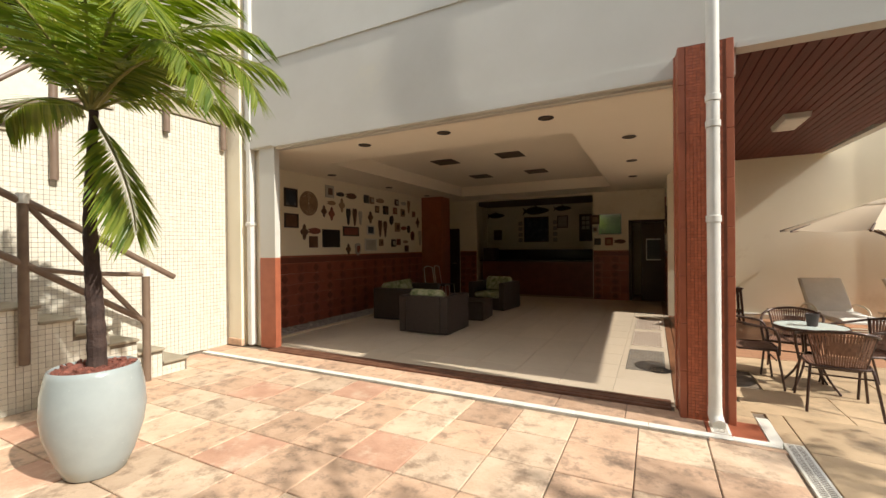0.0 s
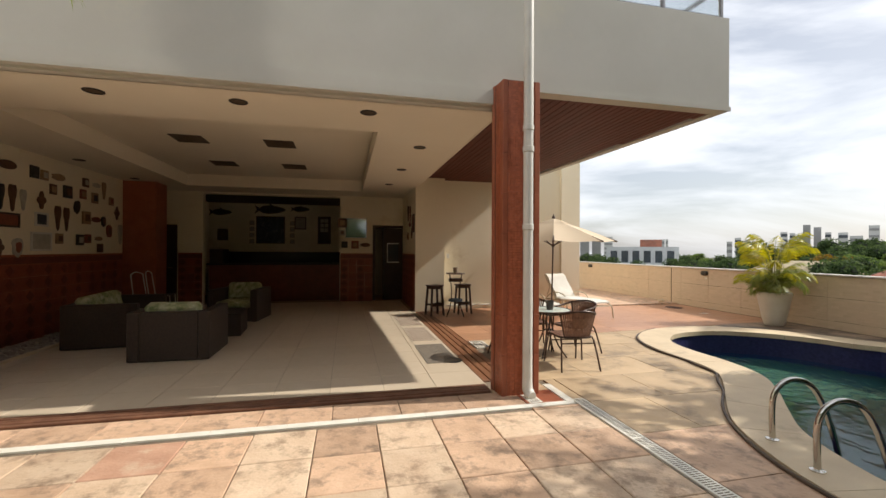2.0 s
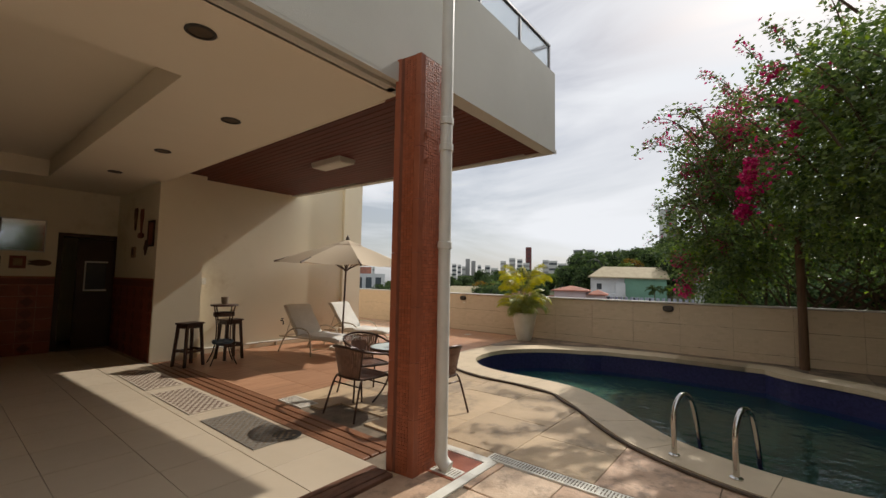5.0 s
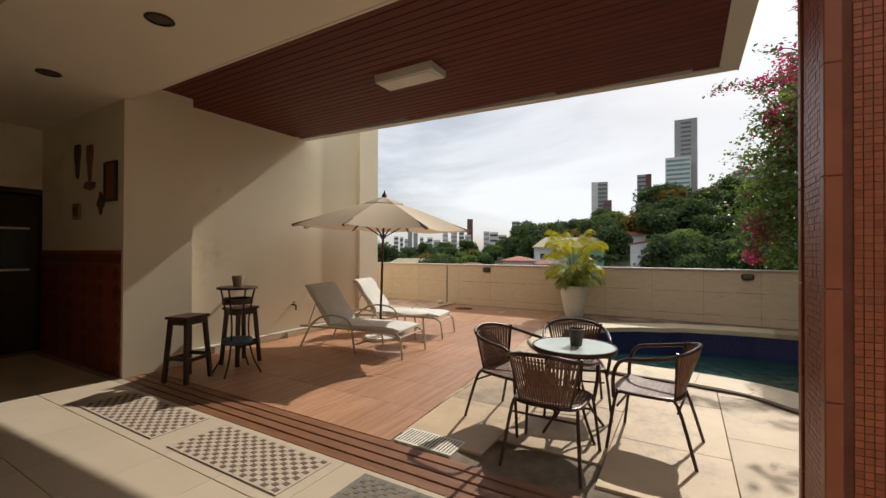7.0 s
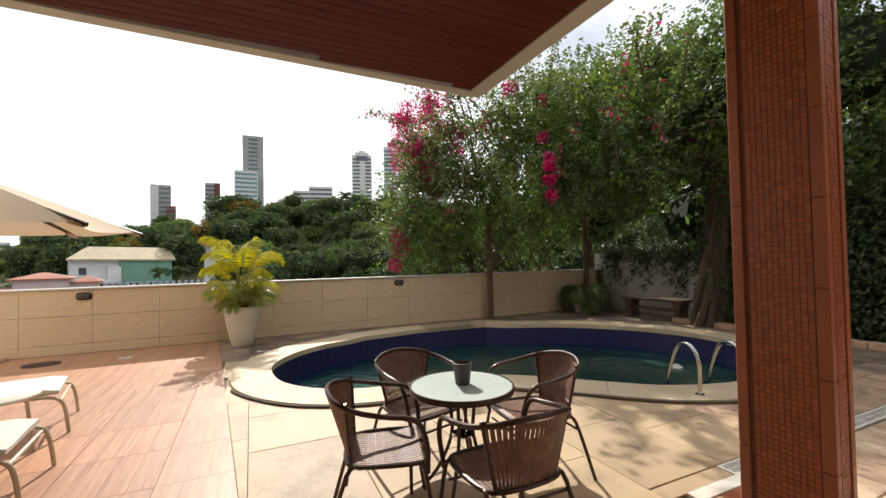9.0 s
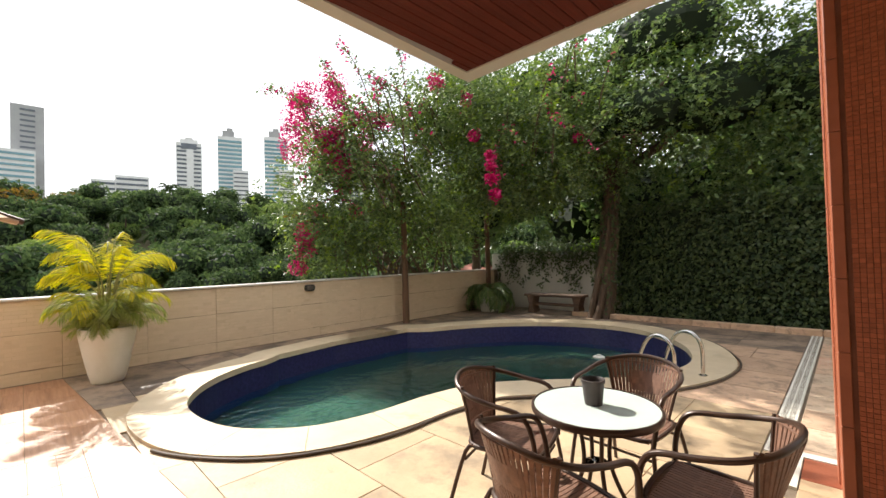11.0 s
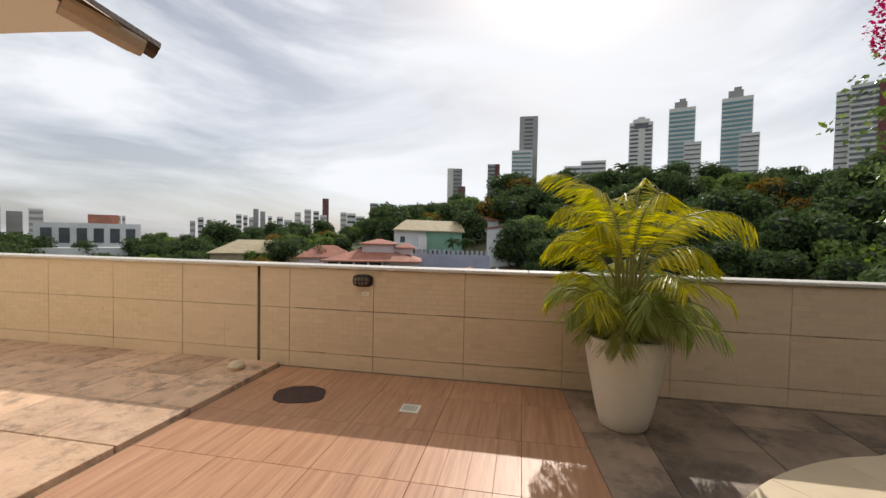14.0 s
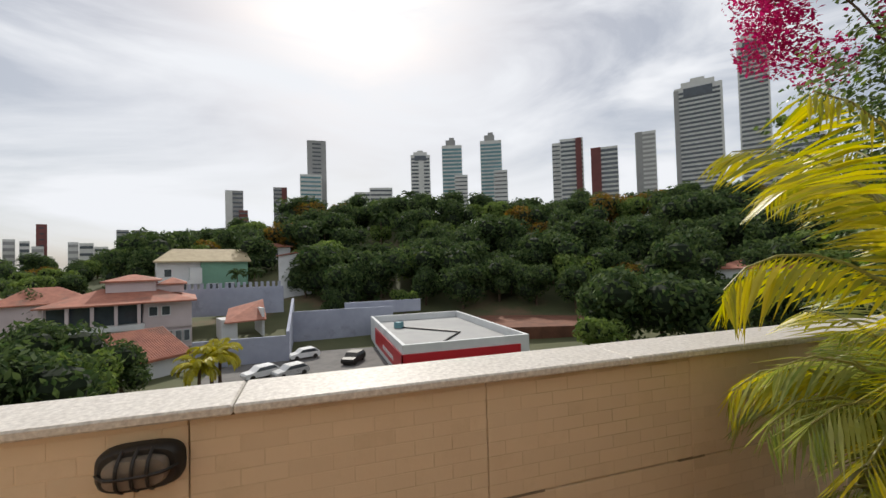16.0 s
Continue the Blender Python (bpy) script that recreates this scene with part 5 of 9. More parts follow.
# ---------------------------------------------------------------- plants of the terrace
M_POT = mat("white_glazed_pot", (0.74, 0.70, 0.60), (0.66, 0.61, 0.50), 2.5, 0.35, 0.04, 40, spot=(0.5, 0.42, 0.3), spot_scale=2.4, spot_at=0.70)
M_POTB = mat("pale_blue_grey_glazed_pot", (0.38, 0.42, 0.41), (0.31, 0.35, 0.34), 2.0, 0.22, 0.03, 30, spot=(0.42, 0.40, 0.34), spot_scale=2.0, spot_at=0.68)
M_EARTH = mat("dark_potting_soil", (0.06, 0.04, 0.026), (0.03, 0.02, 0.014), 20, 0.95, 0.8, 60)
M_CHIP = mat("red_bark_chip", (0.22, 0.075, 0.05), (0.13, 0.045, 0.03), 20, 0.8, 0.4, 60, island=0.35)
L_YEL = leaf_mat("yellow_green_palm_leaf", (0.22, 0.24, 0.02), (0.52, 0.44, 0.025), 0.38, 0.42)
L_GRN = leaf_mat("green_palm_leaf", (0.15, 0.20, 0.04), (0.33, 0.34, 0.10), 0.34, 0.38, 0.5)
L_PALM = leaf_mat("mid_green_palm_leaf", (0.09, 0.15, 0.02), (0.27, 0.31, 0.06), 0.34, 0.42)
M_STEM = mat("yellow_green_stem", (0.26, 0.25, 0.06), (0.18, 0.17, 0.05), 8, 0.5, 0.1, 60)


def areca(x, y):
    t = thing("potted_areca_palm", "yellow-green areca palm in a tall tapered white pot", "potted plant", (x, y, 0))
    mb = MB()
    mb.lathe([(0.155, 0), (0.17, 0.012), (0.20, 0.12), (0.245, 0.34), (0.285, 0.56), (0.298, 0.64), (0.292, 0.675), (0.27, 0.68), (0.258, 0.66), (0.25, 0.6)], 40)
    pot = part("pot", mb, M_POT, t, smooth=True)
    mb = MB()
    mb.lathe([(0.02, 0.615), (0.25, 0.60), (0.25, 0.59)], 24)
    part("soil", mb, M_EARTH, pot)
    rg = random.Random(8)
    up, low, stems = MB(), MB(), MB()

    def add(mb, az, rr, z, lift, ln, n, leaf_, lw, droop, twist, bare):
        b = Vector((rr * math.cos(az), rr * math.sin(az), z))
        pts = frond(mb, b, az, lift, ln, n, leaf_, lw, droop, rg, twist, bare)
        stems.tube([Vector((b.x * 0.5, b.y * 0.5, 0.6))] + pts[::3], [0.010] + [0.009 - 0.0075 * i / len(pts[::3]) for i in range(len(pts[::3]))], 5)

    for k in range(15):
        add(up, k * 2.399 + rg.uniform(-0.25, 0.25), 0.09, rg.uniform(1.04, 1.50), rg.uniform(1.25, 1.56) if k % 3 else rg.uniform(1.0, 1.2), rg.uniform(0.76, 1.0) if k % 3 else rg.uniform(0.6, 0.74), 22, 0.24, 0.016, rg.uniform(1.0, 1.6), 0.5, 0.14)
    for k in range(30):
        add(low if k % 3 else up, k * 2.399 + 0.7, 0.12, rg.uniform(0.72, 1.0), rg.uniform(0.55, 1.2), rg.uniform(0.48, 0.66), 16, 0.20, 0.012, rg.uniform(0.9, 1.5), 0.15, 0.1)
    for k in range(64):
        add(low, k * 2.399 + 0.2, 0.15 * math.sqrt(rg.random()), rg.uniform(0.66, 0.98), rg.uniform(0.35, 1.45), rg.uniform(0.26, 0.44), 14, 0.15, 0.007, rg.uniform(0.6, 1.3), 0.3, 0.05)
    part("upper_fronds", up, L_YEL, t, "yellow sunlit fronds", outward=False)
    part("lower_fronds", low, L_GRN, t, "green lower fronds", outward=False)
    part("leaf_stem", stems, M_STEM, t)["kind"] = "stuff"
    return t


areca(8.17, 7.39)


def dwarf_palm(x, y):
    t = thing("potted_palm", "green palm with a dark trunk in a round pale pot", "potted plant", (x, y, 0))
    mb = MB()
    mb.lathe([(0.15, 0), (0.17, 0.015), (0.22, 0.12), (0.275, 0.30), (0.293, 0.44), (0.285, 0.58), (0.262, 0.70), (0.25, 0.735), (0.242, 0.74), (0.235, 0.72), (0.235, 0.66)], 48)
    pot = part("pot", mb, M_POTB, t, smooth=True)
    mb = MB()
    mb.lathe([(0.02, 0.70), (0.232, 0.69), (0.232, 0.68)], 24)
    part("soil", mb, M_EARTH, pot)
    rg = random.Random(4)
    mb = MB()
    for _ in range(330):
        w, d = rg.uniform(0, 6.28), 0.225 * math.sqrt(rg.random())
        m = pose(d * math.cos(w), d * math.sin(w), 0.712 + 0.02 * rg.random(), rg.uniform(-40, 40), rg.uniform(-40, 40), rg.uniform(0, 360))
        mb.box(-0.022, 0.022, -0.013, 0.013, -0.007, 0.007, m)
    part("bark_mulch", mb, M_CHIP, pot, "red bark chips", outward=False)["kind"] = "stuff"
    mb = MB()
    pts, rs = [], []
    for k in range(30):
        z = 0.68 + k * 0.063
        pts.append((0.012 * math.sin(k * 0.25), 0.012 * math.cos(k * 0.2), z))
        rs.append((0.058 - 0.0011 * k) * (1.07 if k % 2 else 0.97))
    mb.tube(pts, rs, 12)
    part("trunk", mb, mat("dark_ringed_trunk", (0.075, 0.045, 0.035), (0.035, 0.022, 0.018), 12, 0.8, 0.8, 60), t)
    leaves, stems = MB(), MB()
    top = Vector((0.0, 0.0, 2.50))
    for az, lift, ln, dr in ((28, 1.0, 1.45, 1.05), (12, 1.15, 1.5, 1.15), (42, 0.85, 1.4, 0.95), (60, 1.2, 1.35, 0.85), (100, 1.1, 1.2, 0.7), (150, 1.0, 1.1, 0.8), (190, 1.2, 1.2, 0.6), (230, 1.0, 1.1, 0.7), (285, 1.1, 1.2, 0.8), (335, 1.0, 1.3, 1.0),
                             (25, 1.35, 1.5, 1.0), (205, 0.5, 0.7, 1.0), (15, -0.95, 0.95, 0.38), (170, 1.45, 1.2, 0.5), (215, 1.35, 1.2, 0.5), (70, 0.7, 1.15, 1.0), (0, 0.75, 1.25, 1.1), (255, 1.35, 1.2, 0.6), (-12, 0.95, 1.5, 1.3), (20, 0.8, 1.5, 1.35), (4, 0.6, 1.4, 1.15)):
        p = frond(leaves, top, radians(az), lift, ln, 34, 0.33, 0.024, dr, rg, 0.0, 0.14)
        stems.tube(p[::3], [0.014 - 0.011 * i / len(p[::3]) for i in range(len(p[::3]))], 5)
    part("fronds", leaves, L_PALM, t, outward=False)
    part("leaf_stem", stems, M_STEM, t)["kind"] = "stuff"


dwarf_palm(-2.52, 1.87)

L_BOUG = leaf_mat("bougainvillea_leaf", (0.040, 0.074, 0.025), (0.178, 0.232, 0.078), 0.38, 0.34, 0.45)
# lighter copy of the leaf, with sunlight put into its colour
L_BOUG2 = leaf_mat("sun_painted_leaf", (0.10, 0.16, 0.025), (0.20, 0.26, 0.05), 0.42, 0.4)
L_PINK = leaf_mat("magenta_bract", (0.36, 0.008, 0.085), (0.58, 0.03, 0.17), 0.6, 0.25)
L_DEEP = leaf_mat("deep_green_leaf", (0.046, 0.085, 0.029), (0.156, 0.208, 0.072), 0.42, 0.38)
L_IVY = leaf_mat("ivy_leaf", (0.026, 0.050, 0.018), (0.105, 0.138, 0.050), 0.45, 0.25)


def leaf(mb, p, rg, size, face):
    """One leaf: two halves folded a little along its rib."""
    u = (face + Vector((rg.gauss(0, 0.55), rg.gauss(0, 0.55), rg.gauss(0, 0.55)))).normalized()
    s = u.orthogonal().normalized()
    t = u.cross(s)
    w = rg.uniform(0, 6.28)
    s, t = s * math.cos(w) + t * math.sin(w), t * math.cos(w) - s * math.sin(w)
    q = size * rg.uniform(0.65, 1.25)
    mb.add([tuple(p - s * q * 0.5), tuple(p - t * q * 0.33 + u * q * 0.1), tuple(p + s * q * 0.55), tuple(p + t * q * 0.33 + u * q * 0.1)], [(0, 1, 2), (0, 2, 3)])


def lobe_leaves(mb, rg, lobes, total, size, clump=9):
    """Leaves in small sprays near the skin of overlapping lobes (centre, radii)."""
    vol = [r[0] * r[1] + r[1] * r[2] + r[0] * r[2] for _, r in lobes]
    for (c, r), v in zip(lobes, vol):
        n = int(total * v / sum(vol) / clump)
        for _ in range(n):
            d = Vector((rg.gauss(0, 1), rg.gauss(0, 1), rg.gauss(0, 1))).normalized()
            k = rg.uniform(0.55, 1.0) if rg.random() < 0.75 else rg.uniform(1.0, 1.18)
            k *= 1 + 0.22 * noise.noise(Vector(c) + d * 2.3)
            p = Vector((c[0] + d.x * r[0] * k, c[1] + d.y * r[1] * k, c[2] + d.z * r[2] * k))
            ax = (d + Vector((rg.gauss(0, .5), rg.gauss(0, .5), rg.gauss(-0.2, .5)))).normalized()
            for i in range(clump):
                q = p + ax * (i / clump) * 0.26 + Vector((rg.gauss(0, .035), rg.gauss(0, .035), rg.gauss(0, .035)))
                leaf(mb, q, rg, size, Vector((0.25, 0, 0.9)) + d * 0.5)


def spray(mb, fl, wood, rg, a, b, sag, n, size, pink):
    """A long arching shoot with leaves, and bracts on its outer part."""
    a, b = Vector(a), Vector(b)
    pts = [a.lerp(b, u / 10) + Vector((0, 0, sag * math.sin(math.pi * u / 10))) for u in range(11)]
    wood.tube(pts, [0.016 - 0.0012 * i for i in range(11)], 5)
    for i in range(n):
        u = (i / n) ** 0.8
        k = min(int(u * 10), 9)
        p = pts[k].lerp(pts[k + 1], u * 10 - k) + Vector((rg.gauss(0, .06), rg.gauss(0, .06), rg.gauss(0, .06)))
        leaf(fl if rg.random() < pink * u else mb, p, rg, size, Vector((0, 0, 1)))


boug = thing("bougainvillea", "large green bougainvillea with magenta flowers over the parapet", "climbing plant", (8.55, 2.14, 0))
O = Vector((8.55, 2.14, 0))
rg = random.Random(42)
LOBES = [((9.5, 2.8, 2.7), (1.5, 1.7, 1.2)), ((8.9, 3.3, 2.45), (0.85, 0.9, 0.95)), ((9.7, 3.45, 1.8), (0.8, 0.8, 0.9)), ((7.9, 1.5, 3.0), (1.3, 1.2, 0.95)), ((6.6, 0.5, 3.2), (1.4, 1.1, 0.85)),
         ((7.6, -0.7, 3.9), (1.7, 1.3, 1.2)), ((8.6, 2.6, 3.9), (1.1, 1.3, 0.8)), ((8.3, 0.6, 4.9), (1.4, 1.4, 0.9)), ((6.3, 1.7, 2.9), (0.8, 0.8, 0.5)), ((9.6, 0.4, 2.6), (1.0, 1.6, 1.3)), ((5.4, 0.2, 3.7), (1.1, 0.9, 0.8)), ((9.2, 3.4, 3.6), (0.55, 0.6, 0.6)), ((8.9, -1.4, 5.5), (1.4, 1.1, 0.9)), ((6.4, 1.2, 3.9), (1.3, 1.0, 0.7)), ((5.6, 1.3, 3.0), (0.9, 0.7, 0.6)), ((7.4, 1.6, 4.6), (1.2, 1.0, 0.7)), ((6.4, -0.4, 4.9), (1.4, 1.1, 0.9))]
LOBES = [((c[0] - O.x, c[1] - O.y, c[2]), r) for c, r in LOBES]
green, sunny, pink, wood_mb = MB(), MB(), MB(), MB()
lobe_leaves(green, rg, LOBES, 74000, 0.078)
# a random share of leaves painted as if the sun were on them
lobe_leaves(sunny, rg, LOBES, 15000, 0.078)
for a, b, s, n, k in (((9.6, 3.4, 3.6), (9.4, 4.9, 4.7), 0.6, 200, 0.5), ((9.4, 2.8, 3.8), (9.9, 3.3, 6.0), 0.4, 200, 0.6), ((9.8, 3.1, 3.4), (10.3, 3.5, 4.5), 0.5, 260, 1.1), ((9.6, 3.0, 3.8), (10.6, 3.5, 5.2), 0.4, 260, 1.0), ((8.8, 2.6, 4.2), (8.8, 3.6, 5.9), 0.4, 170, 0.4),
                      ((8.2, 2.2, 4.2), (7.8, 2.9, 5.9), 0.3, 160, 0.4), ((7.8, 1.8, 4.0), (6.9, 2.5, 5.6), 0.5, 180, 0.3), ((7.4, 1.4, 4.0), (6.2, 1.9, 5.6), 0.5, 180, 0.2), ((8.9, 3.4, 2.8), (8.5, 4.5, 3.0), 0.35, 150, 0.05), ((6.6, 1.4, 3.4), (5.2, 2.5, 3.3), 0.4, 130, 0.2),
                      ((6.2, 1.9, 3.2), (5.5, 2.8, 2.35), 0.35, 140, 0.9), ((9.5, 3.6, 2.2), (9.6, 4.3, 1.2), 0.3, 170, 0.8), ((10.0, 3.4, 3.2), (11.2, 3.7, 4.6), 0.6, 260, 1.2), ((10.0, 3.2, 3.6), (11.4, 3.4, 5.4), 0.5, 260, 1.0), ((5.5, 0.5, 3.7), (4.4, 1.5, 3.1), 0.4, 120, 0.1)):
    spray(green, pink, wood_mb, rg, Vector(a) - O, Vector(b) - O, s, n, 0.075, k)
for k in range(44):
    a = Vector((rg.uniform(7.0, 9.6), rg.uniform(2.0, 3.6), rg.uniform(2.3, 4.4)))
    w = rg.uniform(0.2, 2.6)
    b = a + Vector((-0.25 + 0.5 * math.cos(w), 0.75 * abs(math.sin(w)) + 0.15, rg.uniform(-0.25, 1.0))) * rg.uniform(0.8, 1.5)
    spray(green, pink, wood_mb, rg, a - O, b - O, rg.uniform(0.1, 0.35), 70, 0.075, rg.choice((0.0, 0.0, 0.15, 0.5)))
for k in range(26):
    a = Vector((rg.uniform(4.4, 7.0), rg.uniform(0.4, 1.9), rg.uniform(2.6, 4.6)))
    b = a + Vector((rg.uniform(-1.1, -0.2), rg.uniform(0.1, 0.9), rg.uniform(-0.3, 0.9)))
    spray(green, pink, wood_mb, rg, a - O, b - O, rg.uniform(0.1, 0.3), 70, 0.075, rg.choice((0.0, 0.0, 0.1, 0.35)))
for c, r, n in (((10.0, 3.1, 4.0), 0.38, 520), ((9.9, 3.2, 3.5), 0.3, 340), ((9.7, 3.0, 3.1), 0.22, 190), ((9.7, 2.4, 4.1), 0.3, 260), ((9.2, 2.0, 4.7), 0.25, 160), ((9.0, 3.6, 3.9), 0.36, 520), ((8.9, 3.5, 3.4), 0.28, 340), ((8.75, 3.1, 4.4), 0.28, 300), ((9.2, 3.4, 4.8), 0.3, 300), ((8.4, 2.95, 4.3), 0.22, 160), ((9.3, 4.1, 2.0), 0.25, 180), ((9.9, 2.8, 4.7), 0.34, 340), ((10.2, 2.9, 5.6), 0.4, 360), ((10.0, 2.5, 2.6), 0.22, 160), ((9.9, 3.5, 2.3), 0.26, 190), ((9.3, 2.6, 4.3), 0.24, 170), ((9.9, 3.0, 5.4), 0.25, 170), ((9.0, 3.9, 3.9), 0.19, 140), ((8.7, 3.5, 3.3), 0.17, 120), ((9.9, 3.9, 4.9), 0.24, 170), ((5.6, 2.76, 2.70), 0.12, 90), ((5.62, 2.74, 2.92), 0.11, 80), ((5.66, 2.7, 3.1), 0.1, 60),
                ((5.5, 2.8, 2.42), 0.11, 80), ((6.4, 2.2, 3.7), 0.14, 80), ((7.2, 2.4, 4.9), 0.2, 120), ((9.7, 3.9, 1.7), 0.25, 170), ((11.4, 3.2, 4.3), 0.5, 700), ((11.6, 3.0, 5.1), 0.55, 760), ((11.2, 2.6, 4.0), 0.4, 300), ((10.6, 3.4, 5.4), 0.36, 300), ((6.9, 1.8, 4.6), 0.16, 80), ((5.0, 0.9, 3.6), 0.12, 60), ((9.7, 4.1, 1.3), 0.2, 110)):
    for _ in range(int(n * 1.6)):
        d = Vector((rg.gauss(0, 1), rg.gauss(0, 1), rg.gauss(0, 1))).normalized() * r * rg.random() ** 0.45
        leaf(pink, Vector(c) - O + d, rg, 0.068, Vector((0, 0, 1)))
part("leaves", green, L_BOUG, boug, outward=False)
part("sun_painted_leaves", sunny, L_BOUG2, boug, outward=False)
part("flower_mass", pink, L_PINK, boug, "magenta flower bracts", outward=False)
for k in range(46):
    a = Vector((rg.uniform(9.15, 9.9), rg.uniform(-1.2, 3.4), rg.uniform(-0.2, 0.6))) - O
    b = Vector((rg.uniform(9.1, 9.9), rg.uniform(-0.4, 4.0), rg.uniform(2.2, 3.0))) - O
    m1 = a.lerp(b, 0.5) + Vector((rg.uniform(0, .4), rg.uniform(-.4, .4), 0.1))
    mb = MB()
    mb.tube([a, a.lerp(m1, 0.6), m1, b], [0.03, 0.024, 0.018, 0.01], 5)
    part("branch", mb, M_BARK, boug, outward=False)
part("twig_tangle", wood_mb, M_BARK, boug, outward=False)["kind"] = "stuff"

# posts that carry it
for x, y, h in ((8.57, 2.14, 2.7), (8.58, -0.85, 2.8)):
    t = thing("pergola_post", "round brown timber post under the bougainvillea", "post", (x, y, 0), group="pergola posts")
    mb = MB()
    mb.tube([(0, 0, 0), (0.005, 0, h * 0.5), (0, 0.01, h)], [0.075, 0.068, 0.065], 12)
    part("shaft", mb, mat("brown_round_post", (0.17, 0.09, 0.05), (0.10, 0.055, 0.03), 4, 0.7, 0.4, 40, stretch=(4, 4, 0.5)), t, smooth=True)

# old tree beside the pool
old = thing("old_tree", "old tree with a gnarled trunk wrapped in vines", "tree", (5.45, -1.0, 0))
mb = MB()
rg = random.Random(6)
for k in range(9):
    w = k * 0.7
    r0 = 0.17 if k else 0.0
    pts = []
    for i in range(12):
        u = i / 11
        rr = r0 * (1.25 - 0.6 * u) * (1 + 0.35 * math.sin(5 * u + k))
        pts.append((rr * math.cos(w + 2.2 * u) - 0.25 * u, rr * math.sin(w + 2.2 * u) - 0.1 * u, -0.05 + 3.6 * u))
    mb.tube(pts, [(0.16 if k == 0 else 0.075) * (1.15 - 0.5 * i / 11) * (1 + 0.14 * math.sin(i * 1.9 + k)) for i in range(12)], 8)
trunk = part("trunk", mb, M_BARK, old, smooth=True)
for b in ((1.6, 0.6, 4.6), (3.0, 0.4, 5.6), (-1.6, 0.4, 4.8), (0.8, -1.6, 5.2), (-2.6, -0.8, 4.9), (0.2, 1.4, 4.4), (-0.6, -0.6, 6.2)):
    mb = MB()
    mb.tube([(-0.25, -0.1, 3.1), (b[0] * 0.4 - 0.2, b[1] * 0.4, 3.7), (b[0] * 0.75, b[1] * 0.75, b[2] - 0.3), b], [0.12, 0.09, 0.06, 0.025], 7)
    part("limb", mb, M_BARK, old)
vine = MB()
for _ in range(1500):
    w, u = rg.uniform(0, 6.28), rg.random() ** 0.8
    rr = 0.24 + 0.10 * noise.noise(Vector((3 * math.cos(w), 3 * math.sin(w), 4 * u))) + rg.uniform(-0.02, 0.06)
    if noise.noise(Vector((2 * math.cos(w), 2 * math.sin(w), 3.2 * u + 7))) > -0.12:
        leaf(vine, Vector((rr * math.cos(w) - 0.25 * u, rr * math.sin(w) - 0.1 * u, 0.1 + 3.4 * u)), rg, 0.085, Vector((math.cos(w), math.sin(w), 0.3)))
part("vine_leaf_cover", vine, L_IVY, trunk, "dark vine leaves", outward=False)
leaves, lit = MB(), MB()
TL = [((2.6, 0.5, 4.9), (1.5, 1.2, 0.9)), ((3.3, 0.2, 5.9), (1.3, 1.2, 0.8)), ((0.3, -0.6, 4.9), (2.0, 1.3, 1.3)), ((-2.0, -0.6, 4.5), (1.8, 1.0, 1.3)), ((-1.0, 0.6, 4.2), (1.4, 0.9, 0.8)), ((-3.6, -1.0, 4.6), (1.5, 0.9, 1.5)), ((1.8, -0.6, 5.8), (1.6, 1.2, 1.1)), ((-1.2, -0.8, 6.2), (2.0, 1.2, 1.2)), ((-0.2, 0.2, 3.2), (0.7, 0.6, 0.5)),
      ((-3.4, -0.6, 3.0), (1.2, 0.5, 0.9)), ((-1.8, -0.5, 2.9), (1.0, 0.5, 0.7))]
lobe_leaves(leaves, rg, TL, 42000, 0.095)
# a few leaves in the lighter colour that carries painted sunlight
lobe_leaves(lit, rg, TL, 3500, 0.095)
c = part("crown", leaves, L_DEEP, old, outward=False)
part("sun_painted_leaves", lit, L_BOUG2, c, outward=False)
# near-black blobs: the shade inside the crown, made solid
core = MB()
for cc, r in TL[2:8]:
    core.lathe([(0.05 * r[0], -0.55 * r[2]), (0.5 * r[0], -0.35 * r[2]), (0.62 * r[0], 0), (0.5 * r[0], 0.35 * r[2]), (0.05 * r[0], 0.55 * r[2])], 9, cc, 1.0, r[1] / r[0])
part("shade_core", core, M_CORE, c, outward=False)
# darker trees past the garden wall
for x, y, R, H, sd in ((-1.5, -4.6, 3.0, 6.0, 51), (3.0, -5.2, 3.0, 6.6, 52), (7.2, -4.8, 2.8, 5.4, 53), (-6.0, -4.0, 3.0, 6.0, 54), (11.2, -3.6, 2.6, 4.4, 55)):
    t = thing("tree", "dark broadleaf tree behind the garden wall", "tree", (x, y, -0.6), group="garden trees")
    mb = MB()
    mb.tube([(0, 0, 0), (0.1, 0, 1.4), (0, 0.1, 3)], [0.24, 0.18, 0.1], 8)
    part("trunk", mb, M_BARK, t)
    cr, core = crown(sd, R, H, 9000, 0.13, 13, 1.2)
    c = part("crown", cr, L_DEEP, t, outward=False)
    part("shade_core", core, M_CORE, c, outward=False)

# garden wall, ivy on it, stone edging
mb = MB()
mb.box(5.2, PX + 0.2, -1.75, -1.6, -0.5, 1.5)
mb.box(-6.5, 5.2, -1.75, -1.6, -0.5, 2.3)
piece_of_setting("wall_garden", mb, M_WHITE, "white garden wall partly covered by ivy", category="wall")
ivy = thing("ivy_hedge", "dense dark green ivy covering the garden wall", "hedge", (2.5, -1.45, 0))
mb = MB()
rg = random.Random(9)
for _ in range(20000):
    x, z = rg.uniform(-6.4, 2.75), rg.uniform(0.02, 2.5)
    d = 0.16 + 0.16 * noise.noise(Vector((x * 1.2, z * 1.2, 5))) + rg.uniform(-0.09, 0.1)
    leaf(mb, Vector((x, d, z)), rg, 0.085, Vector((0.4, 1.0, 0.5)))
part("leaves", mb, L_IVY, ivy, outward=False)
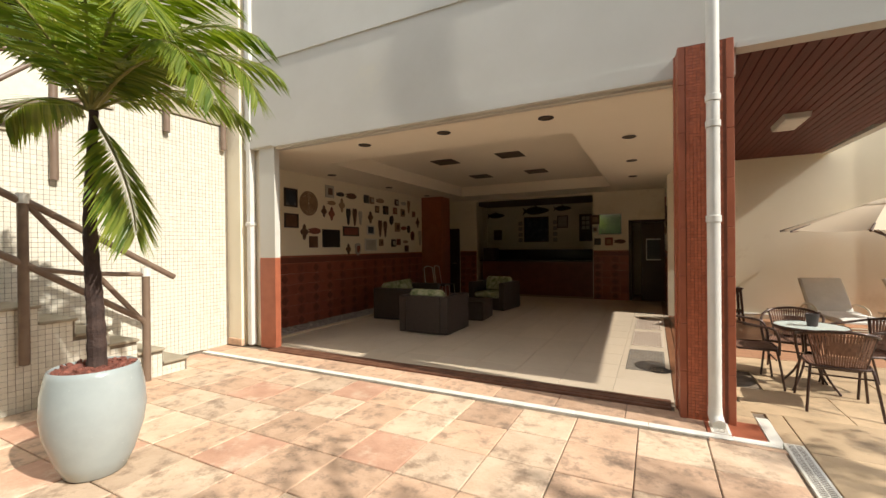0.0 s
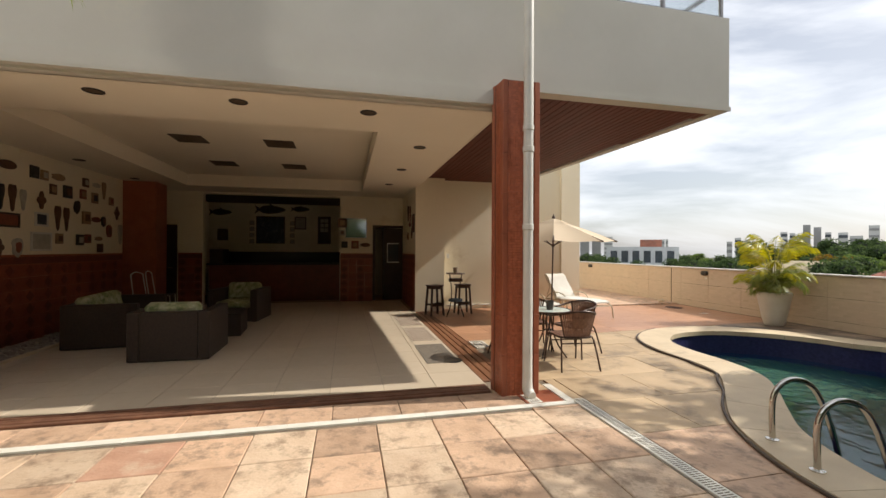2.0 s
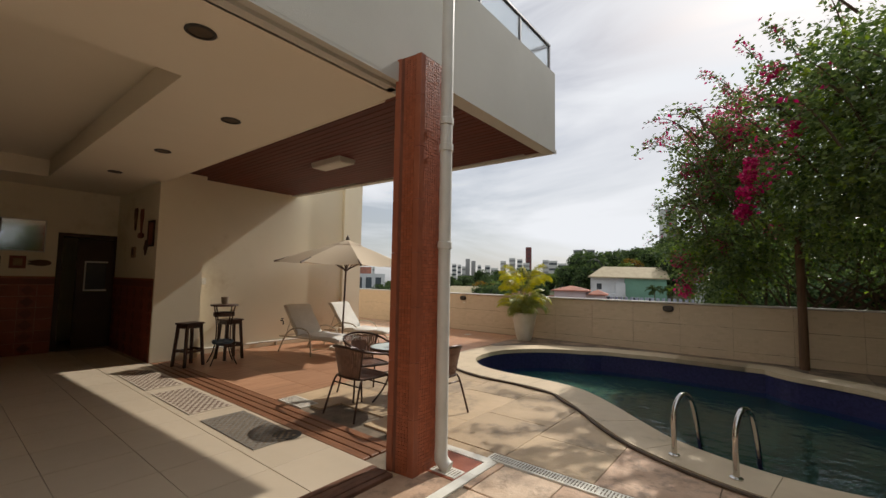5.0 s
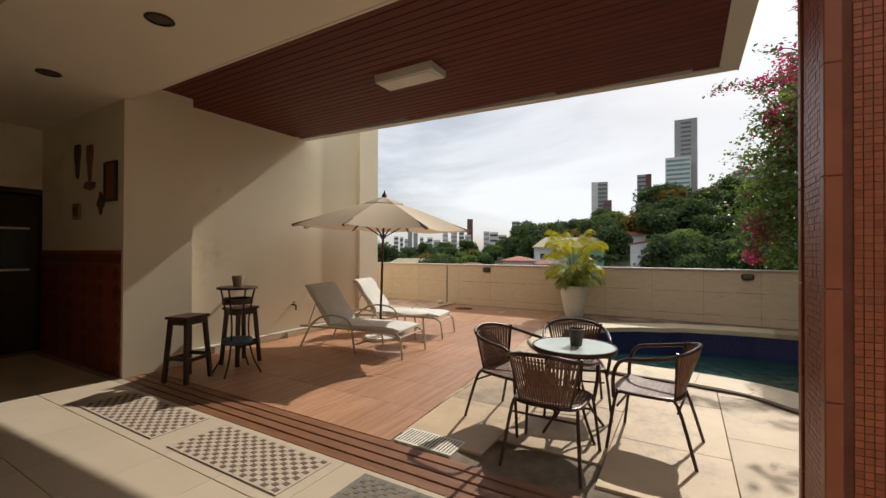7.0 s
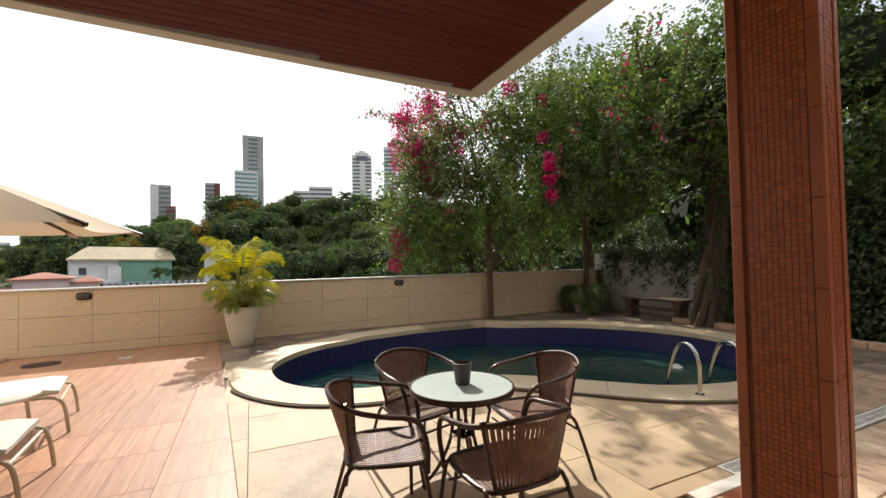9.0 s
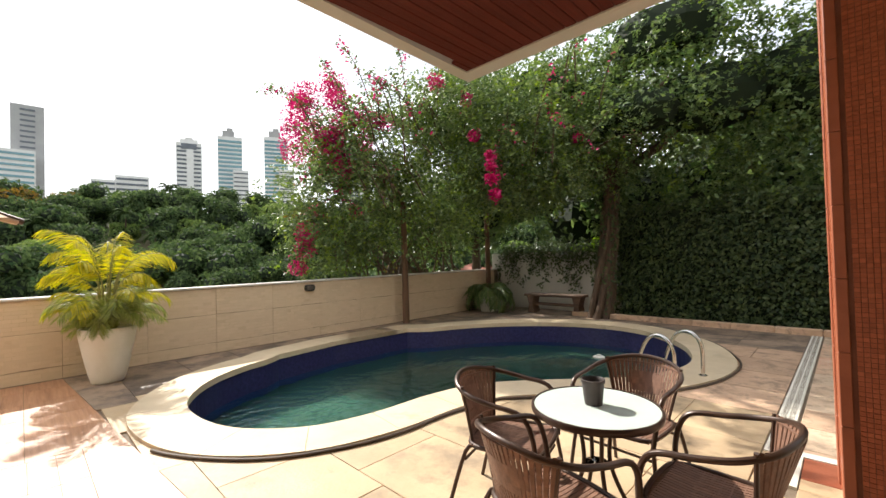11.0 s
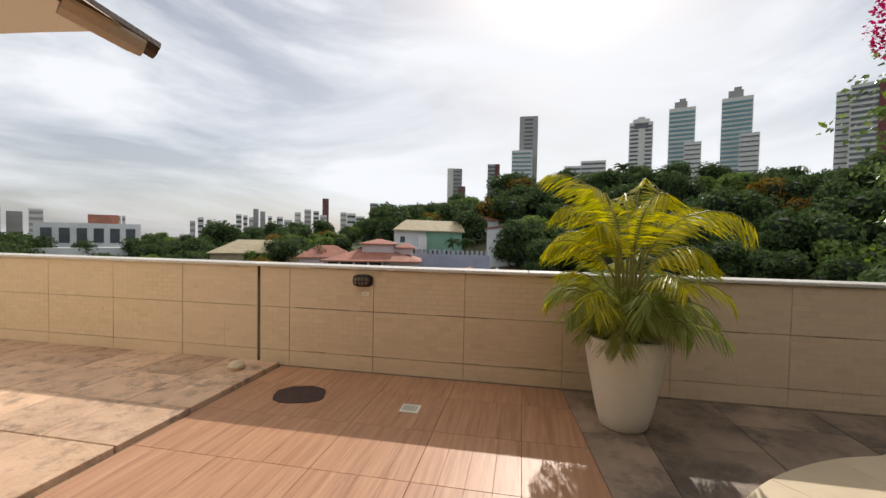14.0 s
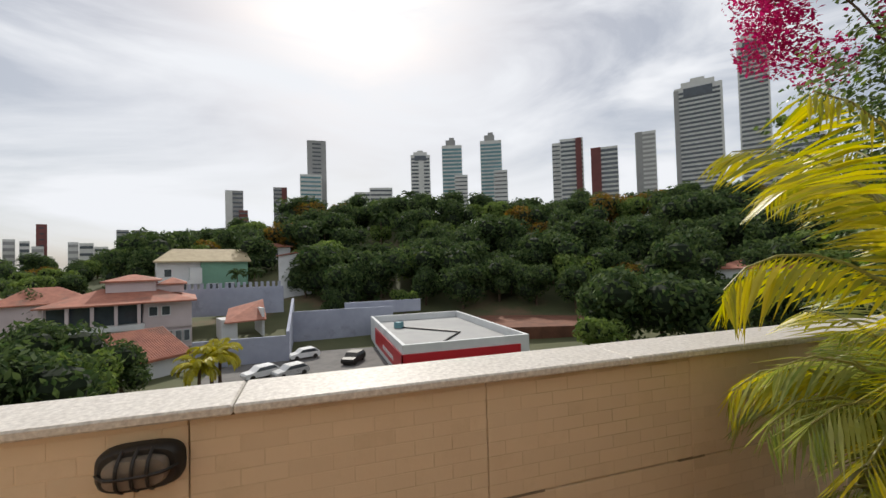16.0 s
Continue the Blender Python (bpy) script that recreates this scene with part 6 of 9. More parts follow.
# near-black block in place of the shade behind the ivy leaves
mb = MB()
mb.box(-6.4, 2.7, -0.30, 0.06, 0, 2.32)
part("shade_fill", mb, M_CORE, ivy)
ivy2 = thing("ivy", "thin ivy trailing over the white garden wall", "climbing plant", (6.8, -1.59, 0))
mb, st = MB(), MB()
for k in range(34):
    x, z = rg.uniform(-1.5, 1.6), 1.5
    p = Vector((x, 0.03, z + 0.05))
    pts = [p.copy()]
    for i in range(rg.randint(5, 13)):
        p = p + Vector((rg.gauss(0.02, 0.07), rg.gauss(0, 0.012), -rg.uniform(0.05, 0.11)))
        p.y = max(p.y, 0.02)
        pts.append(p.copy())
        for _ in range(4):
            leaf(mb, p + Vector((rg.gauss(0, .05), rg.uniform(0, .05), rg.gauss(0, .04))), rg, 0.07, Vector((0, 1, 0.4)))
    st.tube(pts, 0.006, 4)
for _ in range(2600):
    leaf(mb, Vector((rg.uniform(-1.55, 1.9), rg.uniform(-0.15, 0.12), 1.5 + rg.gauss(0, 0.14))), rg, 0.075, Vector((0, 0.6, 0.8)))
part("leaves", mb, L_IVY, ivy2, outward=False)
part("vine", st, M_BARK, ivy2)["kind"] = "stuff"
edging = tagged(new("garden_kerb"), "low stone kerb along the ivy bed", "kerb", kind="structure")
x = -5.0
while x < 5.6:
    mb = MB()
    mb.bevel_box(x + 0.004, x + 0.616, -1.02, -0.86, -0.02, 0.10, 0.012)
    part("kerb_stone", mb, M_SLAB, edging)
    x += 0.62
mb = MB()
mb.box(-6.5, 5.6, -1.6, -1.02, -0.02, 0.05)
piece_of_setting("ground_bed", mb, M_EARTH, "dark soil of the ivy bed", category="ground")

# bench
bench = thing("bench", "weathered low timber bench against the garden wall", "bench", (6.65, -1.0, 0), 2)
M_OLDW = mat("weathered_timber", (0.14, 0.085, 0.055), (0.08, 0.05, 0.035), 4, 0.8, 0.4, 30, stretch=(0.6, 6, 6))
mb = MB()
mb.bevel_box(-0.76, 0.76, -0.19, 0.19, 0.41, 0.47, 0.012)
part("seat", mb, M_OLDW, bench)
for x in (-0.60, 0.60):
    mb = MB()
    mb.profile([(x - 0.09, 0), (x + 0.09, 0), (x + 0.05, 0.2), (x + 0.10, 0.41), (x - 0.10, 0.41), (x - 0.05, 0.2)], "y", -0.15, 0.15)
    part("leg", mb, M_OLDW, bench)
mb = MB()
mb.bevel_box(-0.56, 0.56, -0.025, 0.025, 0.18, 0.25, 0.006)
part("stretcher", mb, M_OLDW, bench)

# square planter with a dark palm
pl = thing("potted_palm", "dark green feathery palm in a square white planter", "potted plant", (8.25, -0.45, 0))
mb = MB()
mb.profile([(-0.15, 0), (0.15, 0), (0.19, 0.40), (-0.19, 0.40)], "y", -0.17, 0.17)
part("planter", mb, M_POT, pl)
mb, st = MB(), MB()
for k in range(34):
    az = k * 2.4
    pts = frond(mb, Vector((0, 0, 0.38)), az, rg.uniform(0.35, 1.3), rg.uniform(0.7, 1.1), 18, 0.22, 0.024, 1.9, rg, 0, 0.15)
    st.tube(pts[::3], 0.006, 4)
part("fronds", mb, L_DEEP, pl, outward=False)
part("leaf_stem", st, M_STEM, pl)["kind"] = "stuff"
# large bright leaf plants behind the bench
ban = thing("banana_plant", "bright green broad-leaved plant behind the garden wall", "plant", (6.3, -2.6, 0))
mb = MB()
for k in range(14):
    az, up = rg.uniform(0, 6.28), rg.uniform(0.5, 1.2)
    d = Vector((math.cos(az), math.sin(az), 0))
    s = Vector((-d.y, d.x, 0))
    p, a = Vector((0, 0, rg.uniform(0.9, 1.5))), up
    prev = None
    for i in range(8):
        u = i / 7
        w = 0.17 * math.sin(math.pi * min(u * 0.95 + 0.03, 1)) + 0.005
        row = (p - s * w + Vector((0, 0, w * 0.3)), p.copy(), p + s * w + Vector((0, 0, w * 0.3)))
        if prev:
            mb.quad(prev[0], prev[1], row[1], row[0])
            mb.quad(prev[1], prev[2], row[2], row[1])
        prev = row
        p = p + (d * math.cos(a) + Vector((0, 0, math.sin(a)))) * 0.13
        a -= 0.25
part("leaves", mb, leaf_mat("bright_broad_leaf", (0.13, 0.24, 0.02), (0.20, 0.32, 0.03), 0.4, 0.45), ban, outward=False)
mb = MB()
mb.tube([(0, 0, -0.6), (0, 0, 1.4)], [0.12, 0.07], 8)
part("stem", mb, M_STEM, ban)

# ---------------------------------------------------------------- furniture of the terrace
M_CHAIRF = mat("brown_painted_tube", (0.075, 0.042, 0.028), (0.05, 0.028, 0.02), 8, 0.35, 0.05, 60, metal=0.2)
M_WICKER = mat("brown_plastic_wicker", (0.24, 0.13, 0.085), (0.17, 0.09, 0.06), 30, 0.5, 0.25, 90, island=0.16)
M_FROST = mat("frosted_table_glass", (0.62, 0.70, 0.64), (0.57, 0.65, 0.60), 6, 0.22, 0.04, 90, spec=0.6)
M_DPOT = mat("dark_clay_pot", (0.075, 0.055, 0.05), (0.045, 0.034, 0.03), 9, 0.6, 0.2, 40)


def bistro_chair(at, turn):
    """Tube frame with a round-backed arm rail and woven seat and back; the sitter looks to +y."""
    t = thing("bistro_chair", "brown woven armchair with a dark metal tube frame", "chair", at, turn, "chairs round the bistro table")
    for s in (-1, 1):
        mb = MB()
        mb.tube(spline([(s * 0.215, 0.17, 0.40), (s * 0.235, 0.20, 0.36), (s * 0.27, 0.25, 0.0)], 4, False), 0.0115, 8)
        part("leg", mb, M_CHAIRF, t, smooth=True)
        mb = MB()
        mb.tube(spline([(s * 0.20, -0.12, 0.395), (s * 0.215, -0.19, 0.37), (s * 0.255, -0.30, 0.0)], 4, False), 0.0115, 8)
        part("leg", mb, M_CHAIRF, t, smooth=True)
    mb = MB()
    arc = [(0.235, 0.21, 0.36), (0.262, 0.205, 0.52), (0.272, 0.15, 0.635), (0.275, 0.0, 0.665), (0.262, -0.13, 0.69), (0.20, -0.235, 0.72), (0.10, -0.285, 0.742), (0, -0.30, 0.748)]
    mb.tube(spline(arc + [(-x, y, z) for x, y, z in arc[-2::-1]], 5, False), 0.0135, 9)
    part("arm_rail", mb, M_CHAIRF, t, smooth=True)
    mb = MB()
    ring = [(0.215, 0.18), (0.225, 0.0), (0.20, -0.15), (0.10, -0.20), (-0.10, -0.20), (-0.20, -0.15), (-0.225, 0.0), (-0.215, 0.18), (-0.12, 0.225), (0.12, 0.225)]
    mb.tube(spline([(x, y, 0.405) for x, y in ring], 4), 0.0125, 8, closed=True)
    part("seat_frame", mb, M_CHAIRF, t, smooth=True)
    for y in (-0.19, 0.19):
        mb = MB()
        mb.tube([(-0.22, y, 0.30 if y > 0 else 0.33), (0.22, y, 0.30 if y > 0 else 0.33)], 0.008, 7)
        part("stretcher", mb, M_CHAIRF, t, smooth=True)
    mb = MB()
    for k in range(19):
        x = -0.207 + k * 0.023
        y0 = -0.20 if abs(x) < 0.12 else -0.20 + (abs(x) - 0.12) * 0.5
        pts = [(x, y0 - 0.01, 0.412), (x, -0.08, 0.402), (x, 0.08, 0.404), (x, 0.19, 0.418), (x, 0.232 - abs(x) * 0.1, 0.40)]
        for a, b in zip(pts, pts[1:]):
            mb.add([(a[0] - 0.009, a[1], a[2]), (a[0] + 0.009, a[1], a[2]), (b[0] + 0.009, b[1], b[2]), (b[0] - 0.009, b[1], b[2]),
                    (a[0] - 0.009, a[1], a[2] - 0.006), (a[0] + 0.009, a[1], a[2] - 0.006), (b[0] + 0.009, b[1], b[2] - 0.006), (b[0] - 0.009, b[1], b[2] - 0.006)],
                   [(0, 1, 2, 3), (7, 6, 5, 4), (0, 3, 7, 4), (1, 5, 6, 2)])
    for k in range(10):
        y = -0.17 + k * 0.04
        mb.box(-0.215, 0.215, y - 0.003, y + 0.003, 0.398, 0.403)
    part("seat", mb, M_WICKER, t)["kind"] = "stuff"
    mb = MB()

    def back(u, v):
        """Point of the back: u across from -1 to 1, v from seat to rail."""
        half = 0.165 + 0.075 * v
        bow = 0.085 * v * (1 - u * u) + 0.03 * (1 - u * u)
        return Vector((u * half, -0.17 - bow - 0.02 * v, 0.41 + 0.32 * v))

    for k in range(21):
        u = -0.97 + k * 0.097
        for j in range(8):
            v0, v1 = j / 8, (j + 1) / 8
            mid = (v0 + v1) / 2
            w = 0.052 if (u / 0.5) ** 2 + ((mid - 0.55) / 0.22) ** 2 < 1 else 0.033
            a, b, c, d = back(u - w, v0), back(u + w, v0), back(u + w, v1), back(u - w, v1)
            o = Vector((0, -0.006, 0))
            mb.add([tuple(p) for p in (a, b, c, d, a + o, b + o, c + o, d + o)], [(0, 1, 2, 3), (7, 6, 5, 4), (0, 3, 7, 4), (1, 5, 6, 2)])
    for v in (0.04, 0.2, 0.92):
        mb.tube([back(u / 8, v) for u in range(-8, 9)], 0.006, 5)
    part("backrest", mb, M_WICKER, t)["kind"] = "stuff"
    mb = MB()
    mb.tube([back(-1.0, v / 6) for v in range(7)], 0.009, 6)
    part("back_frame", mb, M_CHAIRF, t)
    mb = MB()
    mb.tube([back(1.0, v / 6) for v in range(7)], 0.009, 6)
    part("back_frame", mb, M_CHAIRF, t)
    return t


ch = bistro_chair((1.91, 6.12, 0), -90)
for x, y, turn in ((2.39, 6.59, 164), (2.89, 6.18, 106), (2.47, 5.54, -6)):
    copy_thing(ch, pose(x, y, 0, 0, 0, turn))

bt = thing("bistro_table", "round frosted glass bistro table with brown metal legs", "table", (2.425, 6.09, 0))
mb = MB()
mb.lathe([(0.01, 0.652), (0.305, 0.652), (0.308, 0.656), (0.305, 0.66), (0.01, 0.66)], 48)
part("tabletop", mb, M_FROST, bt, "frosted pale green glass", smooth=True)
mb = MB()
mb.lathe([(0.302, 0.63), (0.316, 0.63), (0.321, 0.64), (0.321, 0.656), (0.316, 0.664), (0.309, 0.664), (0.309, 0.651), (0.302, 0.651), (0.302, 0.63)], 48)
part("rim", mb, M_CHAIRF, bt, smooth=True)
for k in range(4):
    w = radians(45 + 90 * k)
    c, s = math.cos(w), math.sin(w)
    mb = MB()
    mb.tube(spline([(0.20 * c, 0.20 * s, 0.64), (0.085 * c, 0.085 * s, 0.635), (0.075 * c, 0.075 * s, 0.52), (0.07 * c, 0.07 * s, 0.36), (0.15 * c, 0.15 * s, 0.16), (0.27 * c, 0.27 * s, 0.0)], 5, False), 0.011, 8)
    part("leg", mb, M_CHAIRF, bt, smooth=True)
mb = MB()
mb.lathe([(0.058, 0.375), (0.066, 0.37), (0.066, 0.36), (0.058, 0.355), (0.05, 0.36), (0.05, 0.37), (0.058, 0.375)], 20)
for k in range(8):
    w = radians(45 * k)
    mb.tube([(0.0, 0.0, 0.365), (0.03 * math.cos(w), 0.03 * math.sin(w), 0.385), (0.055 * math.cos(w), 0.055 * math.sin(w), 0.365)], 0.005, 5)
part("rosette", mb, M_STEEL, bt)
cup = thing("small_pot", "small dark clay pot standing on the glass table", "plant pot", (2.44, 6.075, 0.66))
mb = MB()
mb.lathe([(0.042, 0), (0.044, 0.004), (0.056, 0.11), (0.060, 0.115), (0.061, 0.13), (0.056, 0.132), (0.051, 0.125), (0.05, 0.10), (0.01, 0.098)], 28)
part("pot", mb, M_DPOT, cup, smooth=True)

# ---- sun loungers
M_LFRAME = mat("cream_metal_tube", (0.62, 0.55, 0.42), (0.52, 0.46, 0.35), 6, 0.35, 0.05, 60)
M_SLING = mat("white_lounger_cushion", (0.74, 0.72, 0.66), (0.66, 0.64, 0.58), 5, 0.85, 0.25, 140)


def lounger(at, turn, ang, label):
    """Tube lounger along +y, foot end at y = 0, with a raised back."""
    t = thing("sun_lounger", label, "sun lounger", at, turn, "loungers under the parasol")
    W2, hy = 0.30, 1.18
    bl = 0.72
    top = (hy + bl * math.cos(radians(ang)), 0.33 + bl * math.sin(radians(ang)))
    for s in (-1, 1):
        mb = MB()
        mb.tube(spline([(s * W2, 1.72, 0.30), (s * W2, 0.9, 0.32), (s * W2, 0.25, 0.325), (s * W2, 0.06, 0.30), (s * (W2 + 0.01), 0.0, 0.22), (s * (W2 + 0.02), -0.03, 0.0)], 4, False), 0.014, 8)
        part("side_rail", mb, M_LFRAME, t, smooth=True)
        mb = MB()
        mb.tube(spline([(s * (W2 + 0.05), 0.70, 0.0), (s * (W2 + 0.04), 0.74, 0.22), (s * (W2 + 0.035), 0.80, 0.42), (s * (W2 + 0.03), 0.98, 0.49), (s * (W2 + 0.03), 1.25, 0.48), (s * (W2 + 0.035), 1.48, 0.34), (s * (W2 + 0.05), 1.68, 0.0)], 4, False), 0.014, 8)
        part("armrest", mb, M_LFRAME, t, smooth=True)
        mb = MB()
        mb.tube([(s * W2, hy, 0.33), (s * W2, top[0], top[1])], 0.013, 8)
        part("back_rail", mb, M_LFRAME, t, smooth=True)
    for y, z in ((0.03, 0.27), (1.70, 0.30), (0.72, 0.12)):
        mb = MB()
        mb.tube([(-W2, y, z), (W2, y, z)], 0.012, 8)
        part("crossbar", mb, M_LFRAME, t, smooth=True)
    mb = MB()
    mb.tube([(-0.2, 1.66, 0.31), (-0.2, top[0] - 0.12, top[1] - 0.22), (0.2, top[0] - 0.12, top[1] - 0.22), (0.2, 1.66, 0.31)], 0.010, 7)
    part("prop", mb, M_LFRAME, t, smooth=True)

    def pad(p0, p1, th, n=10):
        """A soft pad between two points of the side view."""
        mb = MB()
        d = (Vector(p1) - Vector(p0))
        nrm = Vector((-d.y, d.x)).normalized()
        rows = []
        for i in range(n + 1):
            u = i / n
            e = min(u, 1 - u) * n
            h = th * (0.55 + 0.45 * min(e, 1)) + 0.004 * math.sin(9 * u)
            b = Vector(p0) + d * u
            c = b + nrm * h
            row = []
            for x in (-1, -0.94, -0.5, 0, 0.5, 0.94, 1):
                k = 0.6 if abs(x) == 1 else 1
                q = b + nrm * (h * k + 0.004 * math.sin(13 * u + 3 * x))
                row.append((x * (W2 - 0.005), q.x, q.y))
            row += [(x * (W2 - 0.005), b.x, b.y) for x in (1, -1)]
            rows.append(row)
        k = len(rows[0])
        for r in rows:
            mb.v.extend(r)
        for i in range(n):
            for j in range(k):
                h = (j + 1) % k
                mb.f.append((i * k + j, i * k + h, (i + 1) * k + h, (i + 1) * k + j))
        mb.f.append(tuple(range(k)))
        mb.f.append(tuple(range(n * k, (n + 1) * k))[::-1])
        return mb

    part("cushion", pad((0.04, 0.335), (hy, 0.335), 0.05), M_SLING, t, smooth=True)
    part("back_cushion", pad((hy + 0.01, 0.345), top, 0.05), M_SLING, t, smooth=True)
    return t


lounger((3.75, 8.54, 0), 5, 52, "white cushioned sun lounger with a raised back")
lounger((5.10, 8.77, 0), 11, 52, "second white cushioned lounger in full sun")

st = thing("side_table", "small round white side table between the loungers", "side table", (4.44, 8.98, 0))
mb = MB()
mb.lathe([(0.01, 0.425), (0.22, 0.425), (0.232, 0.435), (0.232, 0.447), (0.225, 0.452), (0.01, 0.452)], 36)
part("tabletop", mb, M_SLING, st, smooth=True)
for k in range(3):
    w = radians(120 * k + 30)
    mb = MB()
    mb.tube([(0.15 * math.cos(w), 0.15 * math.sin(w), 0.43), (0.2 * math.cos(w), 0.2 * math.sin(w), 0)], 0.014, 8)
    part("leg", mb, M_LFRAME, st)

# ---- parasol
um = thing("parasol", "cream octagonal parasol on a dark wooden pole", "parasol", (4.29, 9.54, 0))
um.matrix_basis = pose(4.29, 9.54, 0, 2)
M_FAB = leaf_mat("cream_parasol_cloth", (0.62, 0.51, 0.37), (0.64, 0.53, 0.39), 0.85, 0.09)
M_UWOOD = mat("dark_parasol_wood", (0.10, 0.06, 0.038), (0.07, 0.042, 0.028), 5, 0.45, 0.15, 40, stretch=(5, 5, 0.5))
mb = MB()
mb.lathe([(0.24, 0), (0.245, 0.012), (0.235, 0.05), (0.10, 0.06), (0.035, 0.065), (0.032, 0.20), (0.024, 0.20)], 32)
part("base", mb, M_SLING, um, smooth=True)
mb = MB()
mb.tube([(0, 0, 0.03), (0, 0, 2.26)], 0.019, 12)
part("pole", mb, M_UWOOD, um, smooth=True)
RR, ZR = 1.36, 1.765
M_POCKET = mat("pale_parasol_webbing", (0.58, 0.47, 0.36), (0.50, 0.40, 0.30), 20, 0.85, 0.3, 120)
RA = [radians(-72.5 + 45 * k) for k in range(8)]


def cloth(r0, r1, z0, z1, sag, scallop, n=7, m=8):
    """Eight cloth panels stretched between the ribs."""
    mb = MB()
    for k in range(8):
        a, b = RA[k], RA[k] + radians(45)
        grid = []
        for i in range(n + 1):
            u = i / n
            row = []
            for j in range(m + 1):
                v = j / m
                p = Vector((math.cos(a), math.sin(a))).lerp(Vector((math.cos(b), math.sin(b))), v)
                dip = 4 * v * (1 - v)
                r = (r0 + (r1 - r0) * u) * (1 - scallop * dip * u)
                z = z0 + (z1 - z0) * (u ** 1.12) - sag * dip * u * 0.35
                row.append((p.x * r, p.y * r, z))
            grid.append(row)
        base = len(mb.v)
        for row in grid:
            mb.v.extend(row)
        for i in range(n):
            for j in range(m):
                q = base + i * (m + 1) + j
                mb.f.append((q, q + m + 1, q + m + 2, q + 1))
    return mb


cn = part("canopy", cloth(0.20, RR, 2.175, ZR, 0.10, 0.09), M_FAB, um, smooth=True, outward=False)
part("vent", cloth(0.02, 0.33, 2.262, 2.155, 0.02, 0.06, 3, 6), M_FAB, cn, smooth=True, outward=False)
mb = MB()
mb.lathe([(0.03, 2.255), (0.045, 2.27), (0.03, 2.31), (0.012, 2.34), (0.004, 2.37)], 14)
part("finial", mb, M_UWOOD, um, smooth=True)
mb = MB()
mb.lathe([(0.02, 1.60), (0.045, 1.61), (0.045, 1.66), (0.02, 1.67)], 14)
part("hub", mb, M_UWOOD, um, smooth=True)
for a in RA:
    c, s = math.cos(a), math.sin(a)
    mb = MB()
    mb.tube([(0.03 * c, 0.03 * s, 2.22), (0.7 * c, 0.7 * s, 1.985), (RR * c * 1.03, RR * s * 1.03, ZR - 0.02)], [0.015, 0.016, 0.017], 8)
    rib = part("rib", mb, M_UWOOD, um)
    mb = MB()
    mb.tube([(0.04 * c, 0.04 * s, 1.64), (0.66 * c, 0.66 * s, 1.985)], 0.010, 6)
    part("strut", mb, M_UWOOD, rib)
    mb = MB()
    mb.tube([((RR - 0.09) * c, (RR - 0.09) * s, ZR + 0.006), (RR * c, RR * s, ZR - 0.016), ((RR + 0.02) * c, (RR + 0.02) * s, ZR - 0.020)], [0.0185, 0.020, 0.019], 8)
    part("tip_pocket", mb, M_POCKET, rib, "pale cloth pocket on the rib end")

# ---- stools and plant stand by the wall
M_STOOL = mat("dark_stained_stool_wood", (0.075, 0.035, 0.022), (0.045, 0.02, 0.014), 6, 0.4, 0.2, 40, stretch=(4, 4, 0.6))


def stool(at, turn, h, label):
    t = thing("bar_stool", label, "stool", at, turn, "stools by the wall")
    mb = MB()
    mb.bevel_box(-0.165, 0.165, -0.14, 0.14, h - 0.03, h, 0.008)
    part("seat", mb, M_STOOL, t)
    for sx in (-1, 1):
        for sy in (-1, 1):
            mb = MB()
            a, b = Vector((sx * 0.12, sy * 0.10, h - 0.03)), Vector((sx * 0.165, sy * 0.14, 0))
            mb.add([tuple(a + Vector((i * 0.02, j * 0.02, 0))) for i, j in ((-1, -1), (1, -1), (1, 1), (-1, 1))] + [tuple(b + Vector((i * 0.018, j * 0.018, 0))) for i, j in ((-1, -1), (1, -1), (1, 1), (-1, 1))],
                   [(0, 1, 2, 3), (7, 6, 5, 4), (0, 4, 5, 1), (1, 5, 6, 2), (2, 6, 7, 3), (3, 7, 4, 0)])
            part("leg", mb, M_STOOL, t)
    for s in (-1, 1):
        mb = MB()
        mb.bevel_box(-0.145, 0.145, s * 0.125 - 0.012, s * 0.125 + 0.012, 0.22, 0.26, 0.003)
        part("rung", mb, M_STOOL, t)
        mb = MB()
        mb.bevel_box(s * 0.147 - 0.012, s * 0.147 + 0.012, -0.13, 0.13, 0.24, 0.28, 0.003)
        part("rung", mb, M_STOOL, t)
    mb = MB()
    mb.bevel_box(-0.14, 0.14, -0.12, 0.12, h - 0.09, h - 0.03, 0.004)
    part("apron", mb, M_STOOL, t)
    return t


stool((1.57, 9.99, 0), 18, 0.70, "dark wooden backless bar stool beside the wall")
stool((2.29, 10.14, 0), 6, 0.70, "dark wooden bar stool behind the plant stand")
ps = thing("plant_stand", "dark iron stand with a round top and low blue seat", "plant stand", (2.02, 9.80, 0), 10)
M_IRON = mat("dark_wrought_iron", (0.05, 0.03, 0.022), (0.03, 0.02, 0.016), 8, 0.45, 0.15, 60, metal=0.4)
mb = MB()
mb.lathe([(0.01, 0.96), (0.21, 0.96), (0.22, 0.972), (0.215, 0.985), (0.01, 0.985)], 28)
part("top", mb, M_STOOL, ps, smooth=True)
for k in range(4):
    w = radians(90 * k + 20)
    c, s = math.cos(w), math.sin(w)
    mb = MB()
    mb.tube(spline([(0.20 * c, 0.20 * s, 0.97), (0.17 * c, 0.17 * s, 0.85), (0.13 * c, 0.13 * s, 0.60), (0.14 * c, 0.14 * s, 0.36), (0.19 * c, 0.19 * s, 0.16), (0.28 * c, 0.28 * s, 0.0)], 5, False), 0.0095, 8)
    part("leg", mb, M_IRON, ps, smooth=True)
mb = MB()
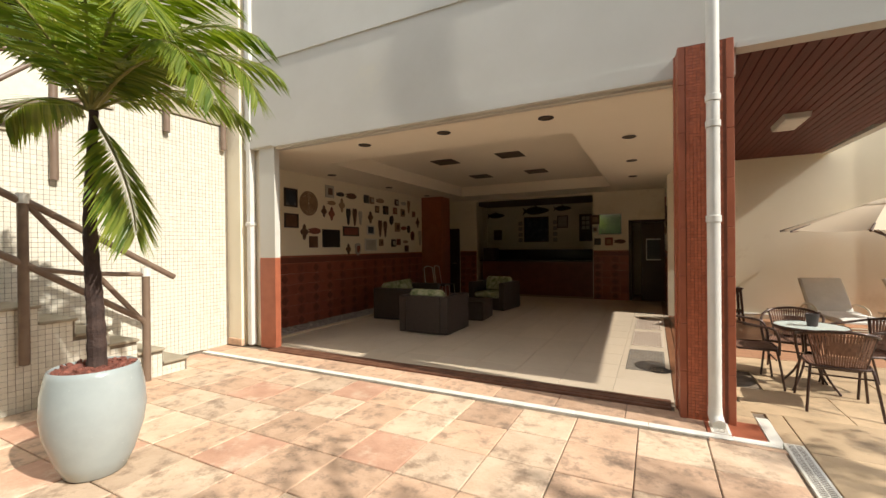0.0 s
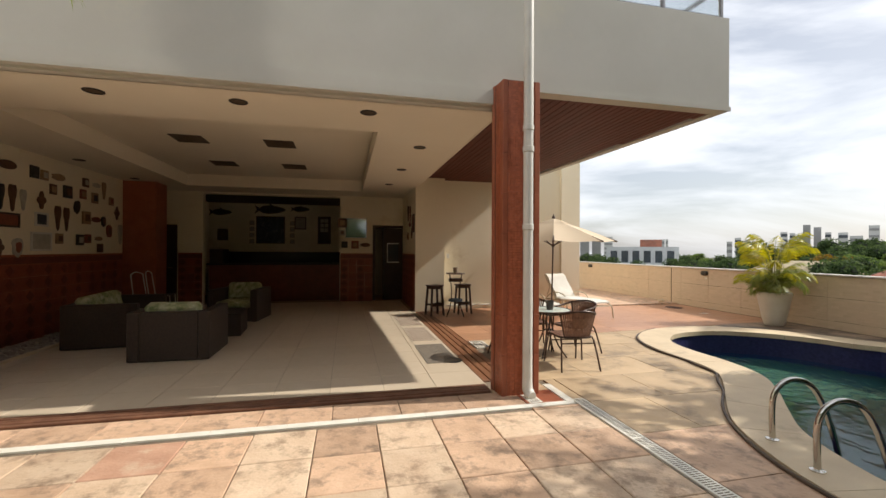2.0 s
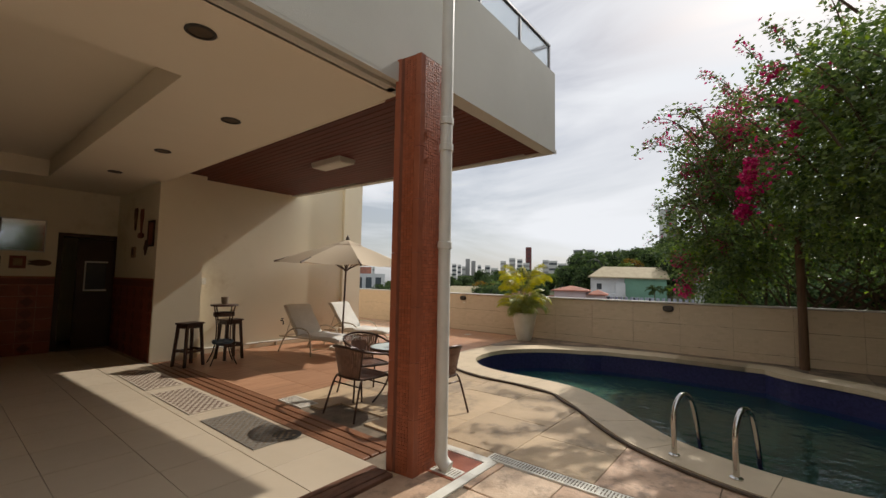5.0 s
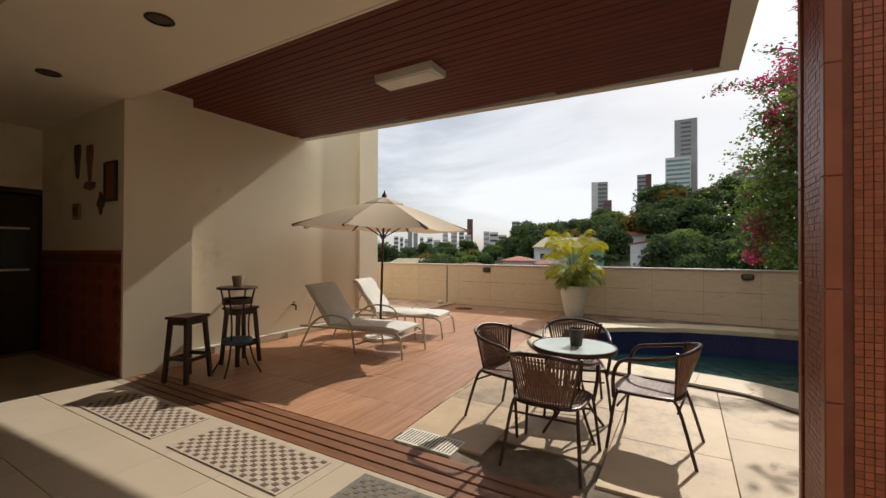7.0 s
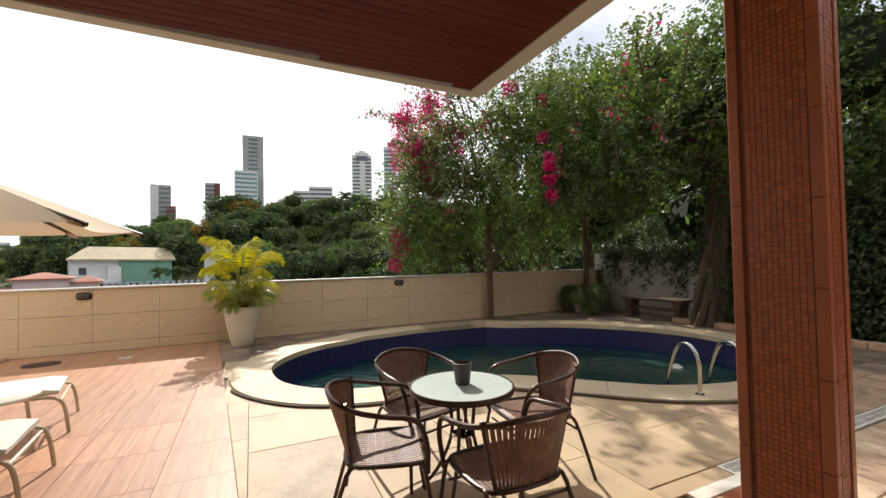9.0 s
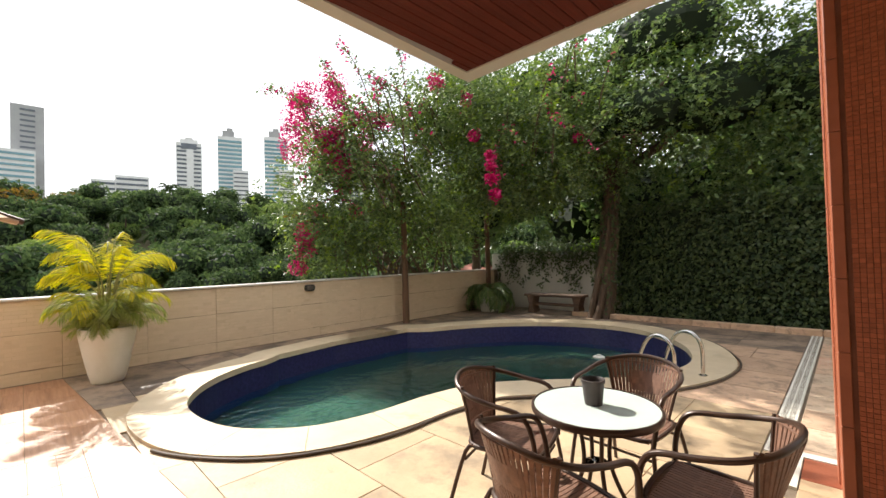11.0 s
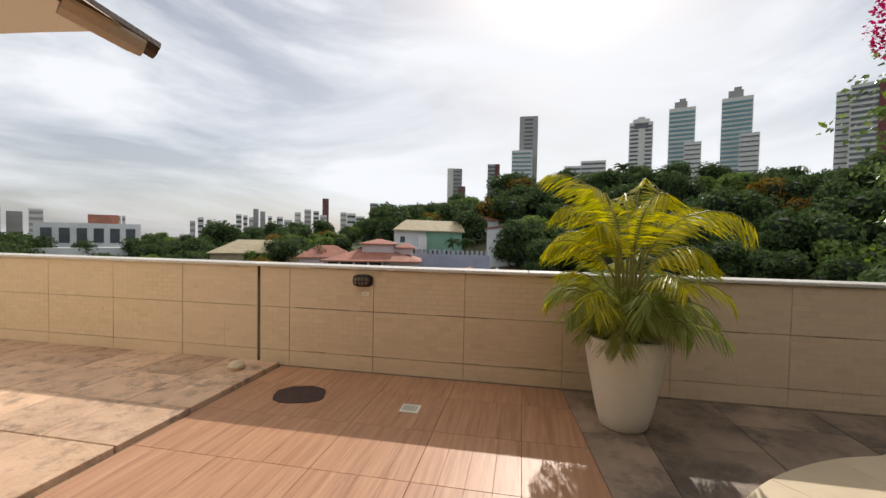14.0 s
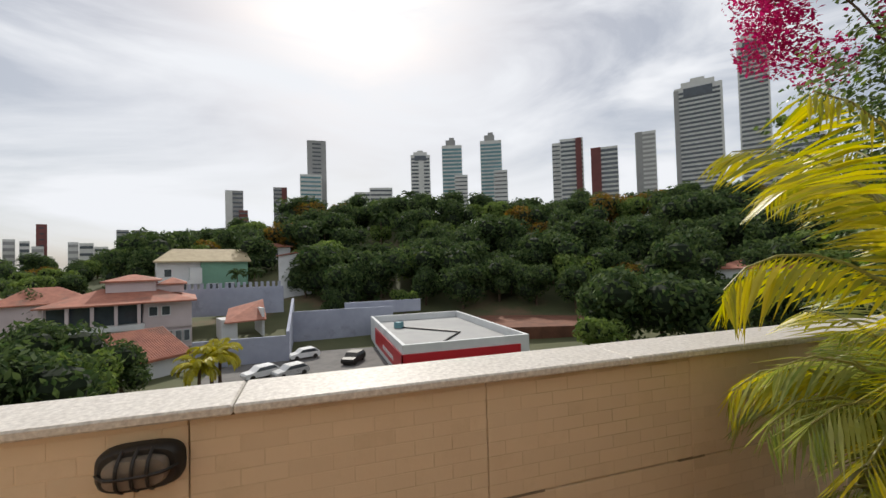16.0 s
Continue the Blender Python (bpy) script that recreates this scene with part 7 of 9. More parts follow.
mb.lathe([(0.145, 0.855), (0.162, 0.855), (0.162, 0.79), (0.145, 0.79), (0.145, 0.855)], 24)
part("ring", mb, M_STOOL, ps)
mb = MB()
mb.lathe([(0.01, 0.335), (0.15, 0.335), (0.165, 0.36), (0.155, 0.39), (0.01, 0.40)], 24)
part("low_seat", mb, mat("faded_blue_seat", (0.10, 0.15, 0.20), (0.07, 0.10, 0.14), 8, 0.7, 0.2, 60), ps, "faded blue seat", smooth=True)
cp = thing("small_pot", "small beige cup-shaped pot on the plant stand", "plant pot", (2.02, 9.80, 0.985))
mb = MB()
mb.lathe([(0.045, 0), (0.047, 0.004), (0.062, 0.12), (0.062, 0.126), (0.056, 0.126), (0.054, 0.11), (0.01, 0.108)], 24)
part("pot", mb, mat("beige_clay", (0.42, 0.34, 0.25), (0.34, 0.27, 0.2), 8, 0.7, 0.1, 40), cp, smooth=True)

# ---------------------------------------------------------------- hall: wainscot, bar, furniture, wall decoration
def wainscot(name, label, axis, at_, a, b, face, top=1.25):
    """Square tiles with a raised dark diamond, and a darker band on top. axis 'x': the wall stands at x = at_ and runs along y."""
    ob = tagged(new(name), label, "wainscot", kind="structure")
    n = max(1, round((b - a) / 0.208))
    w, h = (b - a) / n, top / 6

    def turn(x, z, d):
        """Wall coordinates (along, up, out) to the world."""
        return (at_ + face * d, x, z) if axis == "x" else (x, at_ + face * d, z)

    def slab(mb, x0, x1, z0, z1, d0, d1):
        p = [turn(x, z, d) for d in (d0, d1) for z in (z0, z1) for x in (x0, x1)]
        mb.add(p, [(0, 2, 3, 1), (4, 5, 7, 6), (0, 1, 5, 4), (2, 6, 7, 3), (0, 4, 6, 2), (1, 3, 7, 5)])

    for i in range(n):
        for j in range(6):
            mb = MB()
            x, z = a + i * w, j * h
            slab(mb, x + 0.001, x + w - 0.001, z + 0.001, z + h - 0.001, 0.001, 0.010)
            t = part("tile", mb, M_WAIN, ob)
            if i % 2 == 0:
                mb = MB()
                cx, cz, r = x + w / 2, z + h / 2, min(w, h) * 0.46
                pts = [(cx - r, cz), (cx, cz - r), (cx + r, cz), (cx, cz + r)]
                mb.add([turn(px, pz, 0.010) for px, pz in pts] + [turn(cx + (px - cx) * 0.9, cz + (pz - cz) * 0.9, 0.014) for px, pz in pts],
                       [(4, 5, 6, 7), (0, 1, 5, 4), (1, 2, 6, 5), (2, 3, 7, 6), (3, 0, 4, 7)])
                part("diamond", mb, M_WAIN2, ob)
    mb = MB()
    slab(mb, a, b, top, top + 0.115, 0.001, 0.012)
    part("band", mb, M_WAIN2, ob)
    mb = MB()
    slab(mb, a, b, top + 0.116, top + 0.15, 0.001, 0.022)
    slab(mb, a, b, top - 0.02, top - 0.001, 0.010, 0.018)
    part("cap", mb, M_REDP, ob)


wainscot("wainscot_left", "terracotta diamond tile wainscot on the hall wall", "x", LX, 5.2, 11.45, 1)
wainscot("wainscot_back", "terracotta tile wainscot beside the doorway", "y", BACK_Y, -0.60, 0.33, -1)
wainscot("wainscot_corner", "terracotta tile wainscot beside the bar", "y", BACK_Y, -4.80, -4.22, -1)
wainscot("wainscot_return", "terracotta tile wainscot on the short side wall", "x", 1.22, 10.66, BACK_Y - 0.02, -1)
mb = MB()
mb.bevel_box(LX, -4.72, 11.46, 12.05, 0, HZ, 0.008)
piece_of_setting("pillar_hall", mb, M_REDP, "square red tiled pillar in the hall corner", category="pillar")

# dark doors
dr = tagged(new("door_1"), "dark open door at the back of the hall", "door", kind="structure")
mb = MB()
for x0, x1 in ((0.33, 0.41), (1.215, 1.295)):
    mb.bevel_box(x0, x1 if x1 < 1.2 else 1.219, BACK_Y - 0.02, BACK_Y + 0.22, 0.012, 2.23, 0.006)
mb.bevel_box(0.41, 1.215, BACK_Y - 0.02, BACK_Y + 0.22, 2.16, 2.23, 0.006)
part("door_frame", mb, M_DARKW, dr)
mb = MB()
mb.bevel_box(0.64, 1.21, BACK_Y + 0.10, BACK_Y + 0.14, 0.015, 2.15, 0.004)
part("door_leaf", mb, M_DARKW, dr)
mb = MB()
mb.bevel_box(0.78, 1.10, BACK_Y + 0.085, BACK_Y + 0.10, 1.15, 1.68, 0.004)
part("door_glass", mb, M_WIN, dr)
mb = MB()
mb.box(0.76, 1.12, BACK_Y + 0.08, BACK_Y + 0.098, 1.68, 1.71)
mb.box(0.76, 0.78, BACK_Y + 0.08, BACK_Y + 0.098, 1.15, 1.68)
mb.box(0.76, 1.12, BACK_Y + 0.08, BACK_Y + 0.098, 1.12, 1.15)
part("glass_frame", mb, M_PIPE, dr)
d2 = tagged(new("door_2"), "dark narrow door beside the red pillar", "door", kind="structure")
mb = MB()
mb.bevel_box(-5.36, -4.82, BACK_Y - 0.05, BACK_Y - 0.004, 0.012, 2.15, 0.005)
part("door_leaf", mb, M_DARKW, d2)
mb = MB()
mb.tube([(-4.90, BACK_Y - 0.05, 1.0), (-4.90, BACK_Y - 0.10, 1.0), (-5.02, BACK_Y - 0.10, 1.0)], 0.011, 8)
part("door_handle", mb, M_STEEL, d2)

# bar
M_GRAN = mat("black_granite", (0.022, 0.02, 0.019), (0.045, 0.04, 0.036), 80, 0.2, 0.0, 60)
bar = thing("bar_counter", "red-brown tiled bar counter with a black granite top", "counter", (-2.40, 13.4, 0))
mb = MB()
mb.bevel_box(-1.75, 1.79, -0.05, 0.10, 0.012, 1.06, 0.004)
part("front", mb, M_WAIN2, bar)
mb = MB()
mb.bevel_box(-1.79, 1.79, -0.18, 0.45, 1.06, 1.10, 0.006)
part("counter_top", mb, M_GRAN, bar)
mb = MB()
mb.box(-2.3, 1.79, 2.05, 2.37, 0.012, 1.02)
part("back_cabinet", mb, M_DARKW, bar)
mb = MB()
mb.box(-2.3, 1.79, 2.37, 2.39, 1.02, 1.42)
part("splashback", mb, M_GRAN, bar)
fr = thing("tall_cabinet", "dark tall wooden cabinet in the bar recess", "cabinet", (-4.02, 13.8, 0))
mb = MB()
mb.bevel_box(-0.17, 0.17, -0.3, 0.3, 0.012, 1.5, 0.006)
part("body", mb, M_DARKW, fr)
mb = MB()
mb.bevel_box(0.17, 0.185, -0.28, 0.28, 0.05, 1.46, 0.004)
part("door", mb, M_DARKW, fr)

M_PAINT = mat("dark_blue_painting", (0.035, 0.05, 0.075), (0.015, 0.022, 0.035), 5, 0.4, 0.1, 30, spot=(0.20, 0.22, 0.24), spot_scale=6, spot_at=0.62)
M_MIRROR = mat("wall_mirror", (0.75, 0.78, 0.78), (0.75, 0.78, 0.78), 1, 0.06, 0, 10, metal=1.0)
M_PALEP = mat("pale_print", (0.50, 0.47, 0.40), (0.36, 0.33, 0.28), 8, 0.6, 0.05, 30)
M_BROWNP = mat("brown_carved_wood", (0.15, 0.075, 0.04), (0.08, 0.04, 0.024), 12, 0.6, 0.5, 40)
M_REDC = mat("red_clay_relief", (0.28, 0.085, 0.05), (0.18, 0.06, 0.04), 12, 0.6, 0.4, 40)
M_TANC = mat("tan_clay_relief", (0.36, 0.24, 0.14), (0.25, 0.16, 0.095), 12, 0.7, 0.4, 40)
M_DARKC = mat("dark_iron_relief", (0.05, 0.045, 0.04), (0.03, 0.027, 0.025), 12, 0.6, 0.4, 40)


def picture(name, label, axis, wall, face, a, b, z0, z1, frame_m, inner_m, rim=0.03):
    """A framed flat picture hung on a wall."""
    ca, cz = (a + b) / 2, z0
    t = thing(name, label, "picture", (wall, ca, z0) if axis == "x" else (ca, wall, z0))

    def bx(mb, x0, x1, zz0, zz1, d0, d1):
        d0, d1 = sorted((d0 * face, d1 * face))
        if axis == "x":
            mb.bevel_box(d0, d1, x0 - ca, x1 - ca, zz0 - cz, zz1 - cz, 0.003)
        else:
            mb.bevel_box(x0 - ca, x1 - ca, d0, d1, zz0 - cz, zz1 - cz, 0.003)

    mb = MB()
    bx(mb, a, b, z0, z0 + rim, 0.002, 0.03)
    bx(mb, a, b, z1 - rim, z1, 0.002, 0.03)
    bx(mb, a, a + rim, z0 + rim, z1 - rim, 0.002, 0.03)
    bx(mb, b - rim, b, z0 + rim, z1 - rim, 0.002, 0.03)
    part("frame", mb, frame_m, t)
    mb = MB()
    bx(mb, a + rim, b - rim, z0 + rim, z1 - rim, 0.002, 0.018)
    part("panel", mb, inner_m, t)
    return t


picture("painting", "large dark blue painting in the bar recess", "y", BAR_Y, -1, -3.42, -2.50, 1.70, 2.63, M_DARKW, M_PAINT)
picture("picture_frame", "small brown picture in the bar recess", "y", BAR_Y, -1, -4.62, -4.30, 1.80, 2.18, M_DARKW, M_BROWNP)
picture("picture_frame", "pale framed print in the bar recess", "y", BAR_Y, -1, -2.18, -1.80, 2.2, 2.64, M_DARKW, M_PALEP)
for k in range(4):
    for xx in (-3.63, -2.33):
        picture("wall_tile", "small pale decorative tile in the bar", "y", BAR_Y, -1, xx, xx + 0.145, 1.70 + k * 0.21, 1.845 + k * 0.21, M_TANC, M_PALEP, 0.012)
wd = thing("wall_shutter", "dark wooden panel with six small panes", "shutter", (-1.19, BAR_Y - 0.01, 1.70))
mb = MB()
mb.bevel_box(-0.22, 0.22, -0.04, 0.0, 0, 0.96, 0.004)
part("board", mb, M_DARKW, wd)
for i in range(2):
    for j in range(3):
        mb = MB()
        mb.box(-0.13 + i * 0.14, -0.01 + i * 0.14, -0.048, -0.04, 0.42 + j * 0.165, 0.55 + j * 0.165)
        part("pane", mb, M_PALEP, wd)
picture("mirror", "wall mirror with a thin metal frame", "y", BACK_Y, -1, -0.47, 0.16, 1.84, 2.43, M_PIPE, M_MIRROR, 0.018)


def fish(x, z, s, label):
    """A flat carved fish trophy on the wall of the bar."""
    t = thing("fish_trophy", label, "wall ornament", (x, BAR_Y - 0.03, z))
    mb = MB()
    out = []
    for i in range(24):
        w = 2 * math.pi * i / 24
        out.append((s * 0.5 * math.cos(w), s * 0.13 * math.sin(w) * (1.2 - 0.4 * math.cos(w))))
    mb.profile(out, "y", -0.03, 0.02)
    part("body", mb, M_DARKC, t)
    mb = MB()
    mb.profile([(-s * 0.42, 0), (-s * 0.66, s * 0.17), (-s * 0.58, 0), (-s * 0.66, -s * 0.17)], "y", -0.02, 0.01)
    part("tail", mb, M_DARKC, t)
    mb = MB()
    mb.profile([(s * 0.1, s * 0.1), (-s * 0.12, s * 0.26), (-s * 0.1, s * 0.1)], "y", -0.02, 0.01)
    part("fin", mb, M_DARKC, t)


fish(-4.48, 2.74, 0.6, "dark carved fish on the bar wall")
fish(-2.9, 2.86, 0.86, "large dark swordfish trophy on the bar wall")
fish(-1.95, 2.9, 0.55, "second dark fish trophy on the bar wall")

# crowded wall of reliefs and plates
plate = thing("woven_plate", "large round woven brown plate hung on the wall", "wall ornament", (LX, 6.78, 2.47))
mb = MB()
for k in range(6):
    r = 0.04 + k * 0.039
    mb.tube([(0.012 + 0.004 * (k % 2), r * math.cos(w * 0.2618), r * math.sin(w * 0.2618)) for w in range(24)], 0.018, 6, closed=True)
part("disc", mb, M_TANC, plate)
picture("picture_frame", "dark framed picture near the hall opening", "x", LX, 1, 6.14, 6.47, 2.36, 2.72, M_DARKW, M_PAINT)
picture("picture_frame", "brown framed relief near the hall opening", "x", LX, 1, 6.14, 6.49, 1.95, 2.23, M_DARKW, M_BROWNP)
picture("television", "dark flat screen hung among the reliefs", "x", LX, 1, 7.17, 7.71, 1.56, 1.95, M_BLACK, M_GRAN, 0.015)
picture("picture_frame", "reddish carved wooden plaque on the wall", "x", LX, 1, 7.83, 8.39, 1.82, 2.04, M_DARKW, M_REDC)
picture("picture_frame", "pale print in a white frame on the wall", "x", LX, 1, 8.63, 9.11, 1.46, 1.77, M_PIPE, M_PALEP)
picture("picture_frame", "small blue print in a white frame", "x", LX, 1, 8.72, 9.02, 1.87, 2.1, M_PIPE, M_PAINT)
random.seed(17)
OCC = [(6.56, 7.11, 2.18, 2.76), (6.08, 6.53, 1.9, 2.76), (7.13, 7.76, 1.5, 2.0), (7.78, 8.43, 1.77, 2.09), (8.59, 9.15, 1.41, 2.13)]
ORN = [M_BROWNP, M_BROWNP, M_REDC, M_TANC, M_DARKC, M_PALEP]


def ornament(axis, wall, face, c, z):
    """A small carved mask, plaque, fish or vase of random outline."""
    kind = random.choice(("mask", "plaque", "plaque", "figure", "fish", "vase"))
    w, h = {"mask": (0.075, 0.11), "plaque": (0.08, 0.085), "figure": (0.045, 0.13), "fish": (0.11, 0.045), "vase": (0.055, 0.09)}[kind]
    s = random.uniform(0.95, 1.65)
    w, h = w * s, h * s
    box_ = (c - w - 0.02, c + w + 0.02, z - h - 0.02, z + h + 0.02)
    for o in OCC:
        if box_[0] < o[1] and box_[1] > o[0] and box_[2] < o[3] and box_[3] > o[2]:
            return
    OCC.append(box_)
    out = []
    n = 16
    for i in range(n):
        a = 2 * math.pi * i / n
        ca, sa = math.cos(a), math.sin(a)
        if kind == "plaque":
            k = 1 / max(abs(ca), abs(sa))
        elif kind == "vase":
            k = 1.0 + 0.3 * math.cos(4 * a)
        elif kind == "figure":
            k = 1.0 + 0.25 * math.sin(3 * a)
        elif kind == "fish":
            k = 1.0 + (0.35 if i in (7, 9) else -0.1 if i == 8 else 0)
        else:
            k = 1.0 + random.uniform(-0.14, 0.14)
        out.append((w * k * ca, h * k * sa))
    t = thing("wall_ornament", {"mask": "small carved mask hung on the hall wall", "plaque": "small square relief plaque on the hall wall", "figure": "slim carved figure plaque on the hall wall",
                               "fish": "small carved fish hung on the hall wall", "vase": "small clay vase relief on the hall wall"}[kind], "wall ornament", (wall, c, z) if axis == "x" else (c, wall, z), group="wall ornaments")
    mb = MB()
    d0, d1 = sorted((0.002 * face, random.uniform(0.018, 0.04) * face))
    mb.profile(out, axis, d0, d1)
    m_ = random.choice(ORN)
    body = part("body", mb, m_, t)
    if kind in ("mask", "plaque"):
        mb = MB()
        e0, e1 = sorted((d1 * 1.0 if face > 0 else d0, (d1 + 0.012) if face > 0 else (d0 - 0.012)))
        mb.profile([(p * 0.55, q * 0.55) for p, q in out], axis, e0, e1)
        part("relief", mb, random.choice(ORN), body)


for row, z in enumerate((2.76, 2.54, 2.31, 2.09, 1.89, 1.68, 1.51)):
    y = 6.62 + 0.1 * (row % 2)
    while y < 11.35:
        if not (z > 2.6 and y > 9.0 and random.random() < 0.4) and not (z < 1.6 and random.random() < 0.35):
            ornament("x", LX, 1, y + random.uniform(-0.03, 0.03), z + random.uniform(-0.03, 0.03))
        y += random.uniform(0.16, 0.23)
for x in (-0.48, -0.34, -0.18, -0.02, 0.12, 0.24):
    ornament("y", BACK_Y, -1, x, 1.60 + random.uniform(-0.05, 0.06))
for k in range(5):
    ornament("y", BACK_Y, -1, -0.545, 1.86 + k * 0.14)
for z in (2.5, 2.2, 1.9, 1.6):
    for y in (10.85, 11.15, 11.45, 11.8):
        ornament("x", 1.22, -1, y, z + random.uniform(-0.05, 0.05))
picture("picture_frame", "dark red framed picture on the short wall", "x", 1.22, -1, 10.75, 11.05, 1.95, 2.4, M_DARKW, M_REDC)

# wicker seating
M_RATTAN = mat("dark_brown_rattan", (0.055, 0.036, 0.026), (0.03, 0.02, 0.015), 60, 0.55, 0.6, 130)
M_CUSH = mat("green_floral_cushion", (0.50, 0.48, 0.34), (0.22, 0.25, 0.10), 9, 0.9, 0.15, 90, spot=(0.12, 0.17, 0.06), spot_scale=8, spot_at=0.56)


def sofa(at_, turn, w, d, label):
    """A boxy woven sofa that faces +y, with seat and back cushions."""
    t = thing("rattan_sofa", label, "sofa", at_, turn, "rattan seating group")
    for x0, x1 in ((-w / 2, -w / 2 + 0.14), (w / 2 - 0.14, w / 2)):
        mb = MB()
        mb.bevel_box(x0, x1, -d / 2, d / 2, 0.02, 0.67, 0.012)
        part("arm", mb, M_RATTAN, t)
    mb = MB()
    mb.bevel_box(-w / 2 + 0.14, w / 2 - 0.14, -d / 2, -d / 2 + 0.14, 0.02, 0.67, 0.012)
    part("back", mb, M_RATTAN, t)
    mb = MB()
    mb.bevel_box(-w / 2 + 0.14, w / 2 - 0.14, -d / 2 + 0.14, d / 2 - 0.02, 0.02, 0.30, 0.012)
    part("base", mb, M_RATTAN, t)
    k = max(1, round((w - 0.28) / 0.7))
    cw = (w - 0.28) / k
    for i in range(k):
        x = -w / 2 + 0.14 + i * cw
        mb = MB()
        mb.bevel_box(x + 0.006, x + cw - 0.006, -d / 2 + 0.16, d / 2 - 0.01, 0.30, 0.43, 0.04)
        part("seat_cushion", mb, M_CUSH, t, smooth=True)
        mb = MB()
        mb.bevel_box(x + 0.01, x + cw - 0.01, -0.09, 0.09, 0.0, 0.38, 0.05, pose(0, -d / 2 + 0.25, 0.40, 12))
        part("back_cushion", mb, M_CUSH, t, smooth=True)
    for sx in (-1, 1):
        for sy in (-1, 1):
            mb = MB()
            mb.box(sx * (w / 2 - 0.08) - 0.025, sx * (w / 2 - 0.08) + 0.025, sy * (d / 2 - 0.08) - 0.025, sy * (d / 2 - 0.08) + 0.025, 0.01, 0.02)
            part("foot", mb, M_BLACK, t)
    return t


sofa((-2.70, 7.22, 0), 0, 0.98, 0.92, "dark rattan armchair with green floral cushions")
sofa((-4.06, 8.50, 0), -84, 1.55, 0.94, "dark rattan sofa with green floral cushions")
sofa((-2.62, 10.25, 0), 172, 0.98, 0.90, "dark rattan armchair facing the garden")
ct = thing("coffee_table", "low dark rattan coffee table", "coffee table", (-2.56, 8.66, 0), 4)
mb = MB()
mb.bevel_box(-0.36, 0.36, -0.36, 0.36, 0.012, 0.38, 0.012)
part("base", mb, M_RATTAN, ct)
mb = MB()
mb.bevel_box(-0.37, 0.37, -0.37, 0.37, 0.38, 0.40, 0.006)
part("top", mb, M_RATTAN, ct)


def metal_chair(at_, turn, tip=0):
    t = thing("metal_chair", "white metal frame chair stored by the wall", "chair", at_, turn, "stored metal chairs")
    for s in (-1, 1):
        mb = MB()
        mb.tube(spline([(s * 0.2, 0.22, 0.012), (s * 0.2, 0.20, 0.40), (s * 0.2, 0.16, 0.45), (s * 0.2, -0.16, 0.44), (s * 0.2, -0.22, 0.60), (s * 0.19, -0.27, 0.95)], 4, False), 0.011, 7)
        part("frame", mb, M_PIPE, t, smooth=True)
        mb = MB()
        mb.tube([(s * 0.2, -0.14, 0.44), (s * 0.2, -0.26, 0.012)], 0.011, 7)
        part("leg", mb, M_PIPE, t)
    mb = MB()
    mb.bevel_box(-0.2, 0.2, -0.17, 0.19, 0.44, 0.465, 0.008)
    part("seat", mb, M_DARKW, t)
    mb = MB()
    mb.tube(spline([(-0.19, -0.27, 0.95), (0, -0.29, 1.0), (0.19, -0.27, 0.95)], 4, False), 0.011, 7)
    part("top_rail", mb, M_PIPE, t)
    return t


mc = metal_chair((-4.55, 10.75, 0), -100)
copy_thing(mc, pose(-4.50, 11.25, 0, 0, 0, -85))

# ceiling fittings
M_SPOTD = mat("dark_lamp_recess", (0.10, 0.07, 0.045), (0.07, 0.05, 0.03), 8, 0.6, 0.1, 60)
for x, y in ((-2.85, 5.36), (-1.53, 5.34), (-0.18, 5.365), (0.655, 6.79), (0.61, 8.59), (0.55, 10.47), (-5.0, 7.05), (-5.0, 9.14), (-5.0, 11.1)):
    t = thing("ceiling_spot", "unlit round recessed ceiling spot", "ceiling lamp", (x, y, HZ), group="hall ceiling spots")
    mb = MB()
    mb.lathe([(0.072, 0.0), (0.092, -0.001), (0.095, -0.006), (0.088, -0.010), (0.072, -0.010), (0.072, 0.0)], 28)
    part("ring", mb, M_DARKC, t, smooth=True)
    mb = MB()
    mb.lathe([(0.01, -0.003), (0.072, -0.003), (0.072, -0.001), (0.01, -0.001)], 24)
    part("bulb", mb, M_SPOTD, t)
for x in (-2.97, -1.55):
    for y in (8.27, 10.3):
        t = thing("ceiling_panel_light", "unlit square recessed ceiling light", "ceiling lamp", (x, y, KZ), group="coffer lights")
        mb = MB()
        for a in (-0.24, 0.215):
            mb.box(a, a + 0.025, -0.24, 0.24, -0.012, 0)
            mb.box(-0.215, 0.215, a, a + 0.025, -0.012, 0)
        part("frame", mb, M_SPOTD, t)
        mb = MB()
        mb.box(-0.215, 0.215, -0.215, 0.215, -0.006, -0.001)
        part("diffuser", mb, M_SPOTD, t)
t = thing("soffit_light", "white rectangular light fitting under the timber soffit", "ceiling lamp", (2.68, 7.85, WZ - 0.006))
mb = MB()
mb.profile([(-0.15, 0), (-0.13, -0.075), (0.13, -0.075), (0.15, 0)], "y", -0.36, 0.36)
part("housing", mb, M_PIPE, t)
mb = MB()
mb.bevel_box(-0.11, 0.11, -0.33, 0.33, -0.085, -0.076, 0.004)
part("diffuser", mb, M_SLING, t)

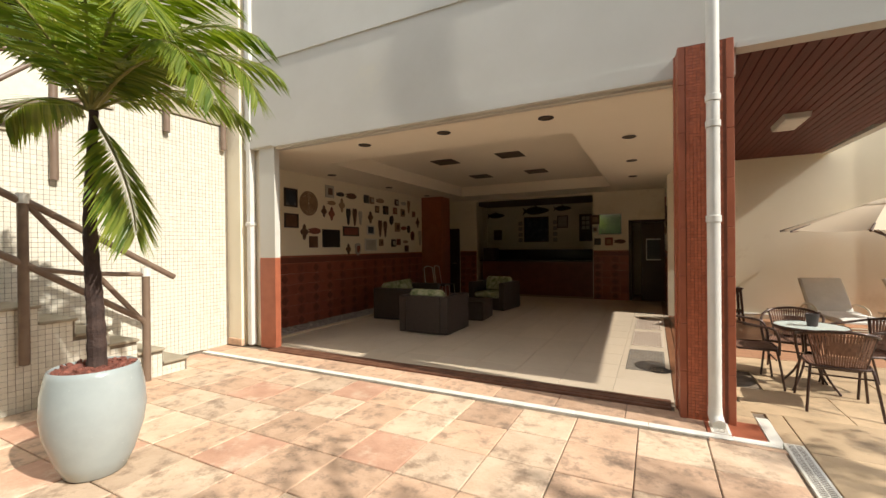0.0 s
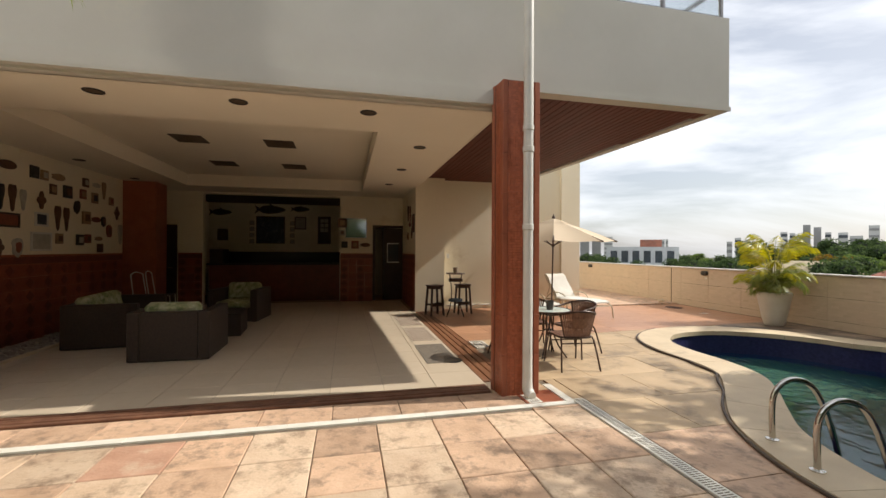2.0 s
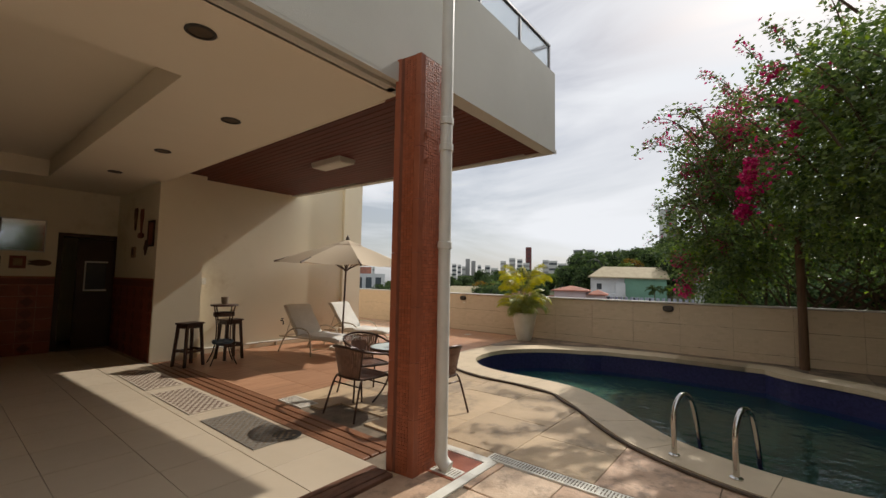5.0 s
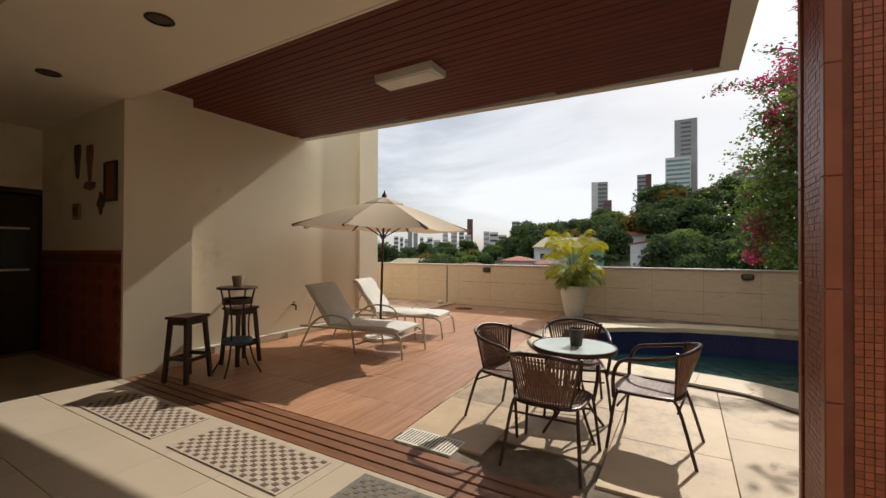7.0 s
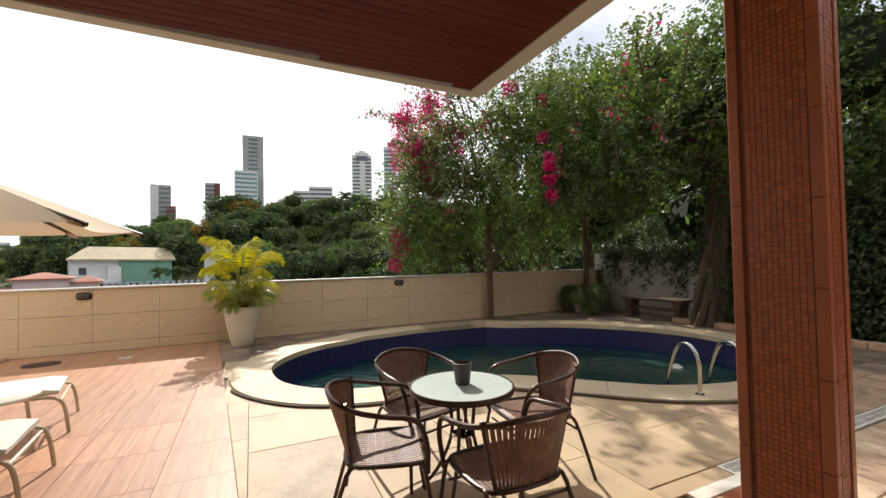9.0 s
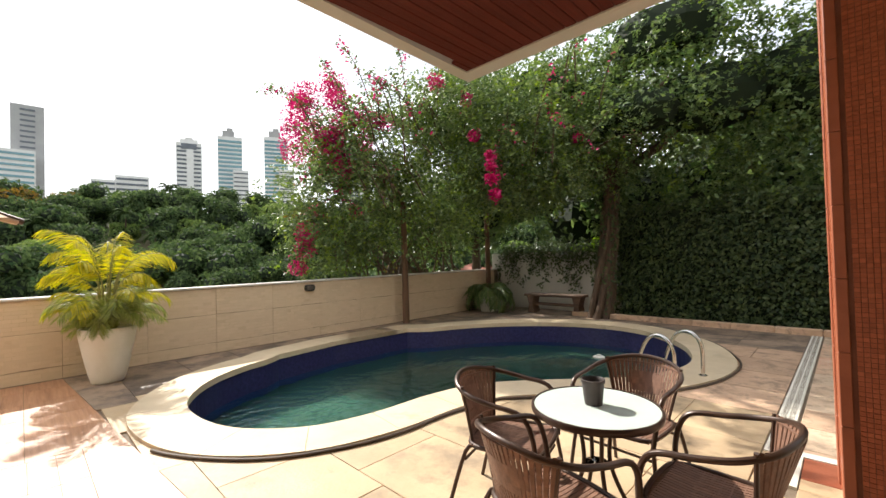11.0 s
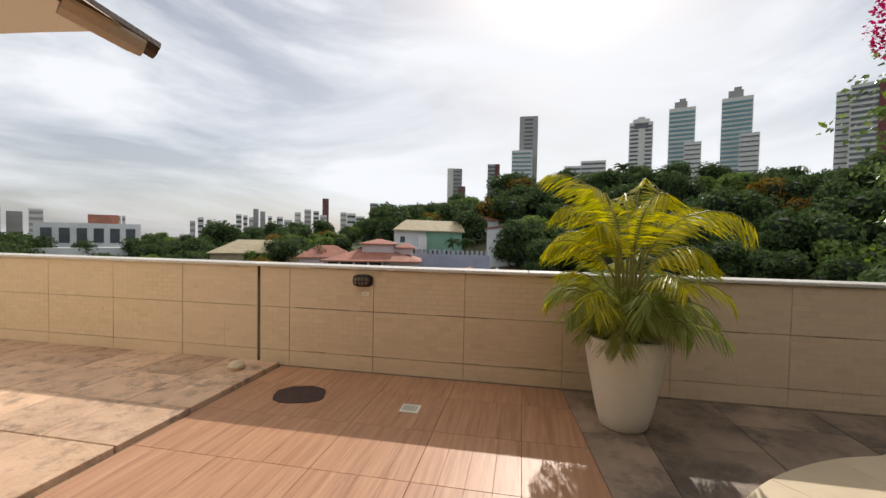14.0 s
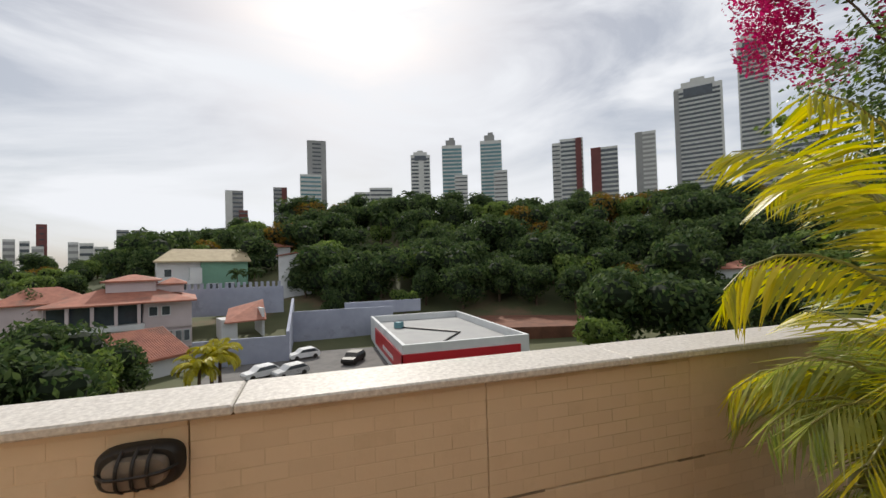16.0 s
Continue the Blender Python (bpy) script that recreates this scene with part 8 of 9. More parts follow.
# mats on the sunny strip of the hall floor
M_MAT1 = mat("cream_woven_mat", (0.55, 0.46, 0.36), (0.46, 0.38, 0.29), 30, 0.9, 0.4, 120)
M_MAT2 = mat("brown_mat_weave", (0.20, 0.12, 0.085), (0.14, 0.085, 0.06), 30, 0.9, 0.3, 120)
M_MAT3 = mat("grey_mesh_mat", (0.24, 0.21, 0.17), (0.16, 0.14, 0.115), 30, 0.9, 0.4, 120)
for y0, y1, grey in ((8.72, 10.0, 0), (7.33, 8.50, 0), (5.97, 7.05, 1)):
    t = thing("floor_mat", "grey rubber mesh mat on the hall floor" if grey else "cream mat with brown checked weave", "mat", (0.85, (y0 + y1) / 2, 0.010), group="floor mats")
    L = (y1 - y0) / 2
    mb = MB()
    mb.bevel_box(-0.22, 0.22, -L, L, 0.0005, 0.008, 0.003)
    part("base", mb, M_MAT3 if grey else M_MAT1, t)
    mb = MB()
    n = 26 if grey else 22
    for i in range(11):
        for j in range(n):
            x, y = -0.20 + i * 0.0365, -L + 0.02 + j * (2 * L - 0.05) / n
            if (i + j) % 2 == 0:
                mb.box(x, x + 0.030, y, y + (2 * L - 0.05) / n * 0.8, 0.008, 0.0105)
    part("weave", mb, M_JOINT if grey else M_MAT2, t)["kind"] = "stuff"
t = thing("drain_cover", "round dark iron drain cover in the floor", "drain", (1.0, 6.08, 0.010))
mb = MB()
mb.lathe([(0.01, 0.009), (0.12, 0.009), (0.135, 0.004), (0.135, 0.0), (0.01, 0.0)], 28)
part("plate", mb, M_BLACK, t)

# ---------------------------------------------------------------- outer stair with mosaic sides
SX0, SX1 = -5.2, -4.42         # first flight between the two side faces
RUN, RISE = 0.288, 0.168
stair = tagged(new("stairs"), "mosaic-clad outer stair with stone treads", "stairs", kind="structure")
M_TREAD = mat("grey_stone_tread", (0.36, 0.31, 0.22), (0.27, 0.23, 0.165), 4, 0.6, 0.2, 50)
y, z = 3.66, 0.0
side_poly = [(y, 0.0)]
for k in range(11):
    mb = MB()
    mb.bevel_box(SX0, SX1 + 0.015, y - RUN, y + 0.02, z + RISE - 0.03, z + RISE, 0.006)
    part("tread", mb, M_TREAD, stair)
    mb = MB()
    mb.box(SX0, SX1 - 0.012, y - RUN, y - 0.001, 0, z + RISE - 0.03)
    part("riser", mb, M_MOSJ, stair)
    side_poly += [(y, z + RISE - 0.03), (y - RUN, z + RISE - 0.03)]
    y, z = y - RUN, z + RISE
# upper flight, behind, rising the other way; its side is the tall mosaic wall
UX = -5.2
y2, z2 = 0.62, 1.85
top_steps = []
mb = MB()
mb.box(-6.1, SX1, -0.6, y2, 0, z2)
part("landing", mb, M_TREAD, stair)
k = 0
while z2 < 3.50:
    z2 += RISE
    mb = MB()
    mb.bevel_box(-6.1, UX + 0.02, y2 - 0.02, y2 + RUN + 0.02, z2 - 0.03, z2, 0.006)
    part("tread", mb, M_TREAD, stair)
    mb = MB()
    mb.box(-6.1, UX - 0.012, y2, y2 + RUN, 0, z2 - 0.03)
    part("riser", mb, M_MOSJ, stair)
    top_steps.append((y2, y2 + RUN, z2 - 0.03))
    y2 += RUN
mb = MB()
mb.bevel_box(-7.5, UX + 0.02, y2, 4.82, z2 - 0.03, z2, 0.006)
part("landing", mb, M_TREAD, stair)
mb = MB()
mb.box(-7.5, UX - 0.012, y2, 4.82, 0, z2 - 0.03)
part("body", mb, M_MOSJ, stair)
top_steps.append((y2, 4.80, z2 - 0.03))


def wall_top(yy):
    for a, b, h in top_steps:
        if a <= yy < b:
            return h
    return 0


def side_top(yy):
    k = int((3.66 - yy) / RUN)
    return -1 if yy > 3.66 or yy < 0.5 else (k + 1) * RISE - 0.03


Q = 0.0545
near, rest = [], MB()
mb = MB()
mb.box(0, 0.006, 0.002, Q - 0.002, 0.002, Q - 0.002)
tile_m = fix(mb.mesh("mosaic_tile", M_MOS))
count = 0
for j in range(2, 86):
    yy = 0.2 + j * Q
    for i in range(66):
        zz = i * Q
        if zz + Q < wall_top(yy + Q / 2) + 0.01 and not (side_top(yy) > zz + Q):
            if 1.5 < yy and 3.66 < yy < 4.3 and zz < 1.35 and count < 280:
                shared("mosaic_tile", tile_m, stair, Matrix.Translation((UX - 0.012, yy, zz)))
                count += 1
            else:
                rest.box(UX - 0.012, UX - 0.006, yy + 0.002, yy + Q - 0.002, zz + 0.002, zz + Q - 0.002)
        if zz + Q < side_top(yy + Q / 2) + 0.012:
            rest.box(SX1 - 0.012, SX1 - 0.006, yy + 0.002, yy + Q - 0.002, zz + 0.002, zz + Q - 0.002)
for k in range(11):
    yk, zk = 3.66 - k * RUN, k * RISE
    for i in range(14):
        for j in range(2):
            rest.box(SX0 + 0.003 + i * Q, SX0 + Q - 0.001 + i * Q, yk - 0.001, yk + 0.005, zk + 0.004 + j * 0.066, zk + 0.064 + j * 0.066)
part("mosaic", rest, M_MOS, stair, outward=False)["kind"] = "stuff"
# garden parapet up behind the stair, with mosaic face
mb = MB()
mb.box(-7.7, -7.5, -3, 4.2, 0, 4.55)
mb.box(-9, -7.5, 4.2, 4.82, 0, 4.55)
piece_of_setting("wall_stair", mb, M_MOS, "white mosaic parapet wall above the stair", category="wall")
mb = MB()
mb.box(-9.5, -7.7, -6, 4.8, 0, 3.55)
piece_of_setting("ground_upper", mb, M_JOINT, "raised ground behind the stair", category="ground")

# tube handrails
M_RAILW = mat("brown_painted_rail", (0.21, 0.15, 0.105), (0.15, 0.10, 0.07), 5, 0.4, 0.1, 50)
M_TAPE = mat("white_joint_tape", (0.72, 0.70, 0.64), (0.6, 0.58, 0.52), 9, 0.8, 0.3, 40)


def rail_run(name, label, posts, extra):
    t = thing(name, label, "handrail", posts[0][0])
    o = Vector(posts[0][0])
    for p, q in posts:
        mb = MB()
        mb.tube([Vector(p) - o, Vector(q) - o], 0.042, 14)
        part("post", mb, M_RAILW, t, smooth=True)
        mb = MB()
        d = (Vector(q) - Vector(p)).normalized()
        mb.tube([Vector(q) - o - d * 0.06, Vector(q) - o + d * 0.035], 0.05, 12)
        part("joint_wrap", mb, M_TAPE, t, "white wrapped joint")
    for a, b, r in extra:
        mb = MB()
        mb.tube([Vector(a) - o, Vector(b) - o], r, 12)
        part("bar", mb, M_RAILW, t, smooth=True)
    return t


PXA = SX1 + 0.05
rail_run("stair_handrail", "brown tube handrail with cross bars on the lower flight",
         [((PXA, 3.16, 0.0), (PXA, 3.16, 1.29)), ((PXA, 2.10, 0.46), (PXA, 2.10, 2.05)), ((PXA, 1.04, 1.1), (PXA, 1.04, 2.65))],
         [((PXA, 3.48, 1.20), (PXA, 2.10, 2.03), 0.034), ((PXA, 3.16, 0.70), (PXA, 2.10, 1.42), 0.034), ((PXA, 3.16, 0.66), (PXA, 2.12, 2.0), 0.028), ((PXA, 3.16, 1.25), (PXA, 2.55, 1.30), 0.026), ((PXA, 2.10, 2.0), (PXA, 1.04, 2.62), 0.034), ((PXA, 2.10, 1.42), (PXA, 1.04, 2.05), 0.034), ((PXA, 2.55, 1.30), (PXA, 2.10, 1.38), 0.026)])
PXB = UX + 0.05
rail_run("upper_handrail", "brown tube handrail mounted on the mosaic wall",
         [((PXB, 2.62, 2.35), (PXB, 2.62, 3.88)), ((PXB, 3.86, 3.2), (PXB, 3.86, 4.2)), ((PXB, 4.72, 3.12), (PXB, 4.72, 4.3))],
         [((PXB, 1.2, 3.25), (PXB, 2.62, 3.86), 0.034), ((PXB, 2.62, 3.86), (PXB, 3.86, 4.18), 0.034), ((PXB, 3.86, 4.18), (PXB, 4.72, 4.2), 0.034), ((PXB, 1.2, 2.6), (PXB, 2.62, 3.25), 0.03), ((PXB, 2.62, 3.25), (PXB, 3.86, 3.75), 0.03), ((PXB, 1.6, 2.75), (PXB, 2.62, 3.8), 0.026), ((PXB, 2.62, 2.95), (PXB, 3.4, 3.95), 0.026)])
# black iron gate above
gt = thing("iron_gate", "black iron bar fence above the stair", "fence", (-7.6, 3.0, 4.55))
for k in range(26):
    mb = MB()
    mb.tube([(0, -3.0 + k * 0.13, 0), (0, -3.0 + k * 0.13, 1.7)], 0.011, 6)
    part("bar", mb, M_BLACK, gt)
for z in (0.12, 1.0, 1.55):
    mb = MB()
    mb.box(-0.02, 0.02, -3.05, 0.3, z, z + 0.05)
    part("rail", mb, M_BLACK, gt)
for x, yy, R, H, sd in ((-10.6, 2.6, 2.4, 4.5, 61), (-10.2, 5.2, 2.4, 5.0, 62), (-11.5, -0.5, 2.4, 4.6, 63), (-13.5, 4.0, 2.8, 6.5, 64)):
    t = thing("tree", "broadleaf tree behind the stair fence", "tree", (x, yy, 2.2), group="street trees")
    mb = MB()
    mb.tube([(0, 0, -3), (0, 0, 2)], [0.2, 0.12], 8)
    part("trunk", mb, M_BARK, t)
    cr, core = crown(sd, R, H, 5000, 0.12, 11, 1.0)
    c = part("crown", cr, L_MID, t, outward=False)
    part("shade_core", core, M_CORE, c, outward=False)
# small clay pot behind the palm
t = thing("plant_pot", "small grey clay pot beside the stair", "plant pot", (-4.05, 2.30, 0))
mb = MB()
mb.lathe([(0.09, 0), (0.10, 0.01), (0.14, 0.22), (0.15, 0.24), (0.15, 0.27), (0.13, 0.27), (0.12, 0.2), (0.01, 0.19)], 24)
part("pot", mb, M_TREAD, t, smooth=True)

# ---------------------------------------------------------------- small things of the terrace
def bulkhead(y, z):
    t = thing("bulkhead_lamp", "oval black caged bulkhead lamp on the parapet", "wall lamp", (PX - 0.002, y, z), group="parapet lamps")

    def oval(w, h, d0, d1, top):
        mb = MB()
        rows = []
        for r, d in ((1.0, d0), (1.0, d0 + (d1 - d0) * 0.5), (0.92, d0 + (d1 - d0) * 0.85), (top, d1)):
            rows.append([(-d, r * w * (abs(math.cos(a)) ** 0.6) * (1 if math.cos(a) > 0 else -1), r * h * (abs(math.sin(a)) ** 0.6) * (1 if math.sin(a) > 0 else -1)) for a in [2 * math.pi * i / 28 for i in range(28)]])
        for r in rows:
            mb.v.extend(r)
        for i in range(3):
            for j in range(28):
                k = (j + 1) % 28
                mb.f.append((i * 28 + j, i * 28 + k, (i + 1) * 28 + k, (i + 1) * 28 + j))
        mb.f.append(tuple(range(28))[::-1])
        mb.f.append(tuple(range(84, 112)))
        return mb

    part("body", oval(0.105, 0.062, 0.0, 0.045, 0.85), M_BLACK, t, smooth=True)
    part("glass", oval(0.076, 0.040, 0.045, 0.075, 0.6), mat("grimy_lamp_glass", (0.20, 0.16, 0.13), (0.12, 0.10, 0.08), 9, 0.2, 0.05, 40), t, smooth=True)
    for yy in (-0.035, 0.0, 0.035):
        mb = MB()
        mb.tube(spline([(-0.04, yy, -0.055), (-0.078, yy, -0.03), (-0.086, yy, 0), (-0.078, yy, 0.03), (-0.04, yy, 0.055)], 3, False), 0.0045, 6)
        part("cage_bar", mb, M_BLACK, t)
    mb = MB()
    mb.tube(spline([(-0.04, -0.095, 0), (-0.08, -0.06, 0), (-0.088, 0, 0), (-0.08, 0.06, 0), (-0.04, 0.095, 0)], 3, False), 0.0045, 6)
    part("cage_bar", mb, M_BLACK, t)


bulkhead(9.73, 0.93)
bulkhead(4.31, 0.93)
bulkhead(15.0, 0.93)
plate = thing("label_plate", "small pale cream plate under the bulkhead lamp", "plate", (PX - 0.003, 9.70, 0.80))
mb = MB()
mb.bevel_box(-0.005, 0.003, -0.035, 0.035, -0.02, 0.02, 0.001)
part("plate_body", mb, M_STRIP, plate)
for k in (-0.006, 0.006):
    mb = MB()
    mb.box(-0.0056, -0.0049, -0.022, 0.022, k - 0.0018, k + 0.0018)
    part("print_bar", mb, M_JOINT, plate, "grey printed bar")

# pool ladder
ld = thing("pool_ladder", "polished steel pool ladder with two hoop rails", "pool ladder", (2.765, 2.985, 0.03))
for dx, dy in ((0.10, 0.22), (-0.07, -0.22)):
    mb = MB()
    mb.tube(spline([(dx, dy, 0.0), (dx, dy, 0.30), (dx + 0.06, dy - 0.015, 0.43), (dx + 0.17, dy - 0.05, 0.475), (dx + 0.30, dy - 0.09, 0.40), (dx + 0.42, dy - 0.12, 0.12), (dx + 0.50, dy - 0.14, -0.25), (dx + 0.52, dy - 0.15, -0.9)], 5, False), 0.021, 12)
    part("hoop_rail", mb, M_STEEL, ld, smooth=True)
    mb = MB()
    mb.lathe([(0.02, 0), (0.045, 0.0), (0.045, 0.008), (0.024, 0.016)], 18, (dx, dy, 0))
    part("foot_plate", mb, M_STEEL, ld)
for z in (-0.35, -0.65):
    mb = MB()
    mb.tube([(0.60, 0.07, z), (0.44, -0.36, z)], 0.025, 8)
    part("step", mb, M_STEEL, ld)

# hose along the coping
ho = thing("garden_hose", "long dark brown hose lying along the pool coping", "hose", (4.2, 5.1, 0))
M_HOSE = mat("dark_brown_hose", (0.11, 0.075, 0.05), (0.07, 0.05, 0.035), 8, 0.55, 0.1, 60)
hl = offset(pool_edge, 0.475)
seq = [p for p in hl]
i0 = min(range(len(seq)), key=lambda i: (seq[i] - Vector((5.4, 7.3))).length)
line = []
for k in range(len(seq)):
    p = seq[(i0 + k) % len(seq)]
    line.append((p.x - 4.2 + 0.012 * math.sin(k * 0.9), p.y - 5.1 + 0.012 * math.cos(k * 0.7), 0.014))
    if (p - Vector((6.0, -0.3))).length < 0.35:
        break
mb = MB()
mb.tube(spline(line, 3, False), 0.0135, 8)
part("tube", mb, M_HOSE, ho, smooth=True)
# float on the water
t = thing("pool_float", "white round chlorine float on the water", "float", (4.65, 1.10, -0.385))
mb = MB()
mb.lathe([(0.02, 0.0), (0.09, 0.0), (0.10, 0.015), (0.09, 0.03), (0.05, 0.035), (0.04, 0.06), (0.01, 0.06)], 20)
part("body", mb, M_SLING, t, smooth=True)

# floor drain, dark oval cover, loose stone
t = thing("floor_drain", "small square cream floor drain grate", "drain", (8.07, 9.02, 0.001))
mb = MB()
mb.bevel_box(-0.075, 0.075, -0.075, 0.075, 0, 0.004, 0.002)
part("frame", mb, M_STRIP, t)
for k in range(6):
    mb = MB()
    mb.box(-0.05, 0.05, -0.052 + k * 0.02, -0.044 + k * 0.02, 0.004, 0.0055)
    part("slot", mb, M_JOINT, t)
t = thing("manhole_cover", "dark brown rough inspection cover in the floor", "cover", (8.13, 10.02, 0.001))
mb = MB()
rg = random.Random(2)
mb.prism([(0.20 * math.cos(w * 0.35) * rg.uniform(.9, 1.05), 0.24 * math.sin(w * 0.35) * rg.uniform(.9, 1.05)) for w in range(18)], 0, 0.006)
part("plate", mb, mat("rusty_dark_plate", (0.075, 0.04, 0.03), (0.045, 0.025, 0.02), 14, 0.9, 0.6, 60), t)
t = thing("stone", "small pale loose stone by the parapet", "stone", (8.50, 10.92, 0.034))
mb = MB()
mb.lathe([(0.02, 0.0), (0.075, 0.01), (0.085, 0.045), (0.06, 0.075), (0.015, 0.085)], 10, sx=1.2, sy=0.9)
part("body", mb, M_COPING, t, smooth=True)

# switch, tap and pipe on the terrace wall
t = thing("wall_socket", "small white wall socket plate", "switch", (2.10, WALL_Y - 0.001, 1.30))
mb = MB()
mb.bevel_box(-0.04, 0.04, -0.012, 0, 0, 0.12, 0.004)
part("plate", mb, M_SLING, t)
mb = MB()
mb.bevel_box(-0.015, 0.015, -0.018, -0.012, 0.04, 0.08, 0.003)
part("rocker", mb, M_PIPE, t)
t = thing("garden_tap", "dark brass garden tap on the terrace wall", "tap", (3.71, WALL_Y, 0.49))
mb = MB()
mb.tube(spline([(0, 0.0, 0.03), (0, -0.06, 0.03), (0.0, -0.10, 0.02), (0.0, -0.11, -0.05)], 4, False), 0.013, 8)
part("spout", mb, M_IRON, t, smooth=True)
mb = MB()
mb.tube([(-0.03, -0.06, 0.075), (0.03, -0.06, 0.075)], 0.008, 6)
mb.tube([(0, -0.06, 0.03), (0, -0.06, 0.075)], 0.007, 6)
part("handle", mb, M_IRON, t)
t = thing("wall_pipe", "white plastic pipe along the foot of the wall", "pipe", (3.6, WALL_Y - 0.04, 0.0))
mb = MB()
mb.tube([(-1.55, 0, 0.10), (1.6, 0, 0.10)], 0.02, 8)
part("tube", mb, M_PIPE, t, smooth=True)
for x in (-1.2, 0, 1.2):
    mb = MB()
    mb.box(x - 0.012, x + 0.012, -0.022, 0.04, 0.0, 0.085)
    part("bracket", mb, M_PIPE, t)

# ---------------------------------------------------------------- paving slabs and floor tiles, piece by piece
random.seed(11)
paving = tagged(new("pavement_front"), "worn sandstone paving slabs of the forecourt", "pavement", kind="structure")
S = 0.49
slab_me = []
for k in range(5):
    mb = MB()
    mb.bevel_box(0.004, S - 0.004, 0.004, S - 0.004, -0.02, 0.0, 0.005)
    slab_me.append(fix(mb.mesh("slab", (M_SLAB, M_SLABR, M_SLABC, M_SLAB, M_SLABC)[k])))
for i in range(-7, 14):
    x = 1.315 - i * S
    for j in range(0, 17):
        y = 4.235 - (j + 1) * S
        if x < -5.2 or (x > 1.34):
            continue
        sx, x0 = 1.0, x
        if x + S > 1.82:
            sx = (1.82 - x) / S
        m = Matrix.Translation((x0, y, random.uniform(-0.002, 0.002))) @ Matrix.Diagonal((sx, 1, 1, 1))
        shared("slab", random.choice(slab_me), paving, m)
x = 1.33
while x > -5.2:
    w = 0.62
    mb = MB()
    mb.bevel_box(x - w + 0.003, x - 0.003, 4.39, 4.765, -0.02, 0.0, 0.004)
    part("slab", mb, M_SLAB, paving)
    x -= w
x = 1.82
mb = MB()
for xa, xb in ((1.33, 1.82),):
    mb.bevel_box(xa + 0.003, 1.735, 4.395, 4.74, -0.02, 0.0, 0.004)
part("slab", mb, M_REDP, paving)
mb = MB()
mb.bevel_box(1.33, 1.82, 4.24, 4.295, -0.02, 0.0, 0.004)
part("slab", mb, M_SLAB, paving)

pav2 = tagged(new("pavement_pool"), "pale sandstone slabs round the pool", "pavement", kind="structure")
pool_hull = offset(pool_edge, 0.40)
def edge_y(x):
    return 7.205 + 0.078 * (x - 1.4)
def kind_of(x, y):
    """Darker, blotched stone by the parapet and under the trees, paler stone elsewhere."""
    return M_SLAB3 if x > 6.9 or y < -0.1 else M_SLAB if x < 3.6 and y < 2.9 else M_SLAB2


y, row = -1.6, 0
while y < 10.9:
    h = 0.74
    x = 1.965 - (row % 2) * 0.28
    while x < PX:
        w = random.choice((0.78, 0.9, 1.05))
        xa, xb, ya, yb = max(x, 1.965 if y < 4.42 else 1.53), min(x + w, PX - 0.005), y, y + h
        x += w
        if xb - xa < 0.08:
            continue
        lim = edge_y((xa + xb) / 2)
        if ya > edge_y(xb) - 0.02:
            continue
        slant = yb > edge_y(xa) - 0.006
        yb = min(yb, lim - 0.006)
        if yb - ya < 0.004:
            yb = ya + 0.004
        pts = [(xa + (xb - xa) * u, ya + (yb - ya) * v) for u in (0.04, 0.5, 0.96) for v in (0.04, 0.5, 0.96)]
        if all(inside(p, pool_hull) for p in pts):
            continue
        # pieces that meet the coping are cut into strips along it
        if any(inside(p, coping_edge) for p in pts):
            mb = MB()
            N = 24
            for q in range(N):
                a, b = xa + 0.004 + (xb - xa - 0.008) * q / N, xa + 0.004 + (xb - xa - 0.008) * (q + 1) / N
                mid = (a + b) / 2
                ins = [inside((mid, ya + (yb - ya) * s / 30), coping_edge) for s in range(31)]
                runs, st = [], None
                for s, f in enumerate(ins + [True]):
                    if not f and st is None:
                        st = s
                    if f and st is not None:
                        runs.append((st, s - 1))
                        st = None
                for s0, s1 in runs:
                    if s1 > s0:
                        mb.box(a, b, ya + 0.004 + (yb - ya - 0.008) * max(s0 - (0.8 if s0 else 0), 0) / 30, ya + 0.004 + (yb - ya - 0.008) * min(s1 + (0.8 if s1 < 30 else 0), 30) / 30, -0.02, 0.0)
            if mb.f:
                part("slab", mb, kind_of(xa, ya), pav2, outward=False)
        else:
            mb = MB()
            if slant:
                top_a, top_b = (min(max(edge_y(e) - 0.004, ya + 0.004), ya + h - 0.002) for e in (xa, xb))
                mb.prism([(xa + 0.002, ya + 0.002), (xb - 0.002, ya + 0.002), (xb - 0.002, top_b), (xa + 0.002, top_a)], -0.02, 0.0)
            else:
                mb.bevel_box(xa + 0.002, xb - 0.002, ya + 0.002, yb - 0.002, -0.02, random.uniform(-0.001, 0.001), 0.003)
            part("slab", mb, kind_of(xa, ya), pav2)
    y += h
    row += 1
mb = MB()
mb.bevel_box(1.535, 1.735, 4.905, 5.3, -0.02, -0.001, 0.004)
part("slab", mb, M_SLAB2, pav2)
mb = MB()
mb.bevel_box(1.115, 1.735, 4.745, 4.90, -0.02, -0.001, 0.004)
part("slab", mb, M_SLAB2, pav2)
mb = MB()
mb.bevel_box(1.835, 1.96, 4.425, 5.3, -0.02, -0.002, 0.004)
part("slab", mb, M_SLAB2, pav2)

